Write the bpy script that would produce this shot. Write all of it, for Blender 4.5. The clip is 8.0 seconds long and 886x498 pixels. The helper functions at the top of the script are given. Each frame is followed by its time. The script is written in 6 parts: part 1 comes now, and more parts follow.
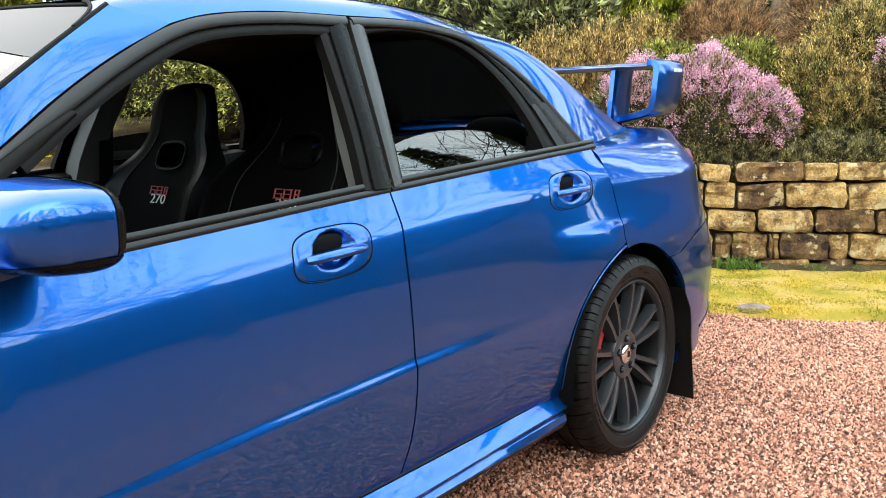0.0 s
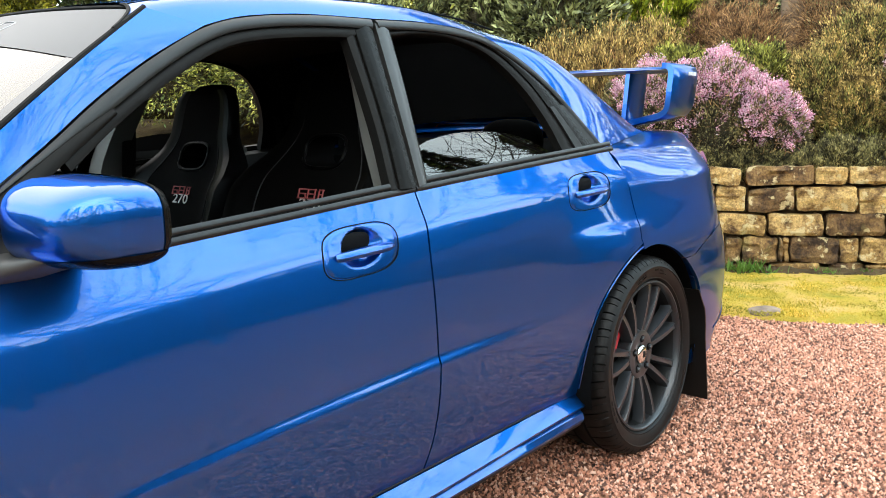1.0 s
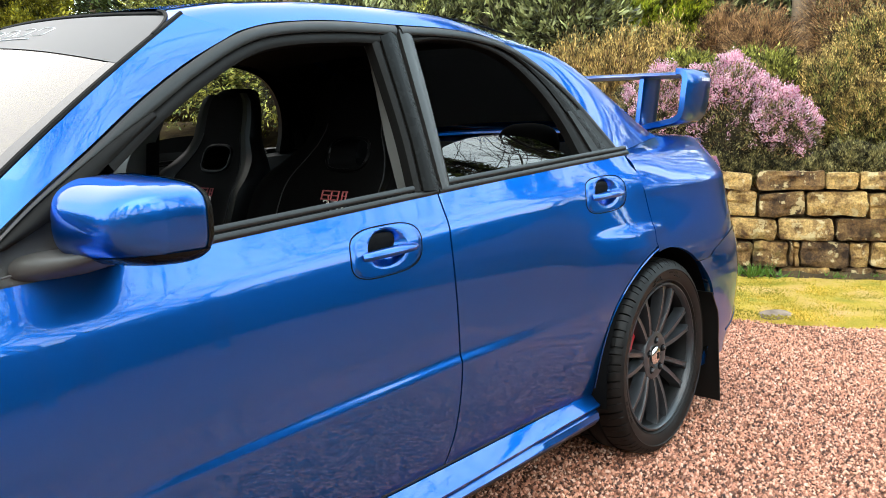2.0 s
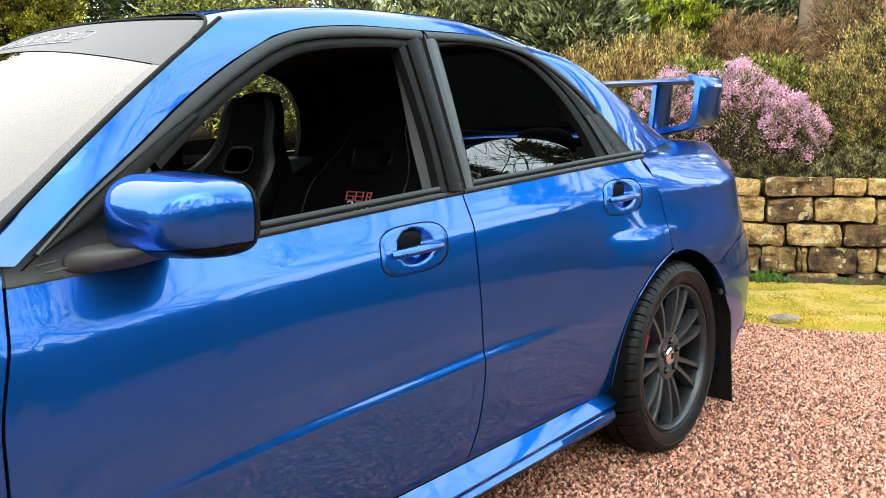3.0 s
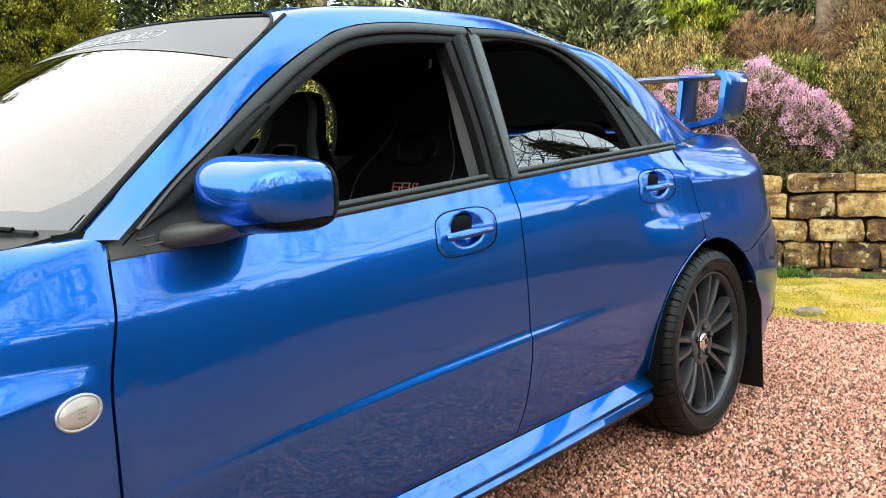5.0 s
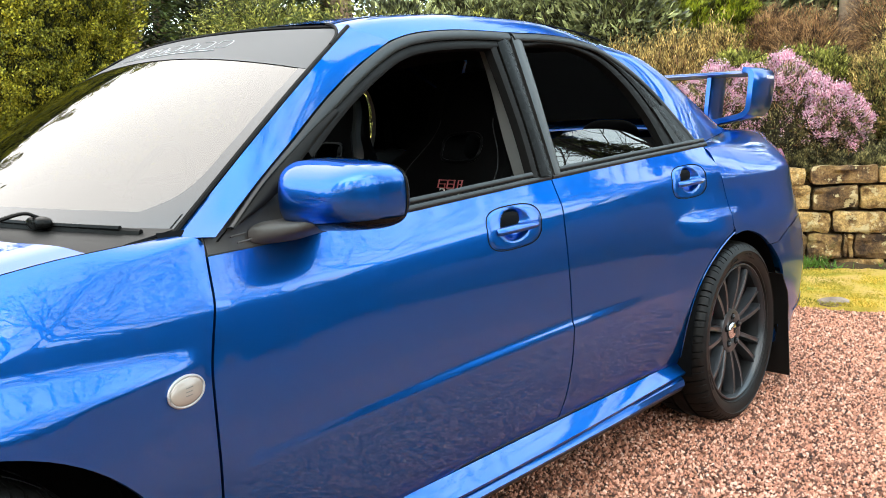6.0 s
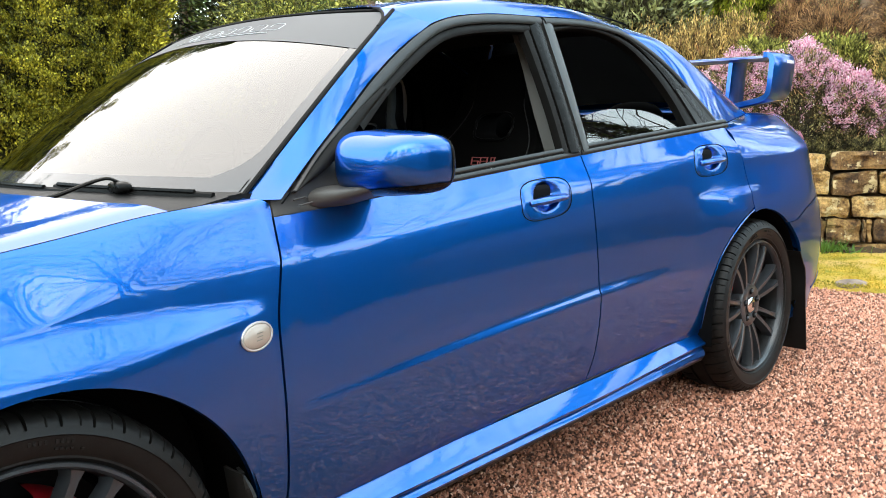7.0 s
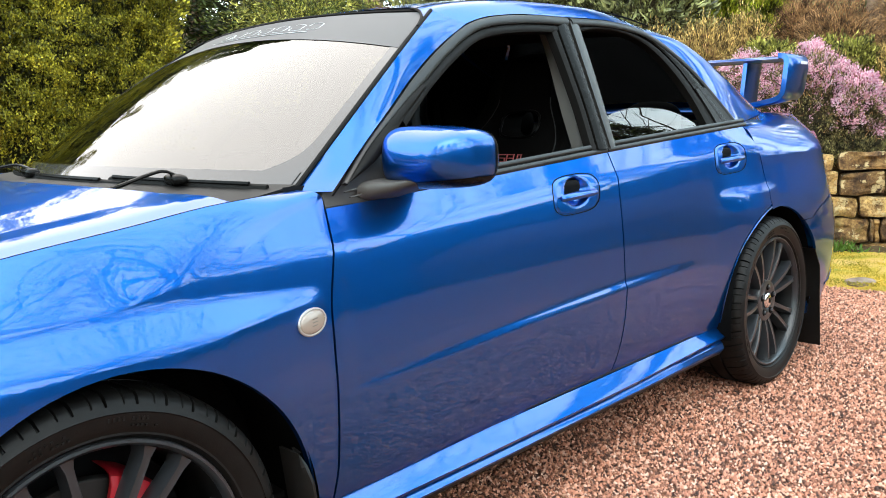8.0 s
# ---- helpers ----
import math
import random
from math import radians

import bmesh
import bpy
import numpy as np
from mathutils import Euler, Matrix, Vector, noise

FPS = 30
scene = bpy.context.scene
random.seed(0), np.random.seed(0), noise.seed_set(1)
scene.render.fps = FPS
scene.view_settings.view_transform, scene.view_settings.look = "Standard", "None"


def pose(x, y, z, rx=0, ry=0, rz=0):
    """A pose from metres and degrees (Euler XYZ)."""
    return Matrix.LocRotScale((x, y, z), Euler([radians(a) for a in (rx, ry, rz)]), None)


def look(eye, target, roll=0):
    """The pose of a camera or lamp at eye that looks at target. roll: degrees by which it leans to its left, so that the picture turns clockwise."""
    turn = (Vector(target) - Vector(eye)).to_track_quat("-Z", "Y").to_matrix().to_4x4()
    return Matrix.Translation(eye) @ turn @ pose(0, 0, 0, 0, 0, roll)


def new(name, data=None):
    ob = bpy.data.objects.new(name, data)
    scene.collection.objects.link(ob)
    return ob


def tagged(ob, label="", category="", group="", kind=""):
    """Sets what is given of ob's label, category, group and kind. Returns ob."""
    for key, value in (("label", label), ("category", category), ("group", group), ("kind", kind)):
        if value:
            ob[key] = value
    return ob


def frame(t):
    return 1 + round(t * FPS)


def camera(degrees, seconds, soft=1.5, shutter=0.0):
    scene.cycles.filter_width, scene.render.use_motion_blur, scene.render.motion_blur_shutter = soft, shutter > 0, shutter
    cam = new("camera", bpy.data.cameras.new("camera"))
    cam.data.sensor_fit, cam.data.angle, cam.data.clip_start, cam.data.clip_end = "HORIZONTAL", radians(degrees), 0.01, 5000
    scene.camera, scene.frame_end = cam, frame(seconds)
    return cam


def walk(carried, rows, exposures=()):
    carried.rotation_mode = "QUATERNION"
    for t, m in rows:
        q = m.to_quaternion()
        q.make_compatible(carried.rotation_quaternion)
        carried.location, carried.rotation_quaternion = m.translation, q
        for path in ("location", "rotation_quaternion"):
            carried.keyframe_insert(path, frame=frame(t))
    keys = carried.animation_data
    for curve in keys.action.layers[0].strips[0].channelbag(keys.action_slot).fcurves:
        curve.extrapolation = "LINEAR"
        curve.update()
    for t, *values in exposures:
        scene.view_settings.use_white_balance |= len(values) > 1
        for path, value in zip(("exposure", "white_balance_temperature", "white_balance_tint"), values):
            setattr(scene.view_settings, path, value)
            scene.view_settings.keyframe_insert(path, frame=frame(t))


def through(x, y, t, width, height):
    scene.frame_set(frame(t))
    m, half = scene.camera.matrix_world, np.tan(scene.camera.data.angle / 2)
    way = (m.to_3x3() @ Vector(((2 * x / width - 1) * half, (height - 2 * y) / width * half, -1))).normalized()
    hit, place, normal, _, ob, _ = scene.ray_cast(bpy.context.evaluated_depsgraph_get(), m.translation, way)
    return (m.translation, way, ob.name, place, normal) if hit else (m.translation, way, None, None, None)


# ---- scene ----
cam = camera(57.7, 8.0, soft=0.9)
PATH = [
    (0, (-2.243, -1.959, 1.086), (-0.733, -0.691, 0.749), -1.4),
    (0.5, (-2.269, -1.955, 1.083), (-0.763, -0.682, 0.751), -1.3),
    (1, (-2.295, -1.948, 1.082), (-0.792, -0.67, 0.754), -1.2),
    (1.5, (-2.321, -1.951, 1.084), (-0.824, -0.665, 0.759), -1.1),
    (3, (-2.424, -1.946, 1.075), (-0.934, -0.648, 0.772), -0.7),
    (3.5, (-2.46, -1.94, 1.068), (-0.969, -0.639, 0.773), -0.6),
    (4, (-2.497, -1.94, 1.058), (-1.007, -0.636, 0.771), -0.6),
    (5.3, (-2.606, -1.948, 1.031), (-1.139, -0.619, 0.749), -1.7),
    (5.5, (-2.654, -1.951, 1.042), (-1.192, -0.618, 0.75), -1.5),
    (5.8, (-2.697, -1.970, 1.061), (-1.252, -0.619, 0.758), -1.77),
    (6, (-2.701, -1.973, 1.063), (-1.261, -0.619, 0.759), -1.8),
    (6.5, (-2.758, -2.008, 1.052), (-1.338, -0.637, 0.733), -1.8),
    (7, (-2.84, -2.033, 1.033), (-1.432, -0.651, 0.707), -1.7),
    (7.5, (-2.904, -2.031, 1.03), (-1.499, -0.647, 0.701), -1.5),
    (8, (-2.949, -2.016, 1.026), (-1.54, -0.634, 0.702), -1.5),
]
walk(cam, [(t, look(eye, target, roll)) for t, eye, target, roll in PATH])

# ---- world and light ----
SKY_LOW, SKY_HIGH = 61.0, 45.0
world = bpy.data.worlds.new("overcast_sky")
scene.world = world
world.use_nodes = True
wn = world.node_tree.nodes
wl = world.node_tree.links
sky = wn.new("ShaderNodeTexSky")
sky.sky_type = "NISHITA"
sky.sun_disc = False
sky.sun_elevation = radians(40)
sky.sun_rotation = radians(216)
sky.dust_density = 4.0
cloud = wn.new("ShaderNodeTexNoise")
cloud.inputs["Scale"].default_value = 2.2
cloud.inputs["Detail"].default_value = 6.0
cramp = wn.new("ShaderNodeValToRGB")
cramp.color_ramp.elements[0].position = 0.46
cramp.color_ramp.elements[0].color = (0.63, 0.86, 0.98, 1)
cramp.color_ramp.elements[1].position = 0.70
cramp.color_ramp.elements[1].color = (0.87, 0.96, 0.98, 1)
wl.new(cloud.outputs["Fac"], cramp.inputs["Fac"])
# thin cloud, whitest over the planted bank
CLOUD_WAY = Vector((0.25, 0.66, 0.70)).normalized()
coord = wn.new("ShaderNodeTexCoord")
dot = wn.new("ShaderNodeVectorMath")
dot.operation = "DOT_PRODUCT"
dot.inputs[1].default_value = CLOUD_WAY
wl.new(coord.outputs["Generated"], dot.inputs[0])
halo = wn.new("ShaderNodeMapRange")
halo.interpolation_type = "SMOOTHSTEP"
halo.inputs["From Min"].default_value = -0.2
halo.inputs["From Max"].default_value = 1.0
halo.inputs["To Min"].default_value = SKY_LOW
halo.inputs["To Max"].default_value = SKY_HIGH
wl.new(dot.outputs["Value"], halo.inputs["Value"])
thick = wn.new("ShaderNodeMapRange")
thick.interpolation_type = "SMOOTHSTEP"
thick.inputs["From Min"].default_value = 0.66
thick.inputs["From Max"].default_value = 0.90
wl.new(dot.outputs["Value"], thick.inputs["Value"])
cover = wn.new("ShaderNodeMix")
cover.data_type = "RGBA"
cover.inputs[7].default_value = (1.0, 0.98, 0.95, 1)
wl.new(thick.outputs["Result"], cover.inputs[0])
wl.new(cramp.outputs["Color"], cover.inputs[6])
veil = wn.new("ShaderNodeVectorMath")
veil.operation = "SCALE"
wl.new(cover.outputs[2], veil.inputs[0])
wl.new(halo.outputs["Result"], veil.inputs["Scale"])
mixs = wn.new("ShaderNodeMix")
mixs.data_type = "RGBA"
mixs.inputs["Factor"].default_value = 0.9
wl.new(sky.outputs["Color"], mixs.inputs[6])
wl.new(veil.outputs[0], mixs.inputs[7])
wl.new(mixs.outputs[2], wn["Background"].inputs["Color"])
wn["Background"].inputs["Strength"].default_value = 0.1

sun_data = bpy.data.lights.new("sun", "SUN")
sun_data.energy = 2.7
sun_data.angle = radians(70)
sun_data.color = (1.0, 0.86, 0.70)
sun = new("sun", sun_data)
SUN_WAY = Vector((-0.45, -0.62, 0.64)).normalized()
sun.matrix_world = look(SUN_WAY * 20, (0.0, 0.0, 0.0))
scene.view_settings.exposure = 0.0

# ---- materials ----


def material(name, color, rough=0.5, metal=0.0, **extra):
    m = bpy.data.materials.new(name)
    m.use_nodes = True
    b = m.node_tree.nodes["Principled BSDF"]
    b.inputs["Base Color"].default_value = (*color, 1)
    b.inputs["Roughness"].default_value = rough
    b.inputs["Metallic"].default_value = metal
    for key, value in extra.items():
        b.inputs[key.replace("_", " ")].default_value = value
    return m


def node(m, kind, **values):
    n = m.node_tree.nodes.new(kind)
    for key, value in values.items():
        n.inputs[key.replace("_", " ")].default_value = value
    return n


def ramp(m, fac, stops):
    r = m.node_tree.nodes.new("ShaderNodeValToRGB")
    e = r.color_ramp.elements
    while len(e) < len(stops):
        e.new(0.5)
    for k, (p, c) in enumerate(stops):
        e[k].position = p
        e[k].color = (*c, 1)
    m.node_tree.links.new(fac, r.inputs["Fac"])
    return r.outputs["Color"]


def noise_tex(m, scale, detail=5.0, rough=0.55, where="Object"):
    tc = m.node_tree.nodes.new("ShaderNodeTexCoord")
    n = node(m, "ShaderNodeTexNoise", Scale=scale, Detail=detail, Roughness=rough)
    m.node_tree.links.new(tc.outputs[where], n.inputs["Vector"])
    return n.outputs["Fac"]


def set_color(m, out):
    m.node_tree.links.new(out, m.node_tree.nodes["Principled BSDF"].inputs["Base Color"])


def set_input(m, name, out):
    m.node_tree.links.new(out, m.node_tree.nodes["Principled BSDF"].inputs[name])


def add_bump(m, fac, strength, distance):
    b = node(m, "ShaderNodeBump", Strength=strength, Distance=distance)
    m.node_tree.links.new(fac, b.inputs["Height"])
    old = m.node_tree.nodes["Principled BSDF"].inputs["Normal"]
    if old.is_linked:
        m.node_tree.links.new(old.links[0].from_socket, b.inputs["Normal"])
    m.node_tree.links.new(b.outputs["Normal"], old)


def mix_color(m, fac, a, b, mode="MIX"):
    n = m.node_tree.nodes.new("ShaderNodeMix")
    n.data_type = "RGBA"
    n.blend_type = mode
    for socket, v in ((0, fac), (6, a), (7, b)):
        if isinstance(v, (int, float)):
            n.inputs[socket].default_value = v
        elif isinstance(v, tuple):
            n.inputs[socket].default_value = (*v, 1)
        else:
            m.node_tree.links.new(v, n.inputs[socket])
    return n.outputs[2]


def rough_by(m, scale, low, high, detail=6.0):
    mr = node(m, "ShaderNodeMapRange", To_Min=low, To_Max=high)
    m.node_tree.links.new(noise_tex(m, scale, detail), mr.inputs["Value"])
    set_input(m, "Roughness", mr.outputs["Result"])


# car paint: metallic blue under clear lacquer, faint orange peel and dust
paint = material("blue_metallic_paint", (0.003, 0.10, 0.45), 0.31, 0.95)
pb = paint.node_tree.nodes["Principled BSDF"]
pb.inputs["Specular Tint"].default_value = (0.05, 0.48, 0.92, 1)
pb.inputs["Coat Weight"].default_value = 1.0
pb.inputs["Coat Roughness"].default_value = 0.015
pb.inputs["Coat IOR"].default_value = 1.55
set_color(paint, ramp(paint, noise_tex(paint, 900, 2), [(0.3, (0.0030, 0.075, 0.325)), (0.7, (0.0058, 0.100, 0.415))]))
peel = node(paint, "ShaderNodeBump", Strength=0.06, Distance=0.0006)
paint.node_tree.links.new(noise_tex(paint, 75, 3), peel.inputs["Height"])
set_input(paint, "Coat Normal", peel.outputs["Normal"])
skirt_paint = paint.copy()
skirt_paint.name = "dusty_blue_paint"
skirt_paint.node_tree.nodes["Principled BSDF"].inputs["Coat Roughness"].default_value = 0.04
trim = material("satin_black_trim", (0.006, 0.0055, 0.0050), 0.25, Specular_IOR_Level=0.07)
rough_by(trim, 40, 0.18, 0.34)
add_bump(trim, noise_tex(trim, 600, 3), 0.06, 0.0006)
grey_trim = material("grey_satin_trim", (0.0085, 0.0072, 0.006), 0.30, Specular_IOR_Level=0.10)
rough_by(grey_trim, 30, 0.24, 0.40)
mould_grey = material("black_satin_moulding", (0.010, 0.0092, 0.0084), 0.36, Specular_IOR_Level=0.30)
rough_by(mould_grey, 30, 0.28, 0.44)
add_bump(mould_grey, noise_tex(mould_grey, 500, 3), 0.08, 0.0006)
rubber = material("black_rubber_seal", (0.005, 0.0042, 0.0035), 0.6, Specular_IOR_Level=0.12)
rough_by(rubber, 60, 0.5, 0.72)
sail_grey = material("charcoal_grained_plastic", (0.056, 0.051, 0.046), 0.50, Specular_IOR_Level=0.35)
add_bump(sail_grey, noise_tex(sail_grey, 900, 2), 0.12, 0.0006)
strip_grey = material("satin_grey_strip", (0.022, 0.0205, 0.019), 0.30, Specular_IOR_Level=0.45)
rough_by(strip_grey, 30, 0.24, 0.38)
grain_black = material("grained_black_plastic", (0.008, 0.0072, 0.0066), 0.5, Specular_IOR_Level=0.22)
add_bump(grain_black, noise_tex(grain_black, 900, 2), 0.15, 0.0006)
gap_black = material("dark_underbody", (0.004, 0.004, 0.0045), 0.85, Specular_IOR_Level=0.08)
liner = material("black_wheel_liner", (0.003, 0.003, 0.003), 0.9, Specular_IOR_Level=0.05)
add_bump(liner, noise_tex(liner, 80, 4), 0.3, 0.003)
cloth = material("black_seat_cloth", (0.0032, 0.0031, 0.0031), 0.9, Specular_IOR_Level=0.05)
add_bump(cloth, noise_tex(cloth, 700, 2), 0.3, 0.001)
leather = material("black_leather", (0.0030, 0.0030, 0.0032), 0.42, Specular_IOR_Level=0.12)
add_bump(leather, noise_tex(leather, 260, 4), 0.2, 0.001)
stitch = material("grey_stitching", (0.014, 0.014, 0.0145), 0.7)
cabin_dark = material("dark_cabin_plastic", (0.009, 0.0086, 0.0083), 0.65, Specular_IOR_Level=0.12)
add_bump(cabin_dark, noise_tex(cabin_dark, 500, 2), 0.15, 0.0008)
headlining = material("charcoal_headlining", (0.012, 0.0115, 0.011), 0.95, Specular_IOR_Level=0.1)
pillar_grey = material("grey_pillar_cover", (0.135, 0.125, 0.112), 0.65)


def pane(name, tint, ior):
    """Thin glass: clear or tinted, with the gloss of both its faces."""
    m = material(name, tint, 0.0)
    t = m.node_tree
    clear = t.nodes.new("ShaderNodeBsdfTransparent")
    clear.inputs["Color"].default_value = (*tint, 1)
    gloss = t.nodes.new("ShaderNodeBsdfGlossy")
    gloss.inputs["Roughness"].default_value = 0.0
    gloss.inputs["Color"].default_value = (0.97, 0.955, 0.935, 1)
    fres = t.nodes.new("ShaderNodeFresnel")
    fres.inputs["IOR"].default_value = ior
    mx = t.nodes.new("ShaderNodeMixShader")
    t.links.new(fres.outputs["Fac"], mx.inputs["Fac"])
    t.links.new(clear.outputs["BSDF"], mx.inputs[1])
    t.links.new(gloss.outputs["BSDF"], mx.inputs[2])
    t.links.new(mx.outputs["Shader"], t.nodes["Material Output"].inputs["Surface"])
    return m


tint_glass = pane("dark_tinted_glass", (0.20, 0.205, 0.205), 1.8)
screen_glass = pane("windscreen_glass", (0.13, 0.14, 0.138), 2.3)
frit = material("black_glass_border", (0.03, 0.03, 0.032), 0.06, 0.0, IOR=1.75)
banner = material("dark_sun_strip_film", (0.055, 0.055, 0.058), 0.42, Specular_IOR_Level=0.30)
banner_mark = material("silver_lettering_film", (0.62, 0.63, 0.65), 0.35)
white_lens = material("clear_indicator_lens", (0.27, 0.22, 0.18), 0.20, 0.0, Coat_Weight=1.0)
tail_lens = material("pale_red_tail_lens", (0.45, 0.16, 0.15), 0.1, 0.0, Coat_Weight=1.0)
chrome = material("bright_metal", (0.75, 0.75, 0.76), 0.12, 1.0)
tyre_mat = material("tyre_rubber", (0.022, 0.021, 0.020), 0.48, Specular_IOR_Level=0.20)
set_color(tyre_mat, ramp(tyre_mat, noise_tex(tyre_mat, 45, 8, 0.7), [(0.35, (0.0026, 0.0025, 0.0024)), (0.62, (0.0052, 0.0049, 0.0046)), (0.80, (0.024, 0.022, 0.020))]))
add_bump(tyre_mat, noise_tex(tyre_mat, 300, 3), 0.15, 0.001)
rim_mat = material("anthracite_wheel_lacquer", (0.020, 0.022, 0.025), 0.32, 0.0, Coat_Weight=0.25, Coat_Roughness=0.1, Specular_IOR_Level=0.35)
rough_by(rim_mat, 60, 0.24, 0.38)
barrel_mat = material("dark_wheel_barrel", (0.0045, 0.0045, 0.0047), 0.45, 0.1, Specular_IOR_Level=0.25)
disc_mat = material("brushed_brake_steel", (0.030, 0.028, 0.027), 0.55, 0.5)
caliper_mat = material("red_caliper_paint", (0.34, 0.010, 0.018), 0.35)
emblem_red = material("red_embroidery", (0.42, 0.10, 0.10), 0.8)
emblem_white = material("white_embroidery", (0.75, 0.74, 0.72), 0.8)

# ---- mesh helpers ----


def part(name, bm, mat, parent=None, label="", smooth=True, angle=35):
    me = bpy.data.meshes.new(name)
    bmesh.ops.recalc_face_normals(bm, faces=bm.faces)
    if smooth:
        for f in bm.faces:
            f.smooth = True
        lim = radians(angle)
        for e in bm.edges:
            if len(e.link_faces) == 2 and e.calc_face_angle(0) > lim:
                e.smooth = False
    bm.to_mesh(me)
    bm.free()
    me.materials.append(mat)
    ob = new(name, me)
    if parent is not None:
        ob.parent = parent
        ob.matrix_parent_inverse = parent.matrix_basis.inverted()
    if label:
        ob["label"] = label
    return ob


def thing(name, label, category, at=(0, 0, 0), group="", kind=""):
    e = new(name)
    e.empty_display_size = 0.1
    e.matrix_basis = Matrix.Translation(at)
    return tagged(e, label, category, group, kind)


def interp(pts, v):
    """Smooth monotone interpolation through (key, value) pairs."""
    k = [p[0] for p in pts]
    if v <= k[0]:
        return pts[0][1]
    if v >= k[-1]:
        return pts[-1][1]
    i = max(j for j in range(len(k)) if k[j] <= v)
    i = min(i, len(k) - 2)

    def slope(j):
        if j == 0:
            return (pts[1][1] - pts[0][1]) / (k[1] - k[0])
        if j == len(k) - 1:
            return (pts[-1][1] - pts[-2][1]) / (k[-1] - k[-2])
        a = (pts[j][1] - pts[j - 1][1]) / (k[j] - k[j - 1])
        b = (pts[j + 1][1] - pts[j][1]) / (k[j + 1] - k[j])
        return 0 if a * b <= 0 else 2 * a * b / (a + b)
    h = k[i + 1] - k[i]
    t = (v - k[i]) / h
    return ((2 * t ** 3 - 3 * t ** 2 + 1) * pts[i][1] + (t ** 3 - 2 * t ** 2 + t) * h * slope(i)
            + (3 * t ** 2 - 2 * t ** 3) * pts[i + 1][1] + (t ** 3 - t ** 2) * h * slope(i + 1))


def sstep(a, b, v):
    t = min(1, max(0, (v - a) / (b - a)))
    return t * t * (3 - 2 * t)


def curve(pts, n):
    """n + 1 points evenly along a smooth curve through pts."""
    P = [Vector(p) for p in pts]
    P = [2 * P[0] - P[1]] + P + [2 * P[-1] - P[-2]]
    fine = []
    for i in range(1, len(P) - 2):
        for s in range(12):
            t = s / 12
            a, b, c, d = P[i - 1], P[i], P[i + 1], P[i + 2]
            fine.append(0.5 * (2 * b + (c - a) * t + (2 * a - 5 * b + 4 * c - d) * t * t + (3 * b - a - 3 * c + d) * t ** 3))
    fine.append(P[-2])
    acc = [0.0]
    for a, b in zip(fine, fine[1:]):
        acc.append(acc[-1] + (b - a).length)
    out, j = [], 0
    for i in range(n + 1):
        s = acc[-1] * i / n
        while j < len(acc) - 2 and acc[j + 1] < s:
            j += 1
        f = (s - acc[j]) / max(1e-9, acc[j + 1] - acc[j])
        out.append(fine[j].lerp(fine[j + 1], min(1, max(0, f))))
    return out


def sheet(rows, flange=0.0, inward=None, keep=None, closed=False, snap=None):
    """A bmesh grid from rows of points; flange: depth to which its border is turned in along inward(point)."""
    bm = bmesh.new()
    V = [[bm.verts.new(p) for p in row] for row in rows]
    n, m = len(V), len(V[0])
    for i in range(n - 1):
        for j in range(m - 1 + (1 if closed else 0)):
            q = (V[i][j], V[i][(j + 1) % m], V[i + 1][(j + 1) % m], V[i + 1][j])
            if keep and not keep(sum((v.co for v in q), Vector()) / 4):
                continue
            if len({tuple(round(c, 5) for c in v.co) for v in q}) == 4:
                bm.faces.new(q)
            else:
                u = []
                for v in q:
                    if all((v.co - w.co).length > 1e-5 for w in u):
                        u.append(v)
                if len(u) == 3:
                    bm.faces.new(u)
    if snap:
        for v in {v for e in bm.edges if len(e.link_faces) == 1 for v in e.verts}:
            v.co = snap(v.co)
    if flange:
        edges = [e for e in bm.edges if len(e.link_faces) == 1]
        made = bmesh.ops.extrude_edge_only(bm, edges=edges)
        for v in [g for g in made["geom"] if isinstance(g, bmesh.types.BMVert)]:
            v.co += Vector(inward(v.co)) * flange
    loose = [v for v in bm.verts if not v.link_faces]
    bmesh.ops.delete(bm, geom=loose, context="VERTS")
    return bm


def box(bm, c, s, rot=None, bevel=0.0, seg=2):
    """Adds a bevelled box to bm, centre c, size s."""
    made = bmesh.ops.create_cube(bm, size=1.0)["verts"]
    bmesh.ops.scale(bm, vec=s, verts=made)
    if bevel:
        edges = list({e for v in made for e in v.link_edges})
        made = list({v for f in bmesh.ops.bevel(bm, geom=edges, offset=bevel, segments=seg, affect="EDGES", profile=0.5)["faces"] for v in f.verts} | {v for v in made if v.is_valid})
    if rot is not None:
        bmesh.ops.rotate(bm, cent=(0, 0, 0), matrix=rot, verts=made)
    bmesh.ops.translate(bm, vec=c, verts=made)
    return made


def tube(pts, r, seg=8, caps=True, flat=1.0, up=(0, 0, 1)):
    """A bmesh tube of radius r (number or function of 0..1) along pts."""
    bm = bmesh.new()
    rings = []
    for i, p in enumerate(pts):
        p = Vector(p)
        d = (Vector(pts[min(i + 1, len(pts) - 1)]) - Vector(pts[max(i - 1, 0)])).normalized()
        a = d.cross(Vector(up))
        if a.length < 1e-3:
            a = d.cross(Vector((1, 0, 0)))
        a.normalize()
        b = a.cross(d)
        rr = r(i / (len(pts) - 1)) if callable(r) else r
        rings.append([bm.verts.new(p + rr * (math.cos(t) * a + flat * math.sin(t) * b)) for t in [2 * math.pi * k / seg for k in range(seg)]])
    for A, B in zip(rings, rings[1:]):
        for k in range(seg):
            bm.faces.new((A[k], A[(k + 1) % seg], B[(k + 1) % seg], B[k]))
    if caps:
        bm.faces.new(rings[0])
        bm.faces.new(rings[-1])
    return bm


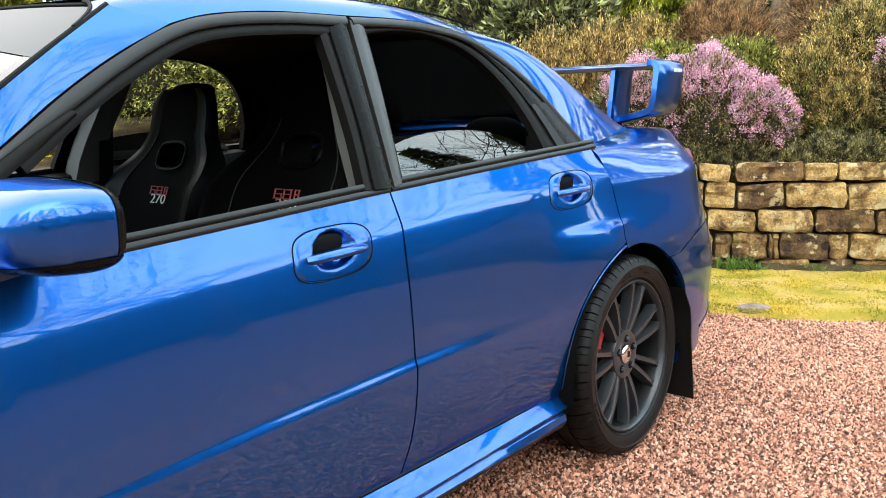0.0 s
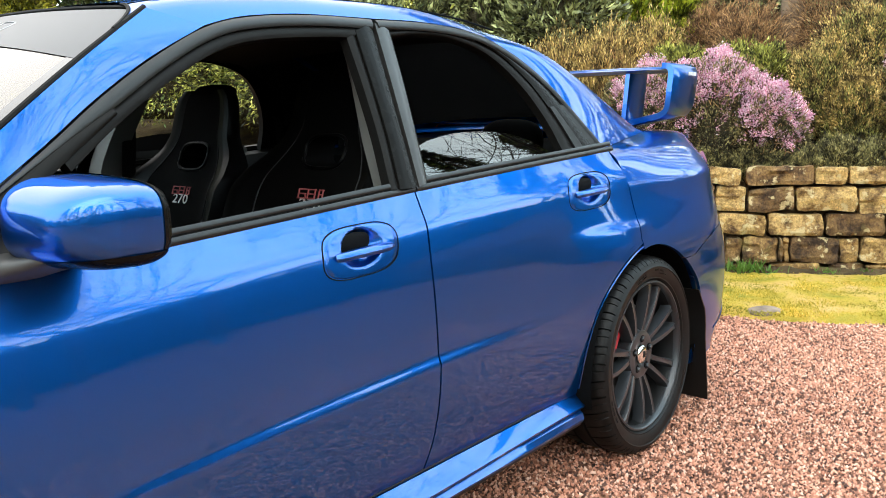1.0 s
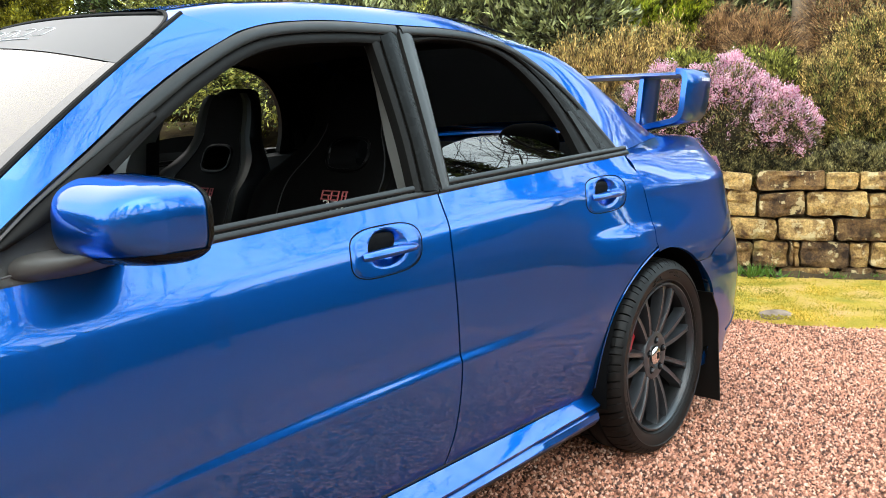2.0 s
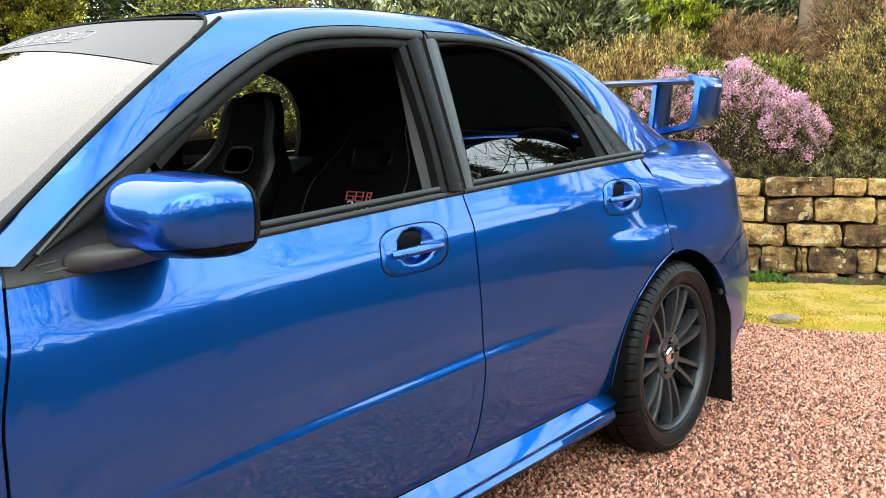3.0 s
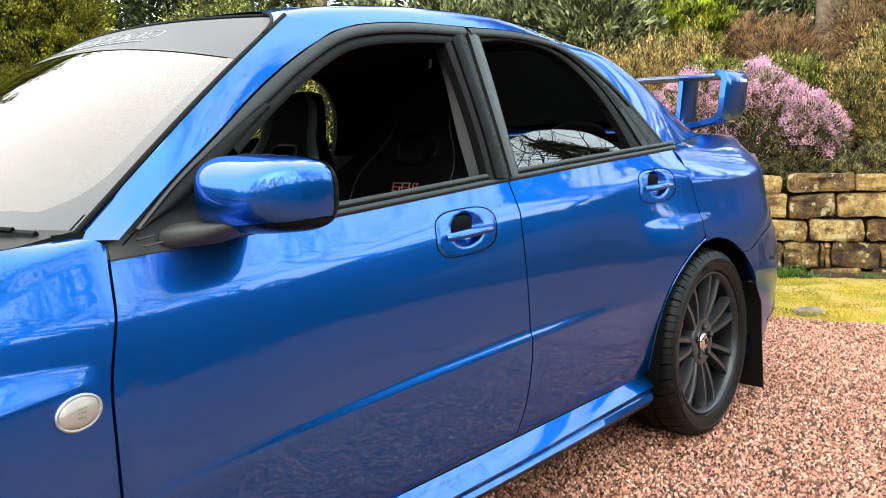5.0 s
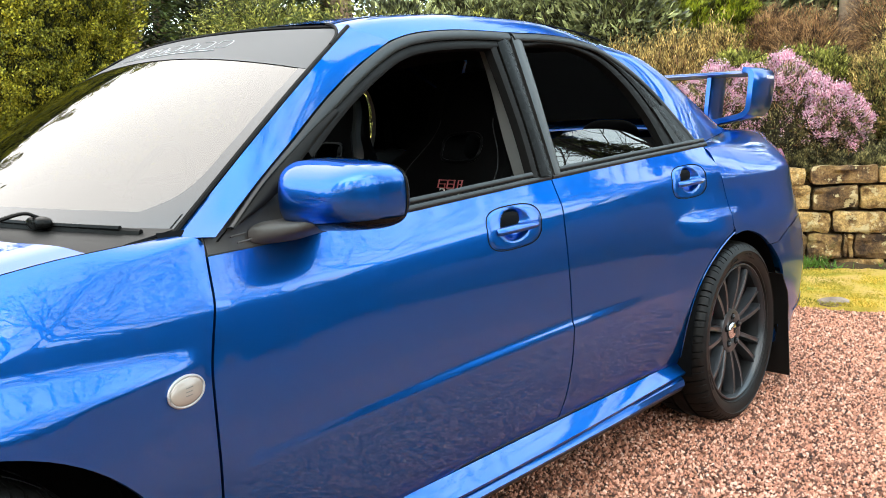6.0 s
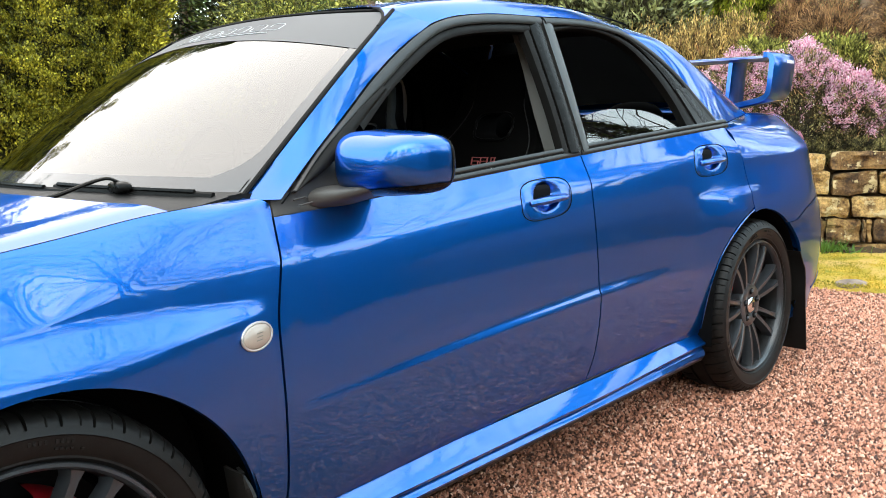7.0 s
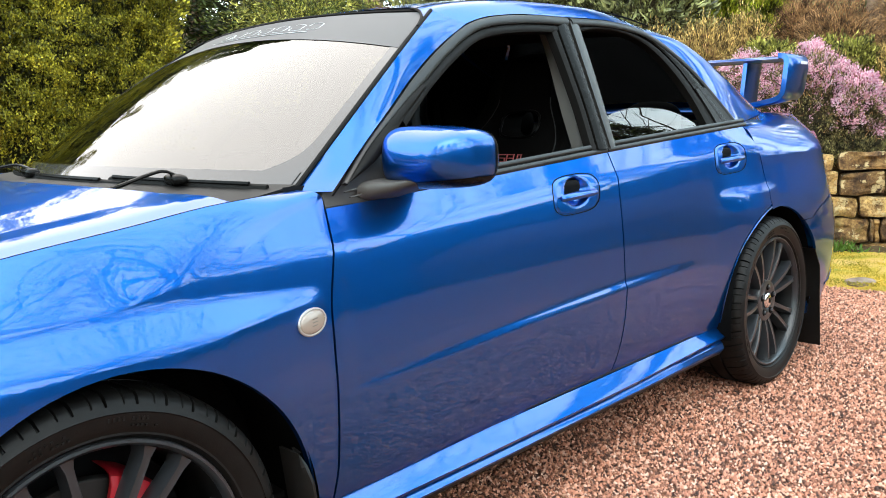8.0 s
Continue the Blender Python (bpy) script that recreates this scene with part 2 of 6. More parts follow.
def lathe(profile, seg, axis="y"):
    """Turns (radius, offset) pairs round the y axis."""
    rows = []
    for k in range(seg):
        a = 2 * math.pi * k / seg
        rows.append([(r * math.cos(a), o, r * math.sin(a)) for r, o in profile])
    rows.append(rows[0])
    bm = sheet(rows)
    bmesh.ops.remove_doubles(bm, verts=bm.verts, dist=1e-6)
    return bm


def joined(*bms):
    out = bmesh.new()
    for b in bms:
        me = bpy.data.meshes.new("tmp")
        b.to_mesh(me)
        b.free()
        out.from_mesh(me)
        bpy.data.meshes.remove(me)
    return out


def flipped(bm):
    """The same mesh on the other side of the car."""
    out = bm.copy()
    for v in out.verts:
        v.co.y = -v.co.y
    bmesh.ops.reverse_faces(out, faces=out.faces)
    return out


# ---- the car: shared shape ----
# x runs to the rear, y = 0 is the centre line, the left side has negative y
HUB_R, HUB_F = Vector((0.0, 0, 0.314)), Vector((-2.508, 0, 0.314))
ARCH_R, ARCH_F = (0.0, 0.315, 0.357), (-2.468, 0.30, 0.360)
WIDTH = [(0.15, 0.745), (0.20, 0.765), (0.27, 0.788), (0.30, 0.797), (0.35, 0.806), (0.45, 0.8145), (0.53, 0.8165), (0.60, 0.8130), (0.65, 0.8095), (0.70, 0.8050),
         (0.75, 0.7995), (0.80, 0.7930), (0.825, 0.7893), (0.835, 0.7876), (0.846, 0.7838), (0.88, 0.7660), (0.915, 0.7472), (0.95, 0.730), (1.0, 0.71)]


def belt(x):
    return interp([(-2.1, 0.853), (-1.98, 0.857), (-1.487, 0.882), (-0.967, 0.915), (-0.07, 0.967), (0.1, 0.975)], x)


def shelf(t):
    """A straight ramp from 0 to 1 with slightly rounded ends."""
    return sum(min(1.0, max(0.0, t + k)) for k in (-0.12, -0.04, 0.04, 0.12)) / 4


def half_width(x, z):
    w = interp(WIDTH, z - (belt(x) - 0.915) * sstep(0.45, 0.72, z))
    w += 0.020 * sstep(-1.3, -2.05, x)
    # ledge across both doors
    grow = 0.55 + 0.45 * sstep(-1.95, -1.25, x)
    fade = sstep(-2.03, -1.97, x) * sstep(-0.34, -1.0, x)
    zl = 0.540 + 0.033 * min(0.0, x + 1.0) + 0.006 * max(0.0, x + 1.0)
    w -= fade * grow * 0.0070 * sstep(zl - 0.009 * grow, zl + 0.009 * grow, z)
    # swollen arches
    w += 0.034 * sstep(-0.62, 0.06, x) * sstep(0.86, 0.58, z)
    w += 0.008 * sstep(-0.44, -0.22, x) * sstep(0.04, -0.16, x) * sstep(0.758, 0.738, z) * sstep(0.50, 0.70, z)
    w += 0.014 * sstep(-0.45, -0.10, x) * sstep(1.02, 0.84, z)
    grow = sstep(-2.05, -2.43, x) ** 0.55
    low, high = 0.694 - 0.016 * sstep(-2.1, -2.4, x), 0.722 + 0.014 * sstep(-2.1, -2.4, x)
    w += 0.040 * grow * shelf((high - z) / (high - low))
    # rear corner
    if x > 0.30:
        xe = 0.955 + 0.045 * sstep(0.68, 0.60, z)
        t = min(1.0, (x - 0.30) / (xe - 0.30))
        w *= max(0.0, 1 - t ** 3) ** (1 / 3)
    if x < -2.75:
        t = min(1.0, (-2.75 - x) / 0.63)
        w *= max(0.0, 1 - t ** 2.6) ** (1 / 2.6)
    return w


def side_point(x, z, inset=0.0):
    return Vector((x, -(half_width(x, z) - inset), z))


def arch_z(x, arch, low):
    cx, cz, r = arch
    d = r * r - (x - cx) ** 2
    return max(low, cz + math.sqrt(d)) if d > 0 else low


def glass_y(z, x=-1.0):
    return -0.75 + 0.51 * (z - 0.91) + (-0.022) * sstep(-1.5, -2.0, x) * sstep(1.05, 0.9, z)


EDGE = [(-1.985, 0.889), (-1.859, 0.975), (-1.739, 1.050), (-1.628, 1.125), (-1.507, 1.196), (-1.370, 1.262), (-1.247, 1.292), (-1.08, 1.308),
        (-0.89, 1.313), (-0.72, 1.318), (-0.59, 1.314), (-0.46, 1.294), (-0.34, 1.244), (-0.23, 1.165), (-0.14, 1.060), (-0.073, 0.972)]


def on_glass(pts, out=0.0):
    return [Vector((x, glass_y(z, x) - out, z)) for x, z in pts]

# ---- the car: body ----
car = thing("car", "blue metallic four-door saloon with open windows, parked on gravel", "car", (-1.26, 0, 0))


def inward(p):
    return (0, 0.8 if p.y < 0 else -0.8, -0.2)


def both(name, bm, mat, label="", parent=None, angle=35, far=True):
    """A part on the left side, and its twin on the right."""
    twin = flipped(bm) if far else None
    a = part(name, bm, mat, parent or car, label, angle=angle)
    b = part(name, twin, mat, parent or car, label, angle=angle) if far else None
    return a, b


def lin(a, b, n):
    return [a + (b - a) * i / n for i in range(n + 1)]


SEAM_F = [(0.25, -2.055), (0.38, -2.042), (0.51, -2.042), (0.655, -2.038), (0.787, -2.012), (0.86, -1.997), (0.90, -1.988)]
SEAM_B = [(0.25, -1.035), (0.30, -1.020), (0.38, -0.995), (0.50, -0.980), (0.65, -0.976), (0.80, -0.975), (0.95, -0.965)]
SEAM_C = [(0.700, -0.068), (0.734, -0.062), (0.805, -0.070), (0.877, -0.080), (0.96, -0.105)]


def seam_c(z):
    if z < 0.685:
        return -math.sqrt(max(0.0, 0.373 ** 2 - (z - 0.315) ** 2)) if z > 0.315 else -0.373
    return interp([(0.685, -0.062)] + SEAM_C, z)


def door_panel(xf, xr, low, holes, nx=64, nz=60):
    rows = []
    for i in range(nz + 1):
        v = i / nz
        row = []
        for j in range(nx + 1):
            u = j / nx
            z0 = low + v * (belt(-1.2) - low)
            x = xf(z0) + u * (xr(z0) - xf(z0))
            z = low + v * (belt(x) - 0.001 - low)
            x = xf(z) + 0.0025 + u * (xr(z) - xf(z) - 0.005)
            row.append(side_point(x, z))
        rows.append(row)

    def keep(c):
        return not any(((c.x - hx) / rx) ** 4 + ((c.z - hz) / rz) ** 4 < 1 for hx, hz, rx, rz in holes)

    def snap(c):
        for hx, hz, rx, rz in holes:
            d = ((c.x - hx) / rx) ** 4 + ((c.z - hz) / rz) ** 4
            if d < 3:
                k = max(d, 1e-6) ** -0.25
                return side_point(hx + (c.x - hx) * k, hz + (c.z - hz) * k)
        return c
    return sheet(rows, 0.014, inward, keep, snap=snap)


HANDLES = {"front": (-1.176, 0.815, 0.098, 0.044), "rear": (-0.292, 0.862, 0.098, 0.044)}
hf, hr = HANDLES["front"], HANDLES["rear"]
bm_fd = door_panel(lambda z: interp(SEAM_F, z), lambda z: interp(SEAM_B, z), 0.286, [hf], 90, 64)
bm_rd = door_panel(lambda z: interp(SEAM_B, z), seam_c, 0.286, [hr], 90, 64)
front_doors = both("front_door", bm_fd, paint)
rear_doors = both("rear_door", bm_rd, paint)

# dark shell behind the doors
rows = [[side_point(x, z, 0.030) for x in lin(-2.06, -0.02 if z > 0.66 else -0.36, 30)] for z in lin(0.20, 0.90, 14)]
both("inner_shell", sheet(rows), gap_black)


# front wing panel
def fender_top(x):
    """Where the wing meets the bonnet."""
    return Vector((x, -interp([(-3.3, 0.55), (-2.95, 0.70), (-2.57, 0.742), (-2.20, 0.745), (-2.02, 0.712)], x), interp([(-3.3, 0.66), (-2.95, 0.77), (-2.57, 0.837), (-2.385, 0.861), (-2.20, 0.885), (-2.02, 0.893)], x)))


def lead(x, z):
    """Columns near the door lean with the door's front edge."""
    return x + (interp(SEAM_F, z) + 2.026) * sstep(-2.12, -2.0285, x)


rows = []
cols = [ARCH_F[0] + ARCH_F[2] * math.cos(math.pi * (1 - k / 44)) for k in range(45)]
cols = lin(-3.20, cols[0] - 0.01, 8) + cols[1:-1] + lin(cols[-1] + 0.002, -2.0285, 26)
for x in cols:
    zb = arch_z(x, ARCH_F, 0.215 if x > -2.3 else 0.40)
    zs = interp([(-2.45, 0.742), (-2.25, 0.785), (-2.03, 0.872)], x)
    row = []
    zm = max(0.62, zb + 0.012)
    for z in lin(zb, zm, 18)[:-1] + lin(zm, zs, 54):
        row.append(side_point(lead(x, z), z))
    top = fender_top(x)
    xa = lead(x, zs)
    a = side_point(xa, zs)
    d = (side_point(lead(x, zs + 0.012), zs) - side_point(lead(x, zs - 0.018), zs - 0.03)).normalized() * interp([(-2.45, 0.035), (-2.03, 0.022)], x)
    b = a + d
    c = top + Vector((0, -interp([(-2.45, 0.020), (-2.2, 0.022), (-2.03, 0.045)], x), -interp([(-2.45, 0.024), (-2.2, 0.020), (-2.03, 0.001)], x)))
    for k in range(1, 17):
        t = k / 16
        row.append((1 - t) ** 3 * a + 3 * (1 - t) ** 2 * t * b + 3 * (1 - t) * t * t * c + t ** 3 * top)
    rows.append(row)
both("front_wing_panel", sheet(rows, 0.016, inward), paint)

# bonnet
rows = []
for i in range(31):
    s = i / 30
    row = []
    for j in range(101):
        y = -1 + 2 * j / 100
        rear_x = -2.185 - 0.185 * (1 - y * y)
        x = -3.22 + 0.10 * y * y + s * (rear_x - (-3.22 + 0.10 * y * y))
        e = fender_top(x)
        z = e.z - 0.001 + 0.052 * (1 - abs(y) ** 2.4) * (0.5 + 0.5 * s) + 0.0045 * sstep(0.80, 0.93, abs(y)) * sstep(1.0, 0.94, abs(y))
        row.append(Vector((x, y * (abs(e.y) - 0.006), z)))
    rows.append(row)
both("bonnet_seam", tube([fender_top(x) + Vector((0, 0.003, -0.0015)) for x in lin(-3.1, -2.06, 30)], 0.0026, 6), gap_black)
part("bonnet", sheet(rows, 0.012, lambda p: (0, 0, -1)), paint, car)

# front bumper, closed shape ahead of the wheels
rows = []
for z in lin(0.20, 0.76, 12):
    xe = -3.38 + 0.10 * sstep(0.55, 0.78, z) + 0.05 * sstep(0.35, 0.2, z)
    row = []
    for k in range(41):
        a = math.pi * (k / 40 - 0.5)
        w = half_width(-2.86, max(z, 0.3)) * 0.99
        row.append(Vector((-2.86 + (xe + 2.86) * math.cos(a) ** 0.6, w * math.sin(a) / max(1e-6, abs(math.sin(a))) * abs(math.sin(a)) ** 0.7 if abs(a) > 1e-6 else 0.0, z)))
    rows.append(row)
part("front_bumper", sheet(rows, 0.02, lambda p: (1, 0, 0)), paint, car)


# rear quarter panel, round the corner to the boot
def quarter_top(x):
    return Vector((x, -interp([(-0.12, 0.736), (0.10, 0.688), (0.30, 0.622), (0.44, 0.585), (0.75, 0.565), (0.93, 0.545)], x), interp([(-0.12, 0.966), (0.05, 0.980), (0.30, 1.000), (0.44, 1.008), (0.75, 1.004), (0.93, 0.985)], x)))


def bumper_line(x):
    return interp([(0.30, 0.600), (0.42, 0.640), (0.60, 0.668), (1.0, 0.675)], x)


def follow(x, z):
    """Columns near the door lean with the door's rear edge."""
    return x + (seam_c(max(z, 0.685)) + 0.062) * sstep(0.14, -0.06, x) if z > 0.685 else x


rows = []
cols = lin(-0.0595, 0.29, 20) + [0.30 + 0.625 * math.sin(math.pi / 2 * k / 20) ** 0.8 for k in range(1, 21)]
for x in cols:
    zb = arch_z(x, ARCH_R, 0.60)
    if x > 0.30:
        zb = bumper_line(x) + 0.002
    top = quarter_top(x)
    zs = 0.86
    row = []
    for k in range(23):
        z = zb + (zs - zb) * k / 22
        row.append(side_point(follow(x, z), z))
    a = side_point(row[-1].x, zs)
    b = side_point(follow(x, zs + 0.06), zs + 0.07)
    top = quarter_top(follow(x, 0.965))
    c = top + Vector((0, -0.05, -0.012))
    for k in range(1, 15):
        t = k / 14
        row.append((1 - t) ** 3 * a + 3 * (1 - t) ** 2 * t * b + 3 * (1 - t) * t * t * c + t ** 3 * top)
    row.append(top + Vector((0, 0.012, 0.002)))
    rows.append(row)
bm = sheet(rows, 0.012, inward)
# lip between the door and the wheel arch
lip = []
for k in range(31):
    a = radians(100 + 82 * k / 30)
    lip.append([side_point(ARCH_R[0] + r * math.cos(a), ARCH_R[1] + r * math.sin(a), o) for r, o in ((0.354, 0.014), (0.3615, 0.005), (0.3642, -0.0004), (0.3665, -0.0012), (0.3695, 0.0))])
bm = joined(bm, sheet(lip, 0.02, inward))
both("rear_quarter_panel", bm, paint)

# boot lid and tail
rows = []
for i in range(13):
    x = 0.44 + (0.925 - 0.44) * i / 12
    e = quarter_top(x)
    rows.append([Vector((x, e.y * (1 - 2 * j / 24), e.z + 0.022 * (1 - (1 - 2 * j / 24) ** 2))) for j in range(25)])
for k, (dx, dz) in enumerate([(0.012, -0.004), (0.02, -0.014), (0.024, -0.05), (0.022, -0.15), (0.018, -0.31)]):
    e = quarter_top(0.925)
    rows.append([Vector((0.925 + dx, e.y * (1 - 2 * j / 24) * (1 + 0.1 * (k > 2)), e.z + dz + 0.022 * (1 - (1 - 2 * j / 24) ** 2) * (1 - k / 4))) for j in range(25)])
part("boot_lid", sheet(rows, 0.01, lambda p: (-0.7, 0, -0.7)), paint, car)

# tail lamps wrap the rear corner
rows = []
for z in lin(0.700, 0.925, 8):
    row = []
    for k in range(9):
        x = 0.745 + 0.19 * k / 8
        p = side_point(x, z, -0.004)
        row.append(p)
    rows.append(row)
both("tail_lamp", sheet(rows, 0.02, inward), tail_lens, "pale red tail lamp lens")

# rear bumper
rows = []
for i in range(25):
    v = i / 24
    row = []
    for k in range(37):
        u = k / 36
        z = 0.20 + 0.44 * v
        for _ in range(3):
            xs = ARCH_R[0] + math.sqrt(max(0.0, 0.360 ** 2 - (z - ARCH_R[1]) ** 2)) + 0.002
            xe = 0.955 + 0.045 * sstep(0.68, 0.60, z) - 0.05 * sstep(0.34, 0.20, z)
            x = xs + (xe - xs) * (1 - (1 - u) ** 2.2) * 0.9995
            z = 0.20 + (bumper_line(x) - 0.002 - 0.20) * v
        w = half_width(min(x + 0.05 * sstep(0.34, 0.20, z) * u, 0.999), max(z, 0.30)) if u < 1 else 0.0
        row.append(Vector((x, -(w + 0.010 * sstep(0.60, 0.50, z) * (1 - u) ** 0.5 - 0.02 * sstep(0.32, 0.20, z)), z)))
    rows.append(row)
bumper, _ = both("rear_bumper", sheet(rows, 0.012, inward), paint)
rib = []
for k in range(61):
    a = math.pi * (k / 60 - 0.5)
    s = math.copysign(1, a)
    w = half_width(0.30, 0.42) + 0.014
    x = 0.30 + 0.718 * abs(math.cos(a)) ** 0.62
    z = interp([(0.30, 0.275), (0.55, 0.30), (0.75, 0.355), (1.0, 0.40)], x)
    rib.append(Vector((x, s * (half_width(min(x, 0.99), z) + 0.003), z)))
part("moulding", tube(rib[3:-3], 0.009, 8), paint, bumper)

# side skirts
rows = []
for i in range(49):
    s = i / 48
    x = -2.05 + 1.68 * s
    k = sstep(0.55, 1.0, s)
    sec = [(-0.780, 0.286), (-0.797, 0.2845), (-0.818, 0.257 + 0.008 * k), (-0.831, 0.243 + 0.014 * k), (-0.828, 0.235 + 0.015 * k), (-0.813, 0.230 + 0.012 * k),
           (-0.820 - 0.004 * k, 0.225 + 0.008 * k), (-0.829, 0.214 + 0.002 * k), (-0.825, 0.207), (-0.78, 0.200), (-0.75, 0.198)]
    rows.append([Vector((x, y, z)) for y, z in sec])
skirts = both("side_skirt", sheet(rows, 0.004, lambda p: (0, 0.5 if p.y < 0 else -0.5, 0)), skirt_paint, angle=28)
both("skirt_seal", tube([(x, -0.792, 0.289) for x in lin(-2.03, -0.40, 20)], 0.004, 6), grey_trim, "thin dark seal above the skirt")
rows = [[Vector((x, y, z)) for y, z in ((-0.826, 0.210), (-0.816, 0.194), (-0.76, 0.190))] for x in lin(-2.03, -0.37, 20)]
both("skirt_lower_edge", sheet(rows, 0.006, lambda p: (0, 0, 1)), grain_black)

# floor pan
bm = bmesh.new()
box(bm, (-1.26, 0, 0.20), (3.9, 1.36, 0.04))
part("floor_pan", bm, gap_black, car)
bm = bmesh.new()
box(bm, (-1.22, 0, 0.24), (1.66, 1.52, 0.06))
part("sill_pan", bm, gap_black, car)

# wheel wells
for cx, cz, r in (ARCH_R, ARCH_F):
    rows = []
    for k in range(33):
        a = radians(-12 + 204 * k / 32)
        rows.append([Vector((cx + rr * math.cos(a), y, cz + rr * math.sin(a))) for rr, y in ((r + 0.004, -0.845), (r + 0.012, -0.80), (r + 0.02, -0.60), (r * 0.5, -0.56), (0.02, -0.56))])
    both("wheel_liner", sheet(rows), liner)

def screen(y, v, lift=0.0):
    t = y / 0.70
    bot = Vector((-2.235 + 0.205 * t * t, 0.702 * t, 0.892 - 0.006 * t * t))
    top = Vector((-1.548 + 0.059 * t * t, 0.562 * t, 1.310 - 0.024 * t * t))
    n = Vector((-0.55, 0, 0.83))
    p = bot.lerp(top, v)
    swell = math.sin(math.pi * min(1, max(0, v)))
    p.y *= 1 + 0.040 * swell
    return p + n * (0.026 * swell * (1 - 0.35 * t * t) + lift)


# A pillar, roof and C pillar
SCREEN_SIDE = [screen(-0.708, v) for v in lin(0.0, 1.0, 8)]
edge3 = on_glass(EDGE)
edge3[0] = Vector((-1.985, -0.775, 0.889))
A_out = curve(edge3[:6] + [], 30)
A_in = curve(SCREEN_SIDE, 30)
rows = []
for k, (p, q) in enumerate(zip(A_out, A_in)):
    n = Vector((-0.45, -0.75, 0.48)).normalized()
    rows.append([p.lerp(q, t) + n * interp([(0, 0.002), (5, 0.005), (15, 0.004), (22, 0.001), (30, 0.0)], k) * math.sin(math.pi * t) for t in lin(0, 1, 10)])
both("a_pillar", sheet(rows, 0.012, inward), paint)

ROOF_C = [(-1.60, 1.300), (-1.545, 1.312), (-1.45, 1.330), (-1.30, 1.350), (-1.05, 1.371), (-0.80, 1.376), (-0.55, 1.366), (-0.33, 1.338), (-0.2, 1.31)]


def roof_front(y):
    return -1.545 + 0.063 * (y / 0.558) ** 2


def roof_rise(a):
    """Share of the crown's height at a, 0 in the middle and 1 at the gutter."""
    return 0.74 * math.tanh(1.1 * (1 - a) / 0.075) + 0.26 * (1 - a ** 2.2)


def edge_at(x):
    z = interp(EDGE, x)
    return Vector((x, glass_y(z, x), z))


rows = []
for i in range(41):
    s = i / 40
    row = []
    for j in range(81):
        u = math.sin(math.pi / 2 * (j / 40 - 1))
        xs = -1.370 + s * (-0.46 + 1.370)
        au = abs(u)
        e = edge_at(xs)
        y = -e.y * u
        front = roof_front(y) if au < 0.95 else roof_front(0.95 * e.y) + (au - 0.95) / 0.05 * (-1.370 - roof_front(0.95 * e.y))
        back = -0.33 if au < 0.88 else -0.33 - 0.13 * (au - 0.88) / 0.12
        x = front + s * (back - front)
        top = interp(ROOF_C, -1.545 + s * (-0.33 + 1.545))
        k = sstep(0.7, 1.0, s)
        z = e.z + (top - e.z) * (roof_rise(au) * (1 - k) + k * (1 - au ** 3.4) ** 0.82)
        row.append(Vector((x, -e.y * u, z)))
    rows.append(row)
roof = part("roof", sheet(rows), paint, car, angle=50)
seam = []
for s in lin(0.0, 1.0, 30):
    e = edge_at(-1.370 + s * 0.91)
    f, b = roof_front(0.90 * e.y), -0.345
    x = f + s * (b - f)
    top = interp(ROOF_C, -1.545 + s * 1.215)
    seam.append(Vector((x, 0.90 * e.y, e.z + (top - e.z) * roof_rise(0.90) - 0.0016)))
both("roof_seam", tube(seam, 0.0028, 6), gap_black, parent=roof)

REAR_SIDE = [(-0.335, -0.49, 1.314), (-0.176, -0.545, 1.268), (-0.003, -0.566, 1.200), (0.192, -0.578, 1.110), (0.37, -0.583, 1.032), (0.45, -0.585, 1.007)]
C_out = curve(edge3[11:] + [Vector((-0.09, -0.738, 0.968))][:0], 24)
C_in = curve(REAR_SIDE, 24)
rows = []
for k, (p, q) in enumerate(zip(C_out, C_in)):
    n = Vector((0.25, -0.80, 0.5)).normalized()
    rows.append([p.lerp(q, t) + n * math.sin(math.pi * t) ** 0.8 * interp([(0, 0.004), (5, 0.014), (14, 0.018), (24, 0.008)], k) for t in lin(0, 1, 12)])
both("c_pillar", sheet(rows), paint)

# ---- the car: glazing and trim ----


def ribbon(outer, inner, n, depth, mat, name, parent, out=0.004, label="", far=True, crown=0.005):
    """A strip of trim between two curves on the side glass plane."""
    A, B = curve(on_glass(outer, out), n), curve(on_glass(inner, out), n)
    rows = []
    for p, q in zip(A, B):
        rows.append([p.lerp(q, t) + Vector((0, -crown * math.sin(math.pi * t), 0)) for t in lin(0, 1, 8)])
    return both(name, sheet(rows, depth, inward), mat, label, parent, angle=40, far=far)


def offset2(pts, d):
    """Moves a polyline in x, z to its right by d."""
    out = []
    for i, (x, z) in enumerate(pts):
        x0, z0 = pts[max(0, i - 1)]
        x1, z1 = pts[min(len(pts) - 1, i + 1)]
        L = math.hypot(x1 - x0, z1 - z0)
        out.append((x + d * (z1 - z0) / L, z - d * (x1 - x0) / L))
    return out


# front door: outer moulding, dark seal, inner reveal
f_out = [(-1.958, 0.906)] + EDGE[1:9]
fd_l, fd_r = front_doors
rd_l, rd_r = rear_doors
m1 = offset2(f_out, 0.003)
m2 = offset2(f_out, 0.006)[:1] + offset2(f_out, 0.009)[1:2] + offset2(f_out, 0.016)[2:3] + offset2(f_out, 0.026)[3:]
m3 = offset2(f_out, 0.050)
m2[-1] = (-0.905, 1.287)
m1[-1] = (-0.897, 1.310)
m3 = m3[1:-1] + [(-0.985, 1.262)]
m3 = [p for p in m3 if p[0] > -1.78]
ribbon(m1, m2, 60, 0.02, mould_grey, "window_moulding", car)
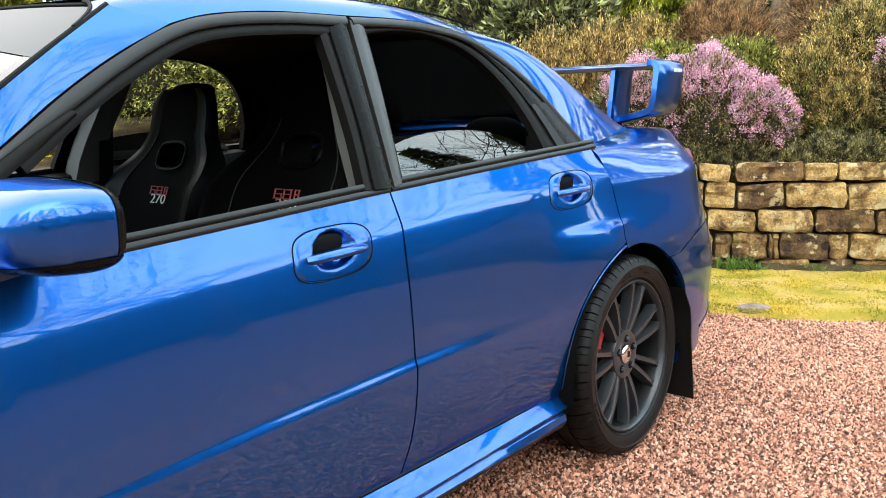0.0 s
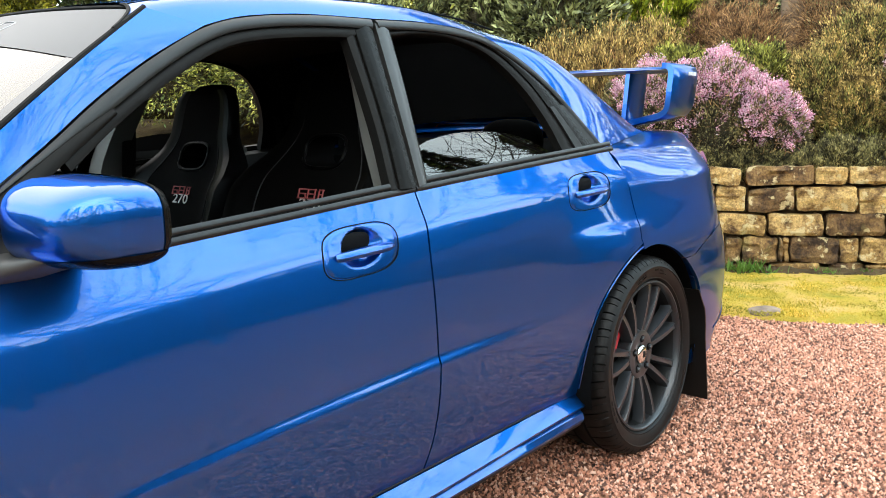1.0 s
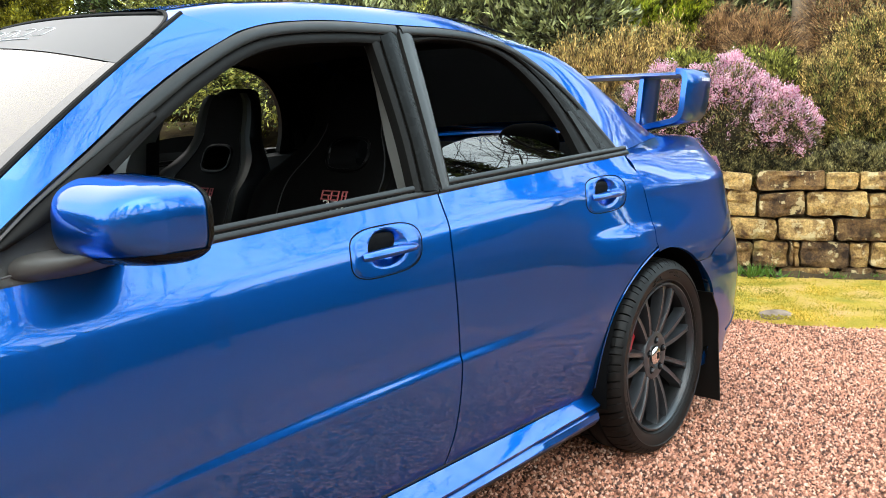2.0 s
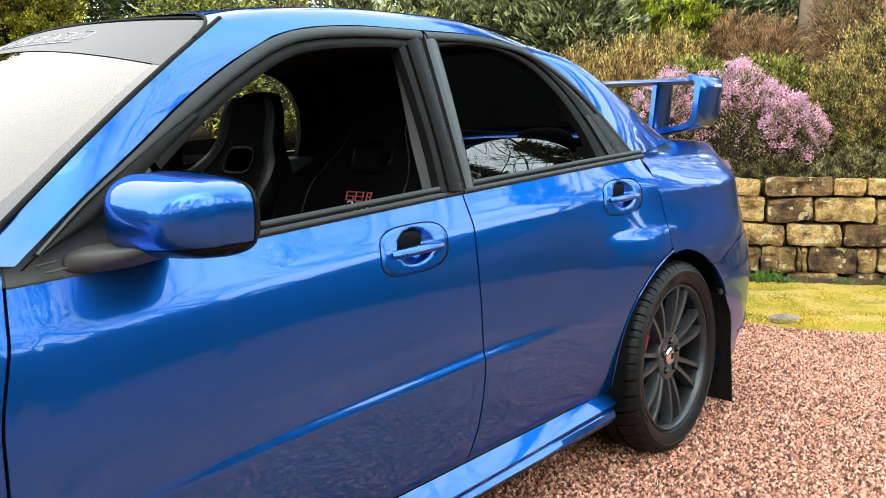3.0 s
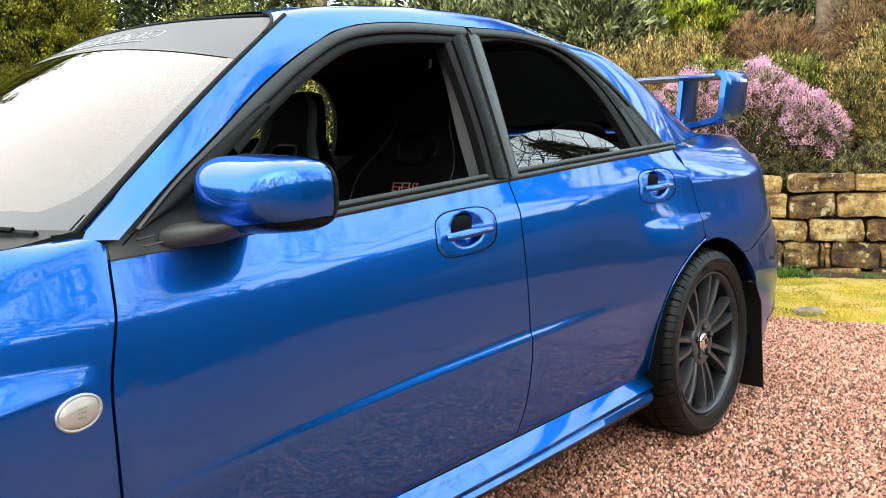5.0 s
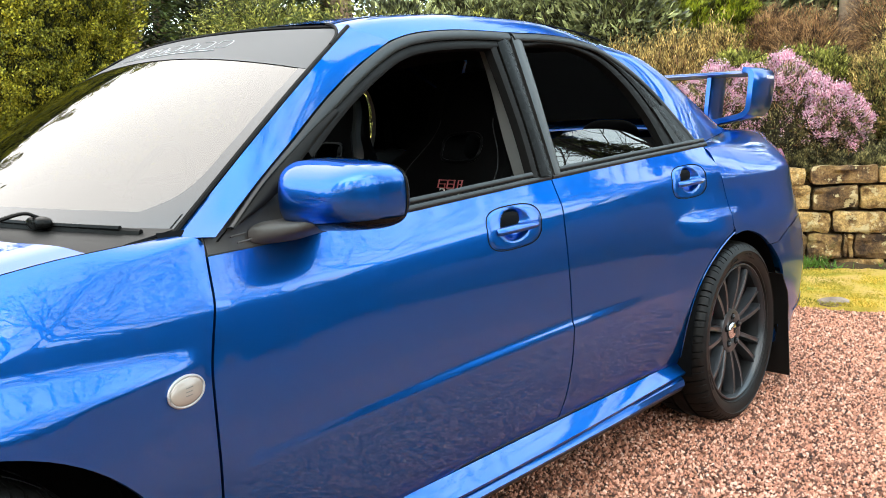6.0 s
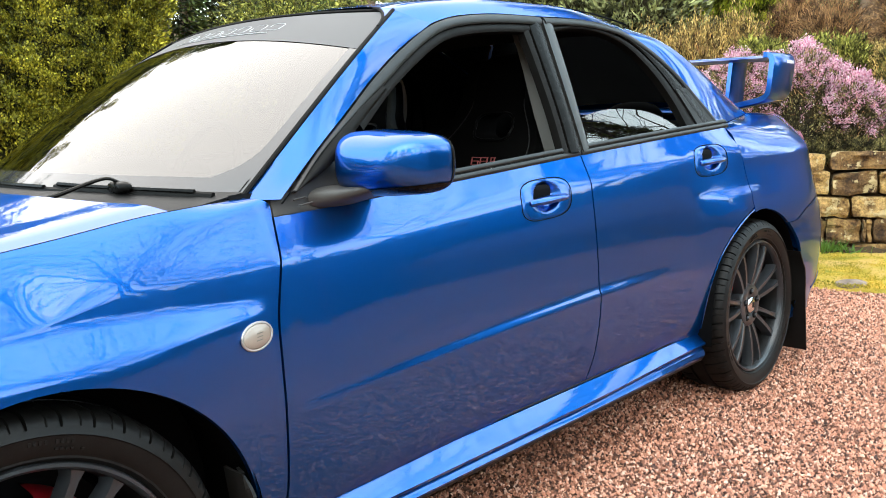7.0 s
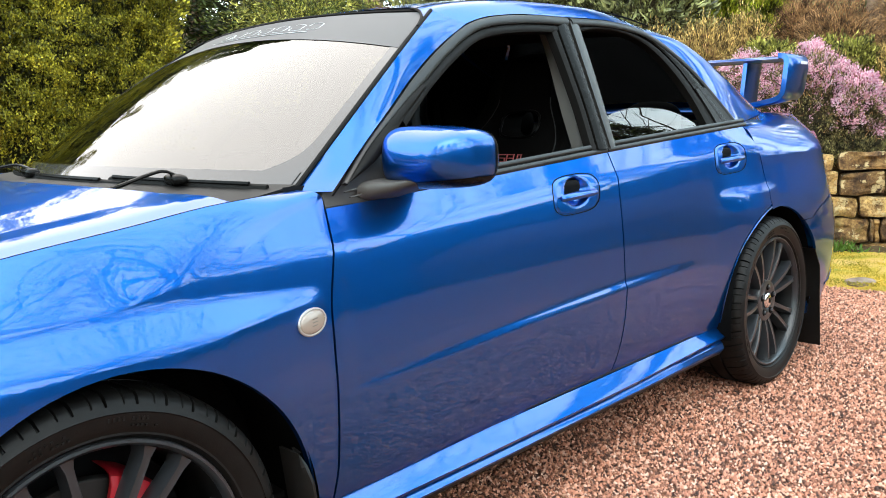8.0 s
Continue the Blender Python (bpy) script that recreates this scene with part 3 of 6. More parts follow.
ribbon(offset2(f_out, 0.004)[:1] + offset2(f_out, 0.008)[1:3] + offset2(f_out, 0.024)[3:4], offset2(f_out, 0.008)[:1] + offset2(f_out, 0.034)[1:3] + offset2(f_out, 0.036)[3:4], 24, 0.012, rubber, "sail_seal", car, out=0.004, crown=0.006)
m2b = [p for p in m2 if p[0] > -1.80]
ribbon(m2b, m3, 60, 0.03, rubber, "window_seal", car, out=-0.004)
# door frame post of the front door
ribbon([(-0.902, 1.300), (-0.925, 1.16), (-0.945, 1.04), (-0.966, 0.925)], [(-0.962, 1.280), (-0.975, 1.16), (-0.992, 1.04), (-1.018, 0.925)], 24, 0.03, trim, "b_post_cover", car, out=0.002, crown=0.006)
ribbon([(-0.962, 1.280), (-0.975, 1.16), (-0.992, 1.04), (-1.018, 0.925)], [(-0.992, 1.262), (-1.000, 1.16), (-1.015, 1.04), (-1.040, 0.925)], 24, 0.03, rubber, "post_seal", car, out=-0.006)
# rear door
r_out = [(-0.884, 1.3125)] + EDGE[9:]
r1, r2, r3 = offset2(r_out, 0.003), offset2(r_out, 0.024), offset2(r_out, 0.045)
r_open = [(-0.862, 1.270), (-0.735, 1.285), (-0.60, 1.281), (-0.47, 1.245), (-0.375, 1.165), (-0.32, 1.065), (-0.30, 0.965)]
r_mid = [(-0.872, 1.286), (-0.735, 1.297), (-0.58, 1.292), (-0.44, 1.256), (-0.335, 1.175), (-0.272, 1.070), (-0.232, 0.968)]
ribbon(r1, r2, 50, 0.02, mould_grey, "window_moulding", car)
ribbon(r2, r_mid, 50, 0.02, trim, "window_frame", car, out=0.0)
ribbon(r_mid, r_open, 50, 0.03, rubber, "window_seal", car, out=-0.006)
ribbon([(-0.848, 1.292), (-0.872, 1.16), (-0.900, 1.04), (-0.928, 0.933)], [(-0.888, 1.302), (-0.912, 1.16), (-0.934, 1.04), (-0.957, 0.925)], 24, 0.03, strip_grey, "b_post_strip", car, out=0.003, crown=0.004)
ribbon([(-0.838, 1.282), (-0.862, 1.16), (-0.889, 1.04), (-0.915, 0.935)], [(-0.848, 1.292), (-0.872, 1.16), (-0.900, 1.04), (-0.928, 0.933)], 24, 0.03, rubber, "post_seal", car, out=-0.006)
# quarter infill behind the rear window
fill_a = curve(on_glass([(-0.285, 1.10), (-0.262, 1.04), (-0.240, 0.975)], 0.004), 12)
fill_b = curve(on_glass([(-0.205, 1.105), (-0.150, 1.035), (-0.098, 0.972)], 0.004), 12)
both("quarter_infill", sheet([[p.lerp(q, t) for t in lin(0, 1, 6)] for p, q in zip(fill_a, fill_b)], 0.01, inward), grain_black)

# waist mouldings: two steps, the upper one set back
for x0, x1, name, owner in ((-1.800, -0.968, "waist_moulding", car), (-0.962, -0.082, "waist_moulding", car)):
    for lift0, lift1, o, mat, crown in ((0.000, 0.013, 0.002, mould_grey, 0.003), (0.014, 0.027, -0.003, mould_grey, 0.003)):
        lo = [(x, belt(x) + lift0) for x in lin(x0, x1, 6)]
        hi = [(x, belt(x) + lift1) for x in lin(x0, x1, 6)]
        rows = []
        for (xa, za), (xb, zb) in zip(lo, hi):
            w0 = half_width(xa, belt(xa)) + o
            rows.append([Vector((xa, -(w0 - 0.3 * (z - belt(xa))), z)) + Vector((0, -crown * math.sin(math.pi * t), 0)) for t, z in zip(lin(0, 1, 8), lin(za, zb, 8))])
        both(name, sheet(rows, 0.02, inward), mat, parent=owner)

# door mirror base
tri = [(-1.993, 0.892), (-1.996, 0.855), (-1.800, 0.862), (-1.786, 0.90), (-1.776, 1.026), (-1.800, 1.020), (-1.900, 0.957)]
bm = bmesh.new()
front = [bm.verts.new((x, -(half_width(x, 0.86) - 0.004) + 0.47 * (z - 0.86), z)) for x, z in tri]
bm.faces.new(front)
made = bmesh.ops.extrude_face_region(bm, geom=bm.faces[:])
for v in [g for g in made["geom"] if isinstance(g, bmesh.types.BMVert)]:
    v.co.y += 0.03
bmesh.ops.bevel(bm, geom=bm.edges[:], offset=0.003, segments=2, affect="EDGES")
for dz in (0.0, 0.011):
    box(bm, (-1.940 + 0.01 * (dz == 0), -0.7845 + 0.47 * (0.014 + dz), 0.876 + dz), (0.032, 0.004, 0.003), Matrix.Rotation(-0.12, 3, "Y"), 0.001, 1)
mirror_l, mirror_r = both("door_mirror", bm, sail_grey, "body-coloured door mirror on a black base")


def blob(c, half, p=(3.0, 3.0, 3.0), nu=36, nv=24, shape=None):
    """A rounded cushion (superellipsoid)."""
    rows = []
    for i in range(nv + 1):
        b = math.pi * (i / nv - 0.5)
        row = []
        for j in range(nu):
            a = 2 * math.pi * j / nu
            d = Vector((math.cos(b) * math.cos(a), math.cos(b) * math.sin(a), math.sin(b)))
            r = (abs(d.x) ** p[0] + abs(d.y) ** p[1] + abs(d.z) ** p[2]) ** (-1 / max(p))
            q = Vector((d.x * r * half[0], d.y * r * half[1], d.z * r * half[2]))
            if shape:
                q = shape(q)
            row.append(q + Vector(c))
        rows.append(row)
    bm = sheet(rows, closed=True)
    bmesh.ops.remove_doubles(bm, verts=bm.verts, dist=1e-5)
    return bm


MC = Vector((-1.770, -0.850, 0.945))


def mirror_shape(q):
    # flat at the glass side, drawn in ahead, tapered outwards
    yy, zz = abs(q.y) / 0.1215, abs(q.z) / 0.0685
    if q.x < 0:
        e = min(1.0, yy ** 5 + zz ** 4.4)
        q = Vector((-0.085 * math.sqrt(1 - e) * (0.82 + 0.13 * (1 - zz * zz) + 0.05 * (1 - yy * yy)), q.y, q.z))
    t = (q.x + 0.085) / 0.17
    k = 0.80 + 0.20 * min(1, max(0, t)) ** 0.6
    y, z = q.y * k, q.z * k
    z *= 1.0 - 0.10 * (-q.y / 0.11)
    x = min(q.x, 0.055) + 0.18 * -q.y * 0.6
    return Vector((x, y, z))


shell = blob((0, 0, 0), (0.085, 0.120, 0.067), (2.8, 5.0, 4.4), 112, 72, mirror_shape)
for v in shell.verts:
    v.co = v.co + MC
both("mirror_cap", shell, paint, parent=mirror_l, far=False)
rimm = blob((0, 0, 0), (0.085, 0.1215, 0.0685), (2.8, 5.0, 4.4), 112, 72, mirror_shape)
bmesh.ops.bisect_plane(rimm, geom=rimm.verts[:] + rimm.edges[:] + rimm.faces[:], plane_co=(0.036, 0, 0), plane_no=(1, 0.16, 0), clear_inner=True)
for v in rimm.verts:
    v.co = v.co + MC
part("mirror_rim", rimm, trim, mirror_l)
low = blob((0, 0, 0), (0.085, 0.1215, 0.0688), (2.8, 5.0, 4.4), 112, 72, mirror_shape)
bmesh.ops.bisect_plane(low, geom=low.verts[:] + low.edges[:] + low.faces[:], plane_co=(0, 0, -0.047), plane_no=(0, 0.10, 1), clear_outer=True)
for v in low.verts:
    v.co = v.co + MC + Vector((0, 0, -0.0015))
part("mirror_underside", low, trim, mirror_l)
rows = []
for t in lin(0, 1, 10):
    c = Vector((-1.838, -0.758, 0.882)).lerp(Vector((-1.785, -0.850, 0.902)), t) + Vector((0, 0, -0.003 * math.sin(math.pi * t)))
    hx, hz = 0.046 + 0.026 * (1 - t) ** 1.5, 0.011 + 0.011 * (1 - t) ** 1.8
    rows.append([c + Vector((hx * math.copysign(abs(math.cos(a)) ** 0.7, math.cos(a)), 0, hz * math.copysign(abs(math.sin(a)) ** 0.7, math.sin(a)))) for a in [2 * math.pi * k / 28 for k in range(28)]])
part("mirror_foot", sheet(rows, closed=True), sail_grey, mirror_l)
for src in [o for o in mirror_l.children]:
    b = bmesh.new()
    b.from_mesh(src.data)
    part(src.name.split(".")[0], flipped(b), src.data.materials[0], mirror_r)
    b.free()


# door handles
def handle(parent, spec):
    hx, hz, rx, rz = spec
    tilt = 0.035
    rows = []
    for i in range(15):
        rr = i / 14
        row = []
        for j in range(56):
            a = 2 * math.pi * j / 56
            c, s = math.cos(a), math.sin(a)
            k = (abs(c) ** 3.2 + abs(s) ** 3.2) ** (-1 / 3.2)
            dx, dz = c * k * rr * (rx + 0.006), s * k * rr * (rz + 0.006)
            x = hx + dx + 0.12 * dz
            z = hz + dz + tilt * dx
            deep = 0.024 * sstep(1.0, 0.55, math.hypot(dx / (rx * 0.62), (dz - 0.006) / (rz * 0.92)) / 1.0)
            row.append(side_point(x, z, -0.0022 + 0.0045 * sstep(0.92, 1.0, rr) + deep))
        rows.append(row)
    bm = sheet(rows, closed=True)
    bmesh.ops.remove_doubles(bm, verts=bm.verts, dist=1e-6)
    a, b = both("door_handle", bm, paint, "body-coloured door handle in a recessed cup", parent[0])
    b.parent = parent[1]
    # thin dark joint round the cup
    ring = []
    for j in range(57):
        t = 2 * math.pi * j / 56
        c, s = math.cos(t), math.sin(t)
        k = (abs(c) ** 3.2 + abs(s) ** 3.2) ** (-1 / 3.2)
        dx, dz = c * k * (rx + 0.0065), s * k * (rz + 0.0065)
        ring.append(side_point(hx + dx + 0.12 * dz, hz + dz + tilt * dx, 0.0))
    g, h = both("handle_joint", tube(ring, 0.0015, 6, False), gap_black, parent=a)
    h.parent = b
    # grip bar, thicker in the middle, with a key lock beneath on the left side
    pts = []
    for k in range(17):
        t = k / 16
        x = hx - rx * 0.72 + t * rx * 1.56
        z = hz - 0.004 + tilt * (x - hx) + 0.002 * math.sin(math.pi * t)
        p = side_point(x, z, -0.010 * math.sin(math.pi * t) ** 0.5 + 0.004)
        pts.append(p)
    g, h = both("handle_grip", tube(pts, lambda t: 0.0155 * (0.78 + 0.22 * math.sin(math.pi * t) ** 0.5), 14, flat=0.7), paint, parent=a)
    h.parent = b
    # black cushion standing in for the shade in the recess above the grip
    well = side_point(hx - rx * 0.06, hz + 0.016, 0.017)
    g, h = both("cup_lining", blob(well, (rx * 0.47, 0.009, rz * 0.45), (3.2, 2, 3.2), 28, 12), gap_black, parent=a)
    h.parent = b


handle(front_doors, hf)
handle(rear_doors, hr)

# side repeater lamp
repeater_grey = material("silvered_lamp_rim", (0.36, 0.34, 0.32), 0.35, 0.6)
lamp_mark = material("dark_lamp_ribs", (0.10, 0.085, 0.07), 0.5)
REP = (-2.091, 0.659)
rep = side_point(*REP)
rep_x = (side_point(REP[0] + 0.02, REP[1]) - side_point(REP[0] - 0.02, REP[1])).normalized()
rep_z = (side_point(REP[0], REP[1] + 0.015) - side_point(REP[0], REP[1] - 0.015)).normalized()
rep_n = rep_z.cross(rep_x)
if rep_n.y > 0:
    rep_n = -rep_n


def on_lamp(a, b, c):
    """A point of the lamp: a along the car, b upwards, c outwards."""
    return rep + rep_x * a + rep_z * (b + 0.06 * a) + rep_n * c


bm = blob((0, 0, 0), (0.0325, 0.0090, 0.0220), (2.2, 2.6, 2.2), 32, 16)
for v in bm.verts:
    v.co = on_lamp(v.co.x, v.co.z, -v.co.y + 0.001)
repeaters = both("side_repeater", bm, white_lens, "clear oval side repeater lamp")
marks = []
for up in (-0.006, 0.0, 0.006):
    marks.append(tube([on_lamp(a + 0.2 * up, up, 0.0098) for a in (-0.006, 0.0, 0.007)], 0.0009, 5))
part("repeater_mark", joined(*marks), lamp_mark, repeaters[0])
ring = [on_lamp(0.0340 * math.cos(a), 0.0234 * math.sin(a), 0.0022) for a in lin(0, 2 * math.pi, 40)]
part("repeater_rim", tube(ring, 0.0028, 8, False), repeater_grey, repeaters[0])

# windscreen with dark border and sun strip
def screen_patch(v0, v1, y0, y1, lift, nv=12, ny=40):
    return sheet([[screen(y, v, lift) for y in lin(y0, y1, ny)] for v in lin(v0, v1, nv)])


ws = part("windscreen", screen_patch(0.0, 1.0, -0.70, 0.70, 0.0, 24, 48), screen_glass, car, "raked windscreen reflecting a bright sky")
LIFT = 0.0015
part("sun_strip", sheet([[screen(y, 0.985 - (1 - k / 8) * (0.175 + 0.09 * (y / 0.7) ** 2), LIFT - 0.0001) for y in lin(-0.697, 0.697, 40)] for k in range(9)]), banner, ws, "dark sun strip with pale lettering marks")
letter = bmesh.new()
for k in range(7):
    y0 = -0.335 + 0.083 * k
    ring = [screen(y0 + 0.034 + 0.030 * math.copysign(abs(math.cos(a)) ** 0.5, math.cos(a)), 0.898 + 0.026 * math.copysign(abs(math.sin(a)) ** 0.5, math.sin(a)) + 0.004 * math.cos(a), LIFT + 0.0004) for a in lin(0.5 * (k % 2), 6.28 - 0.9 * ((k + 1) % 2), 20)]
    letter = joined(letter, tube(ring, 0.0012, 4, flat=0.4))
letter = joined(letter, tube([screen(y, 0.853, LIFT + 0.0004) for y in lin(-0.30, 0.24, 20)], 0.0024, 4, flat=0.4))
part("strip_lettering", letter, banner_mark, ws)
bms = []
for s in (-1, 1):
    rows = []
    for v in lin(0.0, 1.0, 72):
        w = 0.030 + 0.07 * math.exp(-(max(0.0, v - 0.075) / 0.055) ** 1.3)
        rows.append([screen(s * y, v, LIFT - 0.0008) for y in lin(0.70 - w, 0.699, 6)])
    bms.append(sheet(rows))
bms.append(sheet([[screen(y, v, LIFT + 0.0012) for y in lin(-0.69, 0.69, 40)] for v in lin(0.0, 0.085, 4)]))
part("glass_border", joined(*bms), frit, ws)
rows = []
for k in range(13):
    a = math.pi / 2 * k / 12
    y, v = -0.704 + 0.075 * (1 - math.cos(a)), 0.865 + 0.140 * math.sin(a)
    rows.append([screen(y + (-0.706 - y) * t, v + (1.006 - v) * t, 0.0045) for t in lin(0, 1, 5)])
both("screen_corner", sheet(rows), paint)
both("screen_corner_seal", tube([r[0] for r in rows], 0.004, 6), rubber)
both("screen_seal", tube([screen(-0.702, v, 0.001) for v in lin(0.0, 1.0, 30)], 0.0055, 8), rubber)
part("screen_top_seal", tube([screen(y, 1.002, 0.0) for y in lin(-0.70, 0.70, 40)], 0.004, 6), rubber, car)

# rear screen
rows = []
for q in curve(REAR_SIDE, 16):
    rows.append([Vector((q.x, q.y * (1 - 2 * k / 20), q.z + 0.022 * (1 - (1 - 2 * k / 20) ** 2))) for k in range(21)])
rear_glass = pane("tinted_rear_screen_glass", (0.42, 0.43, 0.43), 1.5)
part("rear_screen", sheet(rows), rear_glass, car, "dark tinted rear screen")

# lowered rear door glass, its curved top edge showing
top_glass = [(-0.905, 1.010), (-0.83, 1.027), (-0.73, 1.038), (-0.62, 1.038), (-0.51, 1.028), (-0.42, 1.003), (-0.35, 0.968)]
T = curve(on_glass(top_glass, -0.014), 30)
rows = [[Vector((p.x, glass_y(0.90) + 0.51 * (z - 0.90) + 0.014 - 0.003 * math.sin(math.pi * (z - 0.9) / 0.15), z)) for z in lin(0.90, p.z, 6)] for p in T]
bm = sheet(rows)
both("rear_door_glass", bm, tint_glass, "half lowered tinted glass")

# cowl and wipers
rows = []
for y in lin(-0.70, 0.70, 30):
    t = y / 0.70
    a = Vector((-2.19 - 0.185 * (1 - t * t), y, 0.884 + 0.026 * (1 - abs(t) ** 2.4)))
    b = screen(y, 0.03, 0.003)
    rows.append([a + Vector((-0.02, 0, -0.03)), a + Vector((0.005, 0, -0.018)), a.lerp(b, 0.5) + Vector((0, 0, -0.006)), b])
part("cowl_panel", sheet(rows, 0.004, lambda p: (0, 0, -1)), grain_black, car)


def wiper(y0, y1, v0, v1, pivot):
    pts = [screen(y0 + (y1 - y0) * t, v0 + (v1 - v0) * t, 0.016) for t in lin(0, 1, 24)]
    blade = part("wiper", tube(pts, lambda t: 0.0075 + 0.002 * math.sin(math.pi * t), 8, flat=1.3), rubber, car, "black windscreen wiper at rest")
    part("wiper_spine", tube([p + Vector((-0.004, 0, 0.010)) for p in pts[2:-1]], 0.005, 6), trim, blade)
    mid = pts[12] + Vector((-0.005, 0, 0.012))
    bm = blob((0, 0, 0), (0.016, 0.036, 0.012), (3.0, 3.2, 2.6), 20, 12)
    for v in bm.verts:
        v.co += mid
    part("wiper_clip", bm, trim, blade)
    arm = curve([pivot, Vector(pivot).lerp(mid, 0.35) + Vector((-0.01, 0, 0.006)), Vector(pivot).lerp(mid, 0.8) + Vector((0, 0, 0.022)), mid + Vector((0, 0, 0.010))], 18)
    part("wiper_arm", tube(arm, lambda t: 0.009 - 0.004 * t, 8, flat=0.6), trim, blade)


wiper(-0.668, -0.285, -0.012, 0.008, (-2.295, -0.42, 0.894))
wiper(-0.335, 0.48, -0.008, 0.012, (-2.335, 0.38, 0.900))

# rear wing
wing = []
prof = [(0.000, 0.000), (0.02, 0.010), (0.08, 0.016), (0.15, 0.015), (0.21, 0.010), (0.235, 0.002), (0.20, -0.006), (0.10, -0.012), (0.03, -0.010)]
WX, WZ = 0.640, 1.237
rows = [[Vector((WX + a, y, WZ + b + 0.004 * (1 - (y / 0.6) ** 2))) for a, b in prof] for y in lin(-0.592, 0.592, 24)]
spoiler = part("boot_spoiler", sheet(rows, closed=True), paint, car, "tall blue boot spoiler with end plates", angle=40)
loop = [(-0.565, WZ + 0.014), (-0.592, WZ + 0.010), (-0.604, WZ - 0.012), (-0.604, 1.175), (-0.600, 1.11), (-0.590, 1.080), (-0.560, 1.062), (-0.50, 1.050), (-0.42, 1.036), (-0.37, 1.022)]
C = curve([(0, y, z) for y, z in loop], 36)
rows = []
for i, p in enumerate(C):
    d = (C[min(i + 1, 36)] - C[max(i - 1, 0)]).normalized()
    nrm = Vector((0, -d.z, d.y))
    wide = interp([(0, 0.235), (8, 0.245), (20, 0.215), (28, 0.16), (36, 0.15)], i)
    x0 = WX - 0.004 + 0.03 * sstep(8, 30, i) - 0.16 * (WZ - p.z) + 0.16 * (WZ - p.z) * sstep(20, 36, i)
    th = 0.0125
    rows.append([p + Vector((x0 + a * wide, 0, 0)) + nrm * b * th for a, b in ((0, 0.85), (0.015, 1), (0.9, 1), (1, 0), (0.9, -1), (0.015, -1), (0, -0.85))])
both("end_plate", sheet(rows, closed=True), paint, parent=spoiler, angle=40)
rows = []
for z in lin(1.028, 1.232, 6):
    s = (z - 1.03) / 0.2
    rows.append([Vector((WX + 0.03 - 0.022 * (1 - s) + a * 0.17, -0.40 - 0.008 * s + b * 0.011, z)) for a, b in ((0, -0.85), (0.02, -1), (0.9, -0.7), (1, 0), (0.9, 0.7), (0.02, 1), (0, 0.85))])
both("strut", sheet(rows, closed=True), paint, parent=spoiler, angle=40)
bm = bmesh.new()
for k in range(5):
    box(bm, (0.770 + 0.015 * k, -0.6185, 1.222), (0.011, 0.002, 0.013), None, 0.0006, 1)
part("maker_mark", bm, banner_mark, spoiler)

# mud flaps
rows = []
for z in lin(0.065, 0.475, 12):
    x = math.sqrt(0.350 ** 2 - (max(z, 0.30) - 0.315) ** 2) + 0.16 * max(0.0, 0.30 - z)
    rows.append([Vector((x, -0.886 + 0.012 * sstep(0.40, 0.47, z), z)), Vector((x + 0.004, -0.87, z)), Vector((x + 0.004, -0.66, z))])
both("mud_flap", sheet(rows, 0.006, lambda p: (1, 0, 0)), grain_black, "black mud flap behind the wheel")
rows = [[Vector((-2.158 + 0.12 * (0.43 - z) + dx, y, z)) for y, dx in ((-0.872 + 0.05 * sstep(0.385, 0.43, z), 0.012), (-0.856, 0.004), (-0.83, 0.0), (-0.80, 0.0))] for z in lin(0.08, 0.43, 12)]
both("mud_flap", sheet(rows, 0.006, lambda p: (1, 0, 0)), grain_black, "black mud flap behind the wheel")


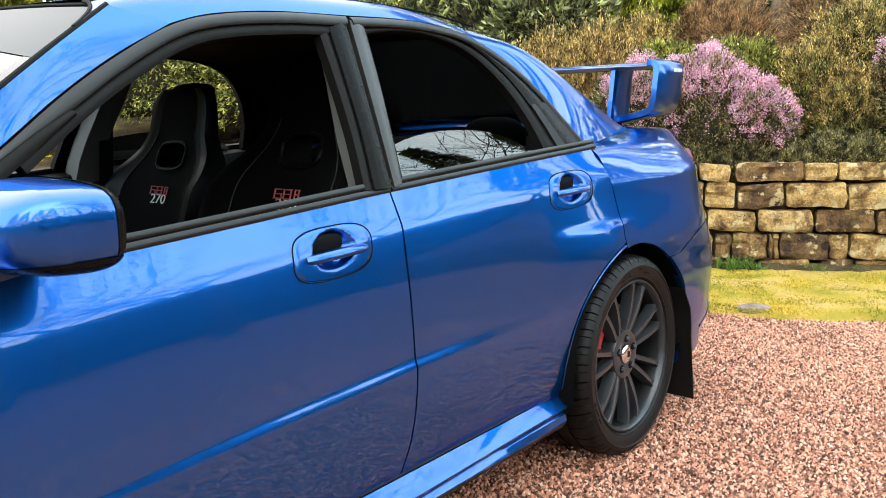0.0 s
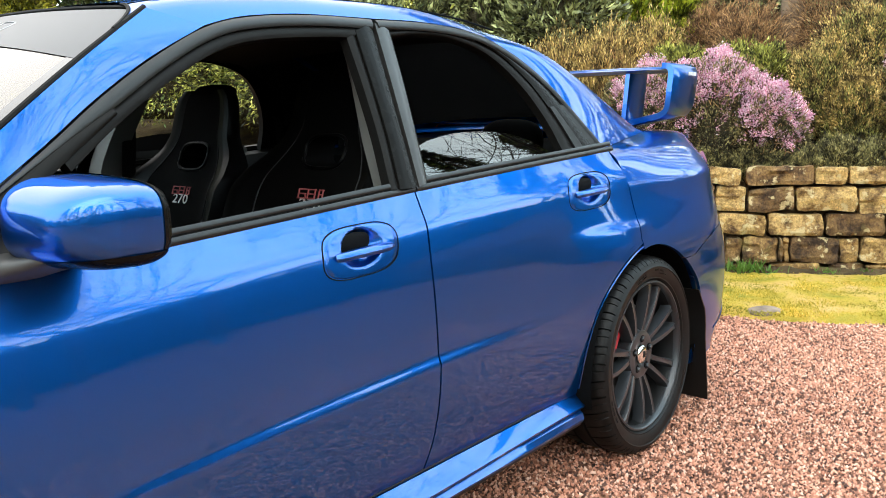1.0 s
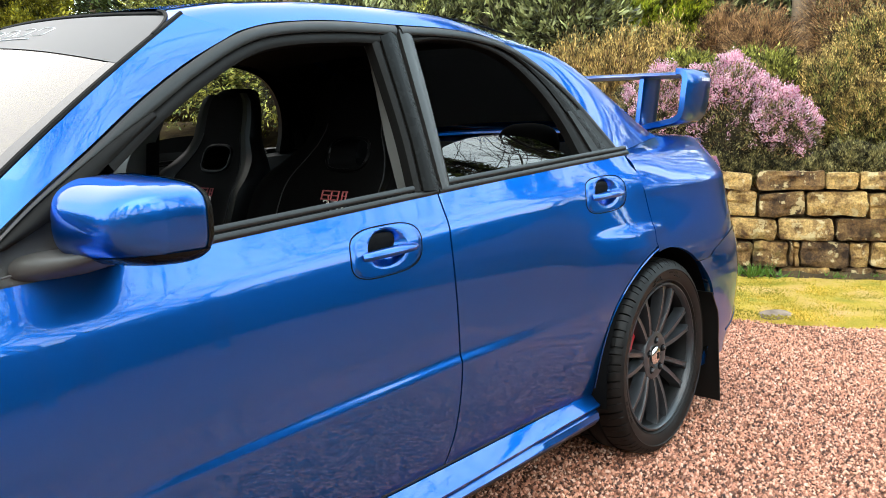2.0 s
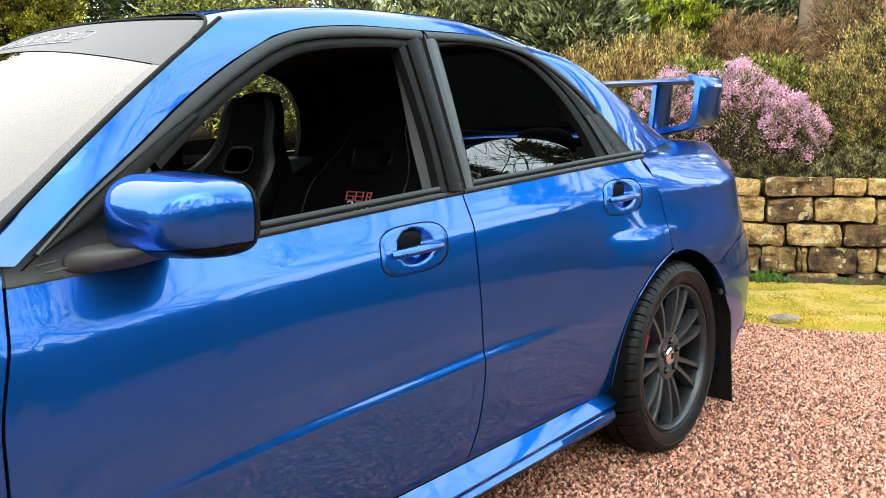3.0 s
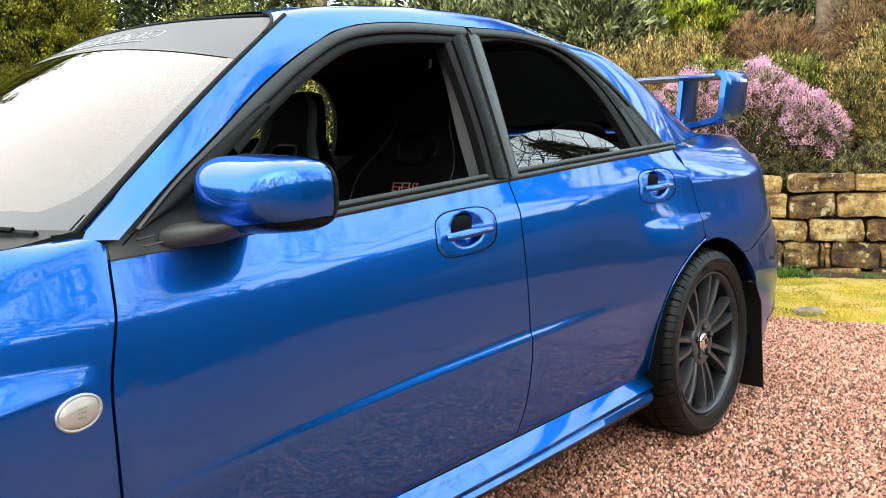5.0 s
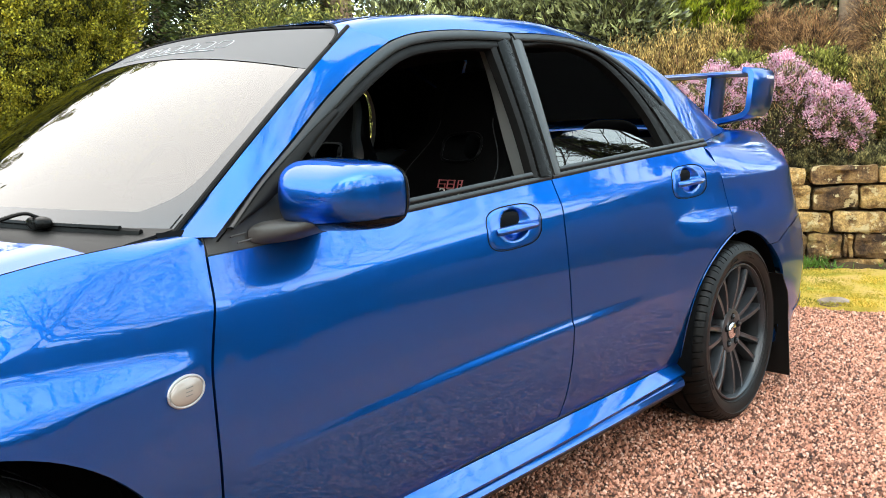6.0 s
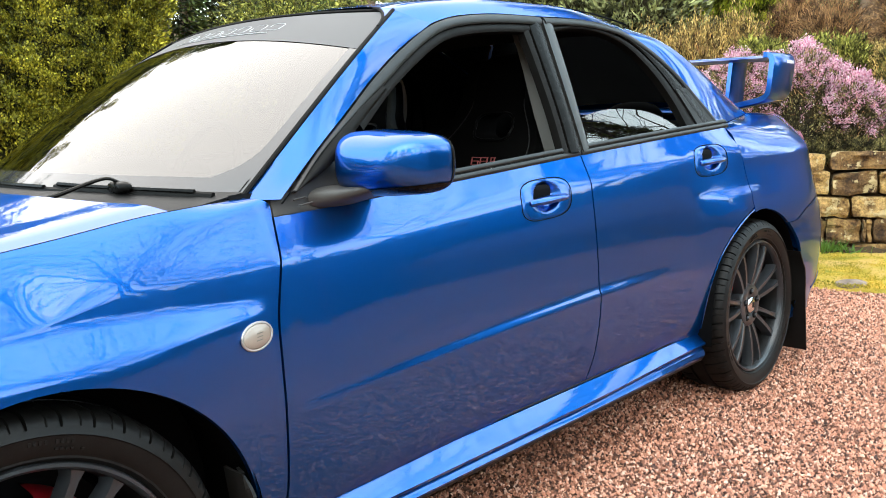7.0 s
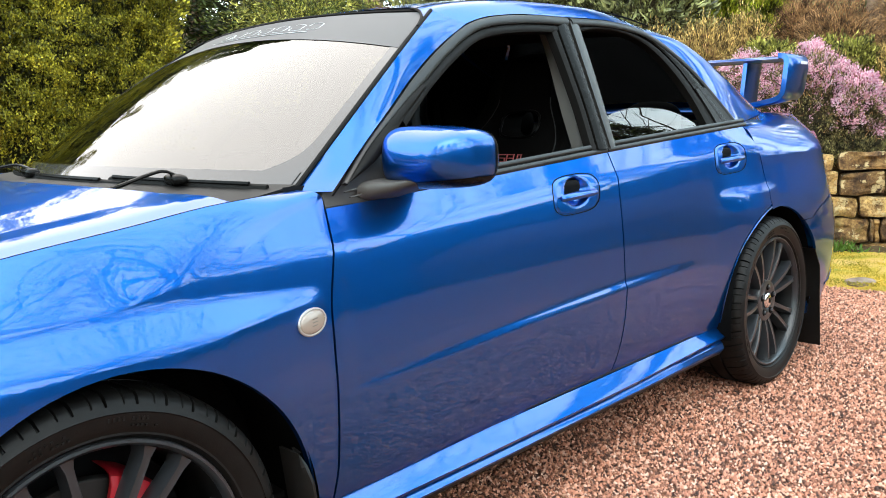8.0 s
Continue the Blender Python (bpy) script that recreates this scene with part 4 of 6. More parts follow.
# wheels
def make_wheel(hub, side, turned=5):
    ob = new("wheel")
    ob.parent = car
    ob.matrix_parent_inverse = car.matrix_basis.inverted()
    ob["label"] = "anthracite twin-spoke alloy wheel with a low tyre"
    R, W = 0.318, 0.110
    N = 38 * 8
    STEP = (0.0, 0.03, 0.075, 0.105, 0.44, 0.475, 0.51, 0.75)
    prof = [(0.236, -0.085), (0.243, -0.097), (0.248, -0.1045), (0.2515, -0.104), (0.262, -0.1095), (0.283, -0.112), (0.2855, -0.1145), (0.288, -0.1125), (0.2955, -0.1092), (0.2965, -0.1087), (0.300, -0.107), (0.308, -0.100), (0.3145, -0.088), (0.3175, -0.066), (R, -0.036), (R, -0.032),
            (R - 0.007, -0.030), (R - 0.007, -0.024), (R, -0.022), (R, 0.022), (R - 0.007, 0.024), (R - 0.007, 0.030), (R, 0.032), (0.3175, 0.066), (0.312, 0.09), (0.30, 0.105), (0.27, 0.110), (0.24, 0.09)]
    rows = []
    for k in range(N):
        a = 2 * math.pi * (k // 8 + STEP[k % 8]) / 38
        cut = 0.009 if k % 8 in (1, 2) else 0.0
        nick = 0.004 if k % 8 == 5 else 0.0
        row = []
        for r, o in prof:
            c = cut if 0.296 < r and abs(o) > 0.034 else 0.0
            c = max(c, nick if 0.298 < r < 0.316 and abs(o) > 0.07 else 0.0)
            aa = a + 0.05 * sstep(0.10, 0.03, abs(o)) * (1 if o < 0 else -1)
            row.append(Vector(((r - c) * math.cos(aa), o, (r - c) * math.sin(aa))))
        rows.append(row)
    rows.append(rows[0])
    bm = sheet(rows)
    bmesh.ops.remove_doubles(bm, verts=bm.verts, dist=1e-6)
    parts = [("tyre", bm, tyre_mat, 28)]
    marks = bmesh.new()
    for a0, a1, r, h in ((98, 109, 0.2725, 0.0045), (97, 111, 0.264, 0.003), (70, 86, 0.275, 0.006), (68, 78, 0.264, 0.003), (196, 214, 0.270, 0.005), (320, 336, 0.270, 0.005)):
        steps = int((a1 - a0) / 1.6)
        for i in range(steps):
            if (i * 7 + a0) % 5 == 0:
                continue
            t = radians(a0 + (a1 - a0) * (i + 0.5) / steps)
            box(marks, (r * math.cos(t), -0.1110, r * math.sin(t)), (0.0042, 0.0026, h), Matrix.Rotation(math.pi / 2 - t, 3, "Y"))
    parts.append(("sidewall_lettering", marks, tyre_mat, 30))
    # rim: lip, barrel
    bm = lathe([(0.232, -0.080), (0.241, -0.094), (0.239, -0.100), (0.234, -0.101), (0.229, -0.096), (0.2265, -0.080)], 96)
    parts.append(("rim_barrel", lathe([(0.2263, -0.080), (0.220, -0.060), (0.214, 0.0), (0.216, 0.08), (0.228, 0.09)], 64), barrel_mat, 40))
    # spokes: seven pairs
    for p in range(7):
        base = 2 * math.pi * p / 7 + math.radians(21 if hub.x > -1 else turned)
        for s in (-1, 1):
            rows = []
            for t in lin(0, 1, 10):
                r = 0.050 + t * (0.226 - 0.050)
                ang = base + s * (0.172 - 0.015 * t)
                hw = 0.0100 - 0.0020 * t + 0.006 * sstep(0.88, 1.0, t)
                y = -0.072 - 0.020 * math.sin(math.pi * (0.15 + 0.55 * t)) + 0.014 * (1 - t)
                rad = Vector((math.cos(ang), 0, math.sin(ang)))
                tan = Vector((-math.sin(ang), 0, math.cos(ang)))
                c = rad * r
                rows.append([c + tan * a * hw + Vector((0, y + b, 0)) for a, b in ((-1.3, 0.036), (-1.0, 0.007), (-0.75, 0.0005), (0.0, 0.0022), (0.75, 0.0005), (1.0, 0.007), (1.3, 0.036))])
            bm = joined(bm, sheet(rows))
    hubp = lathe([(0.0, -0.068), (0.028, -0.068), (0.034, -0.074), (0.062, -0.078), (0.076, -0.074), (0.082, -0.060), (0.080, -0.03)], 48)
    bm = joined(bm, hubp)
    parts.append(("rim", bm, rim_mat, 40))
    for k in range(5):
        a = 2 * math.pi * k / 5 + 0.3
        c = Vector((0.052 * math.cos(a), -0.0755, 0.052 * math.sin(a)))
        for nm, pr, sg, mt in (("bolt_well", [(0.0, -0.0035), (0.0115, -0.0035), (0.0135, 0.003)], 16, gap_black), ("wheel_nut", [(0.0, -0.0115), (0.006, -0.0115), (0.0085, -0.008), (0.0085, 0.0)], 6, rim_mat)):
            q = lathe(pr, sg)
            for v in q.verts:
                v.co += c
            parts.append((nm, q, mt, 30))
    capm = blob((0, -0.076, 0), (0.030, 0.010, 0.030), (2.2, 2.2, 2.2), 28, 12)
    parts.append(("centre_cap", capm, chrome, 50))
    mark = bmesh.new()
    box(mark, (0.0, -0.0862, 0.002), (0.014, 0.002, 0.020), None, 0.0008, 1)
    parts.append(("cap_mark", mark, rubber, 30))
    disc = lathe([(0.07, -0.02), (0.155, -0.02), (0.157, -0.018), (0.157, 0.002), (0.155, 0.004), (0.07, 0.004)], 64)
    bell = lathe([(0.0, -0.045), (0.066, -0.045), (0.075, -0.038), (0.076, -0.018)], 48)
    parts += [("brake_disc", joined(disc, bell), disc_mat, 30)]
    rows = []
    for k in range(13):
        a = math.radians((42 if hub.x < -1 else 132) + (32 if hub.x < -1 else 36) * k / 12)
        rows.append([Vector((r * math.cos(a), y, r * math.sin(a))) for r, y in ((0.112, -0.015), (0.112, -0.038), (0.122, -0.050), (0.150, -0.050), (0.166, -0.042), (0.170, -0.015), (0.170, 0.03))])
    parts.append(("brake_caliper", sheet(rows, 0.01, lambda p: (0, 1, 0)), caliper_mat, 35))
    back = lathe([(0.0, 0.05), (0.20, 0.05), (0.21, 0.09)], 32)
    parts.append(("wheel_back", back, gap_black, 30))
    for name, b, mat, ang in parts:
        if side > 0:
            b2 = flipped(b)
            b.free()
            b = b2
        made = part(name, b, mat, ob, angle=ang)
        if name == "sidewall_lettering":
            made["kind"] = "stuff"
    ob.matrix_basis = Matrix.Translation((hub.x, -0.7445 * (1 if side < 0 else -1), hub.z)) @ Matrix.Rotation(radians(1.0) * (-1 if side < 0 else 1), 4, "X")
    return ob


for hub in (HUB_R, HUB_F):
    for side in (-1, 1):
        make_wheel(hub, side)

# ---- the place: materials ----
gravel_mat = material("pink_granite_gravel", (0.36, 0.25, 0.21), 0.85)
vor = node(gravel_mat, "ShaderNodeTexVoronoi", Scale=110.0)
tc = gravel_mat.node_tree.nodes.new("ShaderNodeTexCoord")
gravel_mat.node_tree.links.new(tc.outputs["Object"], vor.inputs["Vector"])
sep = gravel_mat.node_tree.nodes.new("ShaderNodeSeparateColor")
gravel_mat.node_tree.links.new(vor.outputs["Color"], sep.inputs["Color"])
gc = ramp(gravel_mat, sep.outputs["Red"], [(0.0, (0.045, 0.020, 0.012)), (0.35, (0.16, 0.064, 0.036)), (0.7, (0.35, 0.152, 0.088)), (1.0, (0.53, 0.28, 0.17))])
patch = ramp(gravel_mat, noise_tex(gravel_mat, 1.3, 4), [(0.35, (0.78, 0.74, 0.72)), (0.7, (1.0, 1.0, 1.0))])
set_color(gravel_mat, mix_color(gravel_mat, 1.0, gc, patch, "MULTIPLY"))
inv = node(gravel_mat, "ShaderNodeMath")
inv.operation = "SUBTRACT"
inv.inputs[0].default_value = 1.0
gravel_mat.node_tree.links.new(vor.outputs["Distance"], inv.inputs[1])
add_bump(gravel_mat, inv.outputs[0], 1.0, 0.012)

stone_chip = material("granite_chips", (0.36, 0.25, 0.21), 0.8)
geo = stone_chip.node_tree.nodes.new("ShaderNodeNewGeometry")
gc = ramp(stone_chip, geo.outputs["Random Per Island"], [(0.0, (0.035, 0.015, 0.010)), (0.22, (0.19, 0.076, 0.044)), (0.55, (0.55, 0.228, 0.138)), (0.85, (0.75, 0.37, 0.245)), (1.0, (0.80, 0.53, 0.40))])
set_color(stone_chip, mix_color(stone_chip, 1.0, gc, ramp(stone_chip, noise_tex(stone_chip, 1.3, 4), [(0.35, (0.8, 0.76, 0.74)), (0.7, (1.0, 1.0, 1.0))]), "MULTIPLY"))

grass_soil = material("mossy_turf", (0.16, 0.17, 0.04), 0.95)
set_color(grass_soil, ramp(grass_soil, noise_tex(grass_soil, 3.5, 6), [(0.3, (0.25, 0.26, 0.014)), (0.48, (0.56, 0.39, 0.040)), (0.58, (0.64, 0.42, 0.10)), (0.75, (0.74, 0.48, 0.22))]))
add_bump(grass_soil, noise_tex(grass_soil, 90, 7, 0.7), 1.0, 0.03)
soil = material("brown_bank_soil", (0.07, 0.05, 0.035), 0.95, Specular_IOR_Level=0.1)
set_color(soil, ramp(soil, noise_tex(soil, 5, 7), [(0.3, (0.03, 0.020, 0.012)), (0.55, (0.085, 0.056, 0.028)), (0.75, (0.14, 0.12, 0.035))]))
add_bump(soil, noise_tex(soil, 25, 6), 0.8, 0.03)

sandstone = material("weathered_sandstone", (0.36, 0.28, 0.18), 0.9)
oi = sandstone.node_tree.nodes.new("ShaderNodeObjectInfo")
base = ramp(sandstone, oi.outputs["Random"], [(0.0, (0.15, 0.088, 0.040)), (0.25, (0.28, 0.165, 0.068)), (0.6, (0.45, 0.285, 0.112)), (1.0, (0.60, 0.41, 0.18))])
blot = ramp(sandstone, noise_tex(sandstone, 7, 8, 0.65), [(0.38, (0.20, 0.14, 0.10)), (0.47, (0.70, 0.60, 0.48)), (0.53, (1.05, 0.98, 0.84)), (0.66, (1.45, 1.36, 1.12))])
c1 = mix_color(sandstone, 1.0, base, blot, "MULTIPLY")
c1 = mix_color(sandstone, 1.0, c1, ramp(sandstone, noise_tex(sandstone, 70, 6, 0.7), [(0.36, (0.50, 0.46, 0.42)), (0.55, (1.0, 1.0, 1.0)), (0.70, (1.35, 1.3, 1.2))]), "MULTIPLY")
lich = ramp(sandstone, noise_tex(sandstone, 11, 7, 0.6), [(0.56, (0, 0, 0)), (0.60, (0.85, 0.85, 0.85))])
c2 = mix_color(sandstone, lich, c1, (0.66, 0.50, 0.26))
moss = ramp(sandstone, noise_tex(sandstone, 4, 5), [(0.58, (0, 0, 0)), (0.75, (0.75, 0.75, 0.75))])
set_color(sandstone, mix_color(sandstone, moss, c2, (0.13, 0.13, 0.035)))
pit = node(sandstone, "ShaderNodeTexVoronoi", Scale=16.0)
tc = sandstone.node_tree.nodes.new("ShaderNodeTexCoord")
sandstone.node_tree.links.new(tc.outputs["Object"], pit.inputs["Vector"])
add_bump(sandstone, pit.outputs["Distance"], 0.5, 0.03)
add_bump(sandstone, noise_tex(sandstone, 22, 9, 0.75), 1.0, 0.035)


def leafy(name, stops, rough=0.6, through=0.25, patch=None):
    m = material(name, stops[0][1], rough)
    g = m.node_tree.nodes.new("ShaderNodeNewGeometry")
    c = ramp(m, g.outputs["Random Per Island"], stops)
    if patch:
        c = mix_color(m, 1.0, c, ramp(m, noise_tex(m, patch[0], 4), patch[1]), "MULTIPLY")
    set_color(m, c)
    b = m.node_tree.nodes["Principled BSDF"]
    b.inputs["Specular IOR Level"].default_value = 0.3
    t = m.node_tree.nodes.new("ShaderNodeBsdfTranslucent")
    m.node_tree.links.new(c, t.inputs["Color"])
    mx = m.node_tree.nodes.new("ShaderNodeMixShader")
    mx.inputs["Fac"].default_value = through
    m.node_tree.links.new(b.outputs["BSDF"], mx.inputs[1])
    m.node_tree.links.new(t.outputs["BSDF"], mx.inputs[2])
    m.node_tree.links.new(mx.outputs["Shader"], m.node_tree.nodes["Material Output"].inputs["Surface"])
    return m


# noise tone for leaf colours, putting light tips and shaded gaps into them
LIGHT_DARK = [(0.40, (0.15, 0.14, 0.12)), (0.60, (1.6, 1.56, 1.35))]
hedge_leaf = leafy("golden_conifer_leaf", [(0.0, (0.085, 0.088, 0.008)), (0.45, (0.195, 0.188, 0.014)), (0.8, (0.35, 0.32, 0.025)), (1.0, (0.60, 0.53, 0.05))], 0.5, 0.30, (2.5, [(0.35, (0.6, 0.62, 0.6)), (0.65, (1.2, 1.15, 1.1))]))
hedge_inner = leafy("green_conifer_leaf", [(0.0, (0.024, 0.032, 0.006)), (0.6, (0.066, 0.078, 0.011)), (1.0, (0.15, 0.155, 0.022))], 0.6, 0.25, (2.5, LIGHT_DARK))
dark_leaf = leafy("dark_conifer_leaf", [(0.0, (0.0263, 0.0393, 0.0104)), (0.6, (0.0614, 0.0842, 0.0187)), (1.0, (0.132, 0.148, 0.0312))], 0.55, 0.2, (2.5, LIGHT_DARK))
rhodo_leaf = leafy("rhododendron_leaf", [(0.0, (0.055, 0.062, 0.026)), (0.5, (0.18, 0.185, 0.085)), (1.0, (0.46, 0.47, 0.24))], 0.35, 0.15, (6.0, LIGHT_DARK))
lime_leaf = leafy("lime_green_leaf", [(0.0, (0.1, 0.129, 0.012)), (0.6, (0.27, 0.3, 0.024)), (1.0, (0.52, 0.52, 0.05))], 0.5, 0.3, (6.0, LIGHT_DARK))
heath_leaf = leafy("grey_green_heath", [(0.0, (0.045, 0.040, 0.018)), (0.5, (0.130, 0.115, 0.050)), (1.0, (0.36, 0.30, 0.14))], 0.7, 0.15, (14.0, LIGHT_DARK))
pink_flower = leafy("pink_heather_flower", [(0.0, (0.58, 0.22, 0.33)), (0.45, (0.90, 0.50, 0.58)), (1.0, (0.98, 0.85, 0.83))], 0.7, 0.3, (9.0, [(0.35, (0.62, 0.56, 0.64)), (0.65, (1.15, 1.12, 1.16))]))
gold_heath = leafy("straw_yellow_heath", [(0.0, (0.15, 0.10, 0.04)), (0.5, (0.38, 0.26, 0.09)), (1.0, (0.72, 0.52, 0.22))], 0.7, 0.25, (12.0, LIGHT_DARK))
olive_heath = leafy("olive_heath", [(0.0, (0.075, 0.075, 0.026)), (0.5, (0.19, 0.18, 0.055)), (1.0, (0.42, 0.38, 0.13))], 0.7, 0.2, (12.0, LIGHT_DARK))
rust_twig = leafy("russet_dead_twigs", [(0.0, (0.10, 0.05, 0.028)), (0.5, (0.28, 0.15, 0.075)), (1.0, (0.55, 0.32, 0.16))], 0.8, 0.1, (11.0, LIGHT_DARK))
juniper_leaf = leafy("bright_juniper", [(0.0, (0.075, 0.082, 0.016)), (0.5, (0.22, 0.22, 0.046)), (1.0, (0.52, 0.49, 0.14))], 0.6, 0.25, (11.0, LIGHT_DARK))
blade_leaf = leafy("grass_blades", [(0.0, (0.24, 0.225, 0.016)), (0.5, (0.58, 0.405, 0.042)), (1.0, (0.86, 0.60, 0.16))], 0.7, 0.3, (2.0, [(0.40, (0.55, 0.66, 0.5)), (0.60, (1.2, 1.15, 1.05))]))
# dark colour of the bush cores, painting the shade between leaves
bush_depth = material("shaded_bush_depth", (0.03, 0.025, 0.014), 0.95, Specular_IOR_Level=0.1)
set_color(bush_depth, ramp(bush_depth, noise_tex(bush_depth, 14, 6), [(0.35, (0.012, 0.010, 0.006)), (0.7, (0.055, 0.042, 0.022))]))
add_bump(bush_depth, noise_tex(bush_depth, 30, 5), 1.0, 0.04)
bulb_leaf = leafy("bulb_leaves", [(0.0, (0.054, 0.122, 0.016)), (1.0, (0.144, 0.244, 0.04))], 0.45, 0.3)
# near-black green for hedge cores: shade between the tufts put into colour
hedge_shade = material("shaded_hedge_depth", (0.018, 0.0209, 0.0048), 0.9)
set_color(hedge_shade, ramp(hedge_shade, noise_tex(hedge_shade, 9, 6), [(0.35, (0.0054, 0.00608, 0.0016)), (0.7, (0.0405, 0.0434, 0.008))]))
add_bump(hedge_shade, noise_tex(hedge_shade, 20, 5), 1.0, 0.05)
bark = material("grey_brown_bark", (0.16, 0.12, 0.09), 0.9)
set_color(bark, ramp(bark, noise_tex(bark, 8, 8), [(0.3, (0.0945, 0.0575, 0.038)), (0.6, (0.27, 0.172, 0.104)), (0.8, (0.446, 0.322, 0.209))]))
add_bump(bark, noise_tex(bark, 30, 6), 0.8, 0.02)
# bark colour darkened so sunlit trunks and limbs mirror as dark silhouettes
dark_bark = material("dark_wet_bark", (0.03, 0.024, 0.019), 0.9)
set_color(dark_bark, ramp(dark_bark, noise_tex(dark_bark, 8, 8), [(0.3, (0.012, 0.009, 0.007)), (0.7, (0.045, 0.036, 0.028))]))
rock_grey = material("pale_boulder", (0.42, 0.40, 0.36), 0.85)
set_color(rock_grey, ramp(rock_grey, noise_tex(rock_grey, 12, 7), [(0.3, (0.14, 0.10, 0.075)), (0.7, (0.32, 0.24, 0.18))]))
add_bump(rock_grey, noise_tex(rock_grey, 50, 6), 0.4, 0.01)

# ---- ground ----
WALL_A = Vector((2.870, 0.030, 0.0))
WALL_D = Vector((0.470, -0.883, 0.0)).normalized()
WALL_N = Vector((-WALL_D.y, WALL_D.x, 0)) * -1


def wall_frame(p):
    """Distance along the wall line and in front of it (towards the drive)."""
    d = Vector((p[0], p[1], 0)) - WALL_A
    return d.dot(WALL_D), d.dot(WALL_N)


if WALL_N.x > 0:
    WALL_N = -WALL_N


def drive_height(x, y):
    s, f = wall_frame((x, y))
    return 0.028 * sstep(1.25, 0.85, f) + 0.004 * math.sin(2.1 * x + 0.7 * y) * sstep(2.0, 1.2, f)


def axis_steps(stops):
    out = []
    for a, b, n in stops:
        out += lin(a, b, n)[:-1]
    return out + [stops[-1][1]]


xs = axis_steps([(-160, -20, 8), (-20, -4, 12), (-4, 5, 60), (5, 20, 16), (20, 160, 8)])
ys = axis_steps([(-160, -20, 8), (-20, -4, 12), (-4, 3, 48), (3, 20, 18), (20, 160, 8)])
rows = [[Vector((x, y, drive_height(x, y) if wall_frame((x, y))[1] > 0.1 else 0.03)) for x in xs] for y in ys]
tagged(part("ground", sheet(rows), gravel_mat, angle=180), "pinkish granite gravel drive running to the horizon", "ground", kind="structure")

# turf strip between gravel and wall
rows = []
for i in range(91):
    s = -4.0 + 6.4 * i / 90
    row = []
    for k in range(17):
        e = 1.20 + 0.10 * noise.noise((s * 1.3, 0, 0)) + 0.05 * noise.noise((s * 5, 3, 0))
        f = 0.10 + (e - 0.10) * k / 16
        p = WALL_A + WALL_D * s + WALL_N * f
        h = 0.022 + 0.022 * sstep(0, 0.12, e - f) + 0.012 * noise.noise((p.x * 6, p.y * 6, 0)) 
        row.append(Vector((p.x, p.y, h if k < 16 else 0.008)))
    rows.append(row)
tagged(part("turf_strip", sheet(rows), grass_soil, angle=180), "mossy yellow-green turf strip below the stone wall", "grass", kind="structure")
# bare soil along the foot of the wall
rows = []
for i in range(226):
    s = -4.0 + 6.4 * i / 225
    row = []
    for k in range(9):
        f = -0.02 + (0.175 + 0.03 * noise.noise((s * 4, 7, 0))) * k / 8
        p = WALL_A + WALL_D * s + WALL_N * f
        h = 0.062 - 0.020 * k / 8 + 0.022 * noise.noise((p.x * 14, p.y * 14, 2)) + 0.010 * noise.noise((p.x * 40, p.y * 40, 5))
        row.append(Vector((p.x, p.y, h if k < 8 else 0.012)))
    rows.append(row)
tagged(part("soil_bed", sheet(rows), soil, angle=180), "bare brown soil along the foot of the wall", "soil", kind="structure")

# bank behind the wall
rows = []
for i in range(61):
    s = -14.0 + 28.0 * i / 60
    row = []
    for k in range(25):
        b = 0.10 + 11.0 * (k / 24) ** 1.6
        p = WALL_A + WALL_D * s - WALL_N * b
        z = 0.60 + 0.30 * min(b - 0.1, 8.0) + 0.10 * noise.noise((p.x * 0.8, p.y * 0.8, 2)) * min(1, b)
        row.append(Vector((p.x, p.y, z if b > 0.11 else 0.55)))
    rows.append(row)
tagged(part("planted_bank", sheet(rows, 1.2, lambda p: (0, 0, -1)), soil, angle=180), "dark soil bank rising behind the retaining wall", "ground", kind="structure")

# ---- foliage helpers ----
rng = np.random.default_rng(7)


def leaves(name, pos, direc, length, width, mat, parent=None, label="", fold=0.25, face=None):
    """Many small leaves in one mesh: each a pointed blade of four vertices along direc, lying across face if given."""
    n = len(pos)
    d = direc / np.maximum(np.linalg.norm(direc, axis=1, keepdims=True), 1e-6)
    up = rng.normal(size=(n, 3)) * (1.0 if face is None else 0.45)
    if face is not None:
        up = up + face
    side = np.cross(d, up)
    side /= np.maximum(np.linalg.norm(side, axis=1, keepdims=True), 1e-6)
    nrm = np.cross(side, d)
    L = (np.asarray(length) * np.ones(n))[:, None]
    W = (np.asarray(width) * np.ones(n))[:, None]
    v = np.empty((n, 4, 3))
    v[:, 0] = pos
    v[:, 1] = pos + d * L * 0.5 + side * W * 0.5 + nrm * W * fold
    v[:, 2] = pos + d * L
    v[:, 3] = pos + d * L * 0.5 - side * W * 0.5 + nrm * W * fold
    idx = np.arange(n)[:, None] * 4
    tris = np.concatenate([idx + np.array([0, 1, 2]), idx + np.array([0, 2, 3])], axis=1).reshape(-1, 3)
    me = bpy.data.meshes.new(name)
    me.vertices.add(n * 4)
    me.vertices.foreach_set("co", v.reshape(-1))
    me.loops.add(len(tris) * 3)
    me.loops.foreach_set("vertex_index", tris.reshape(-1).astype(np.int32))
    me.polygons.add(len(tris))
    me.polygons.foreach_set("loop_start", np.arange(len(tris), dtype=np.int32) * 3)
    me.update(calc_edges=True)
    me.materials.append(mat)
    ob = new(name, me)
    if parent is not None:
        ob.parent = parent
        ob.matrix_parent_inverse = parent.matrix_basis.inverted()
    if label:
        ob["label"] = label
    return ob


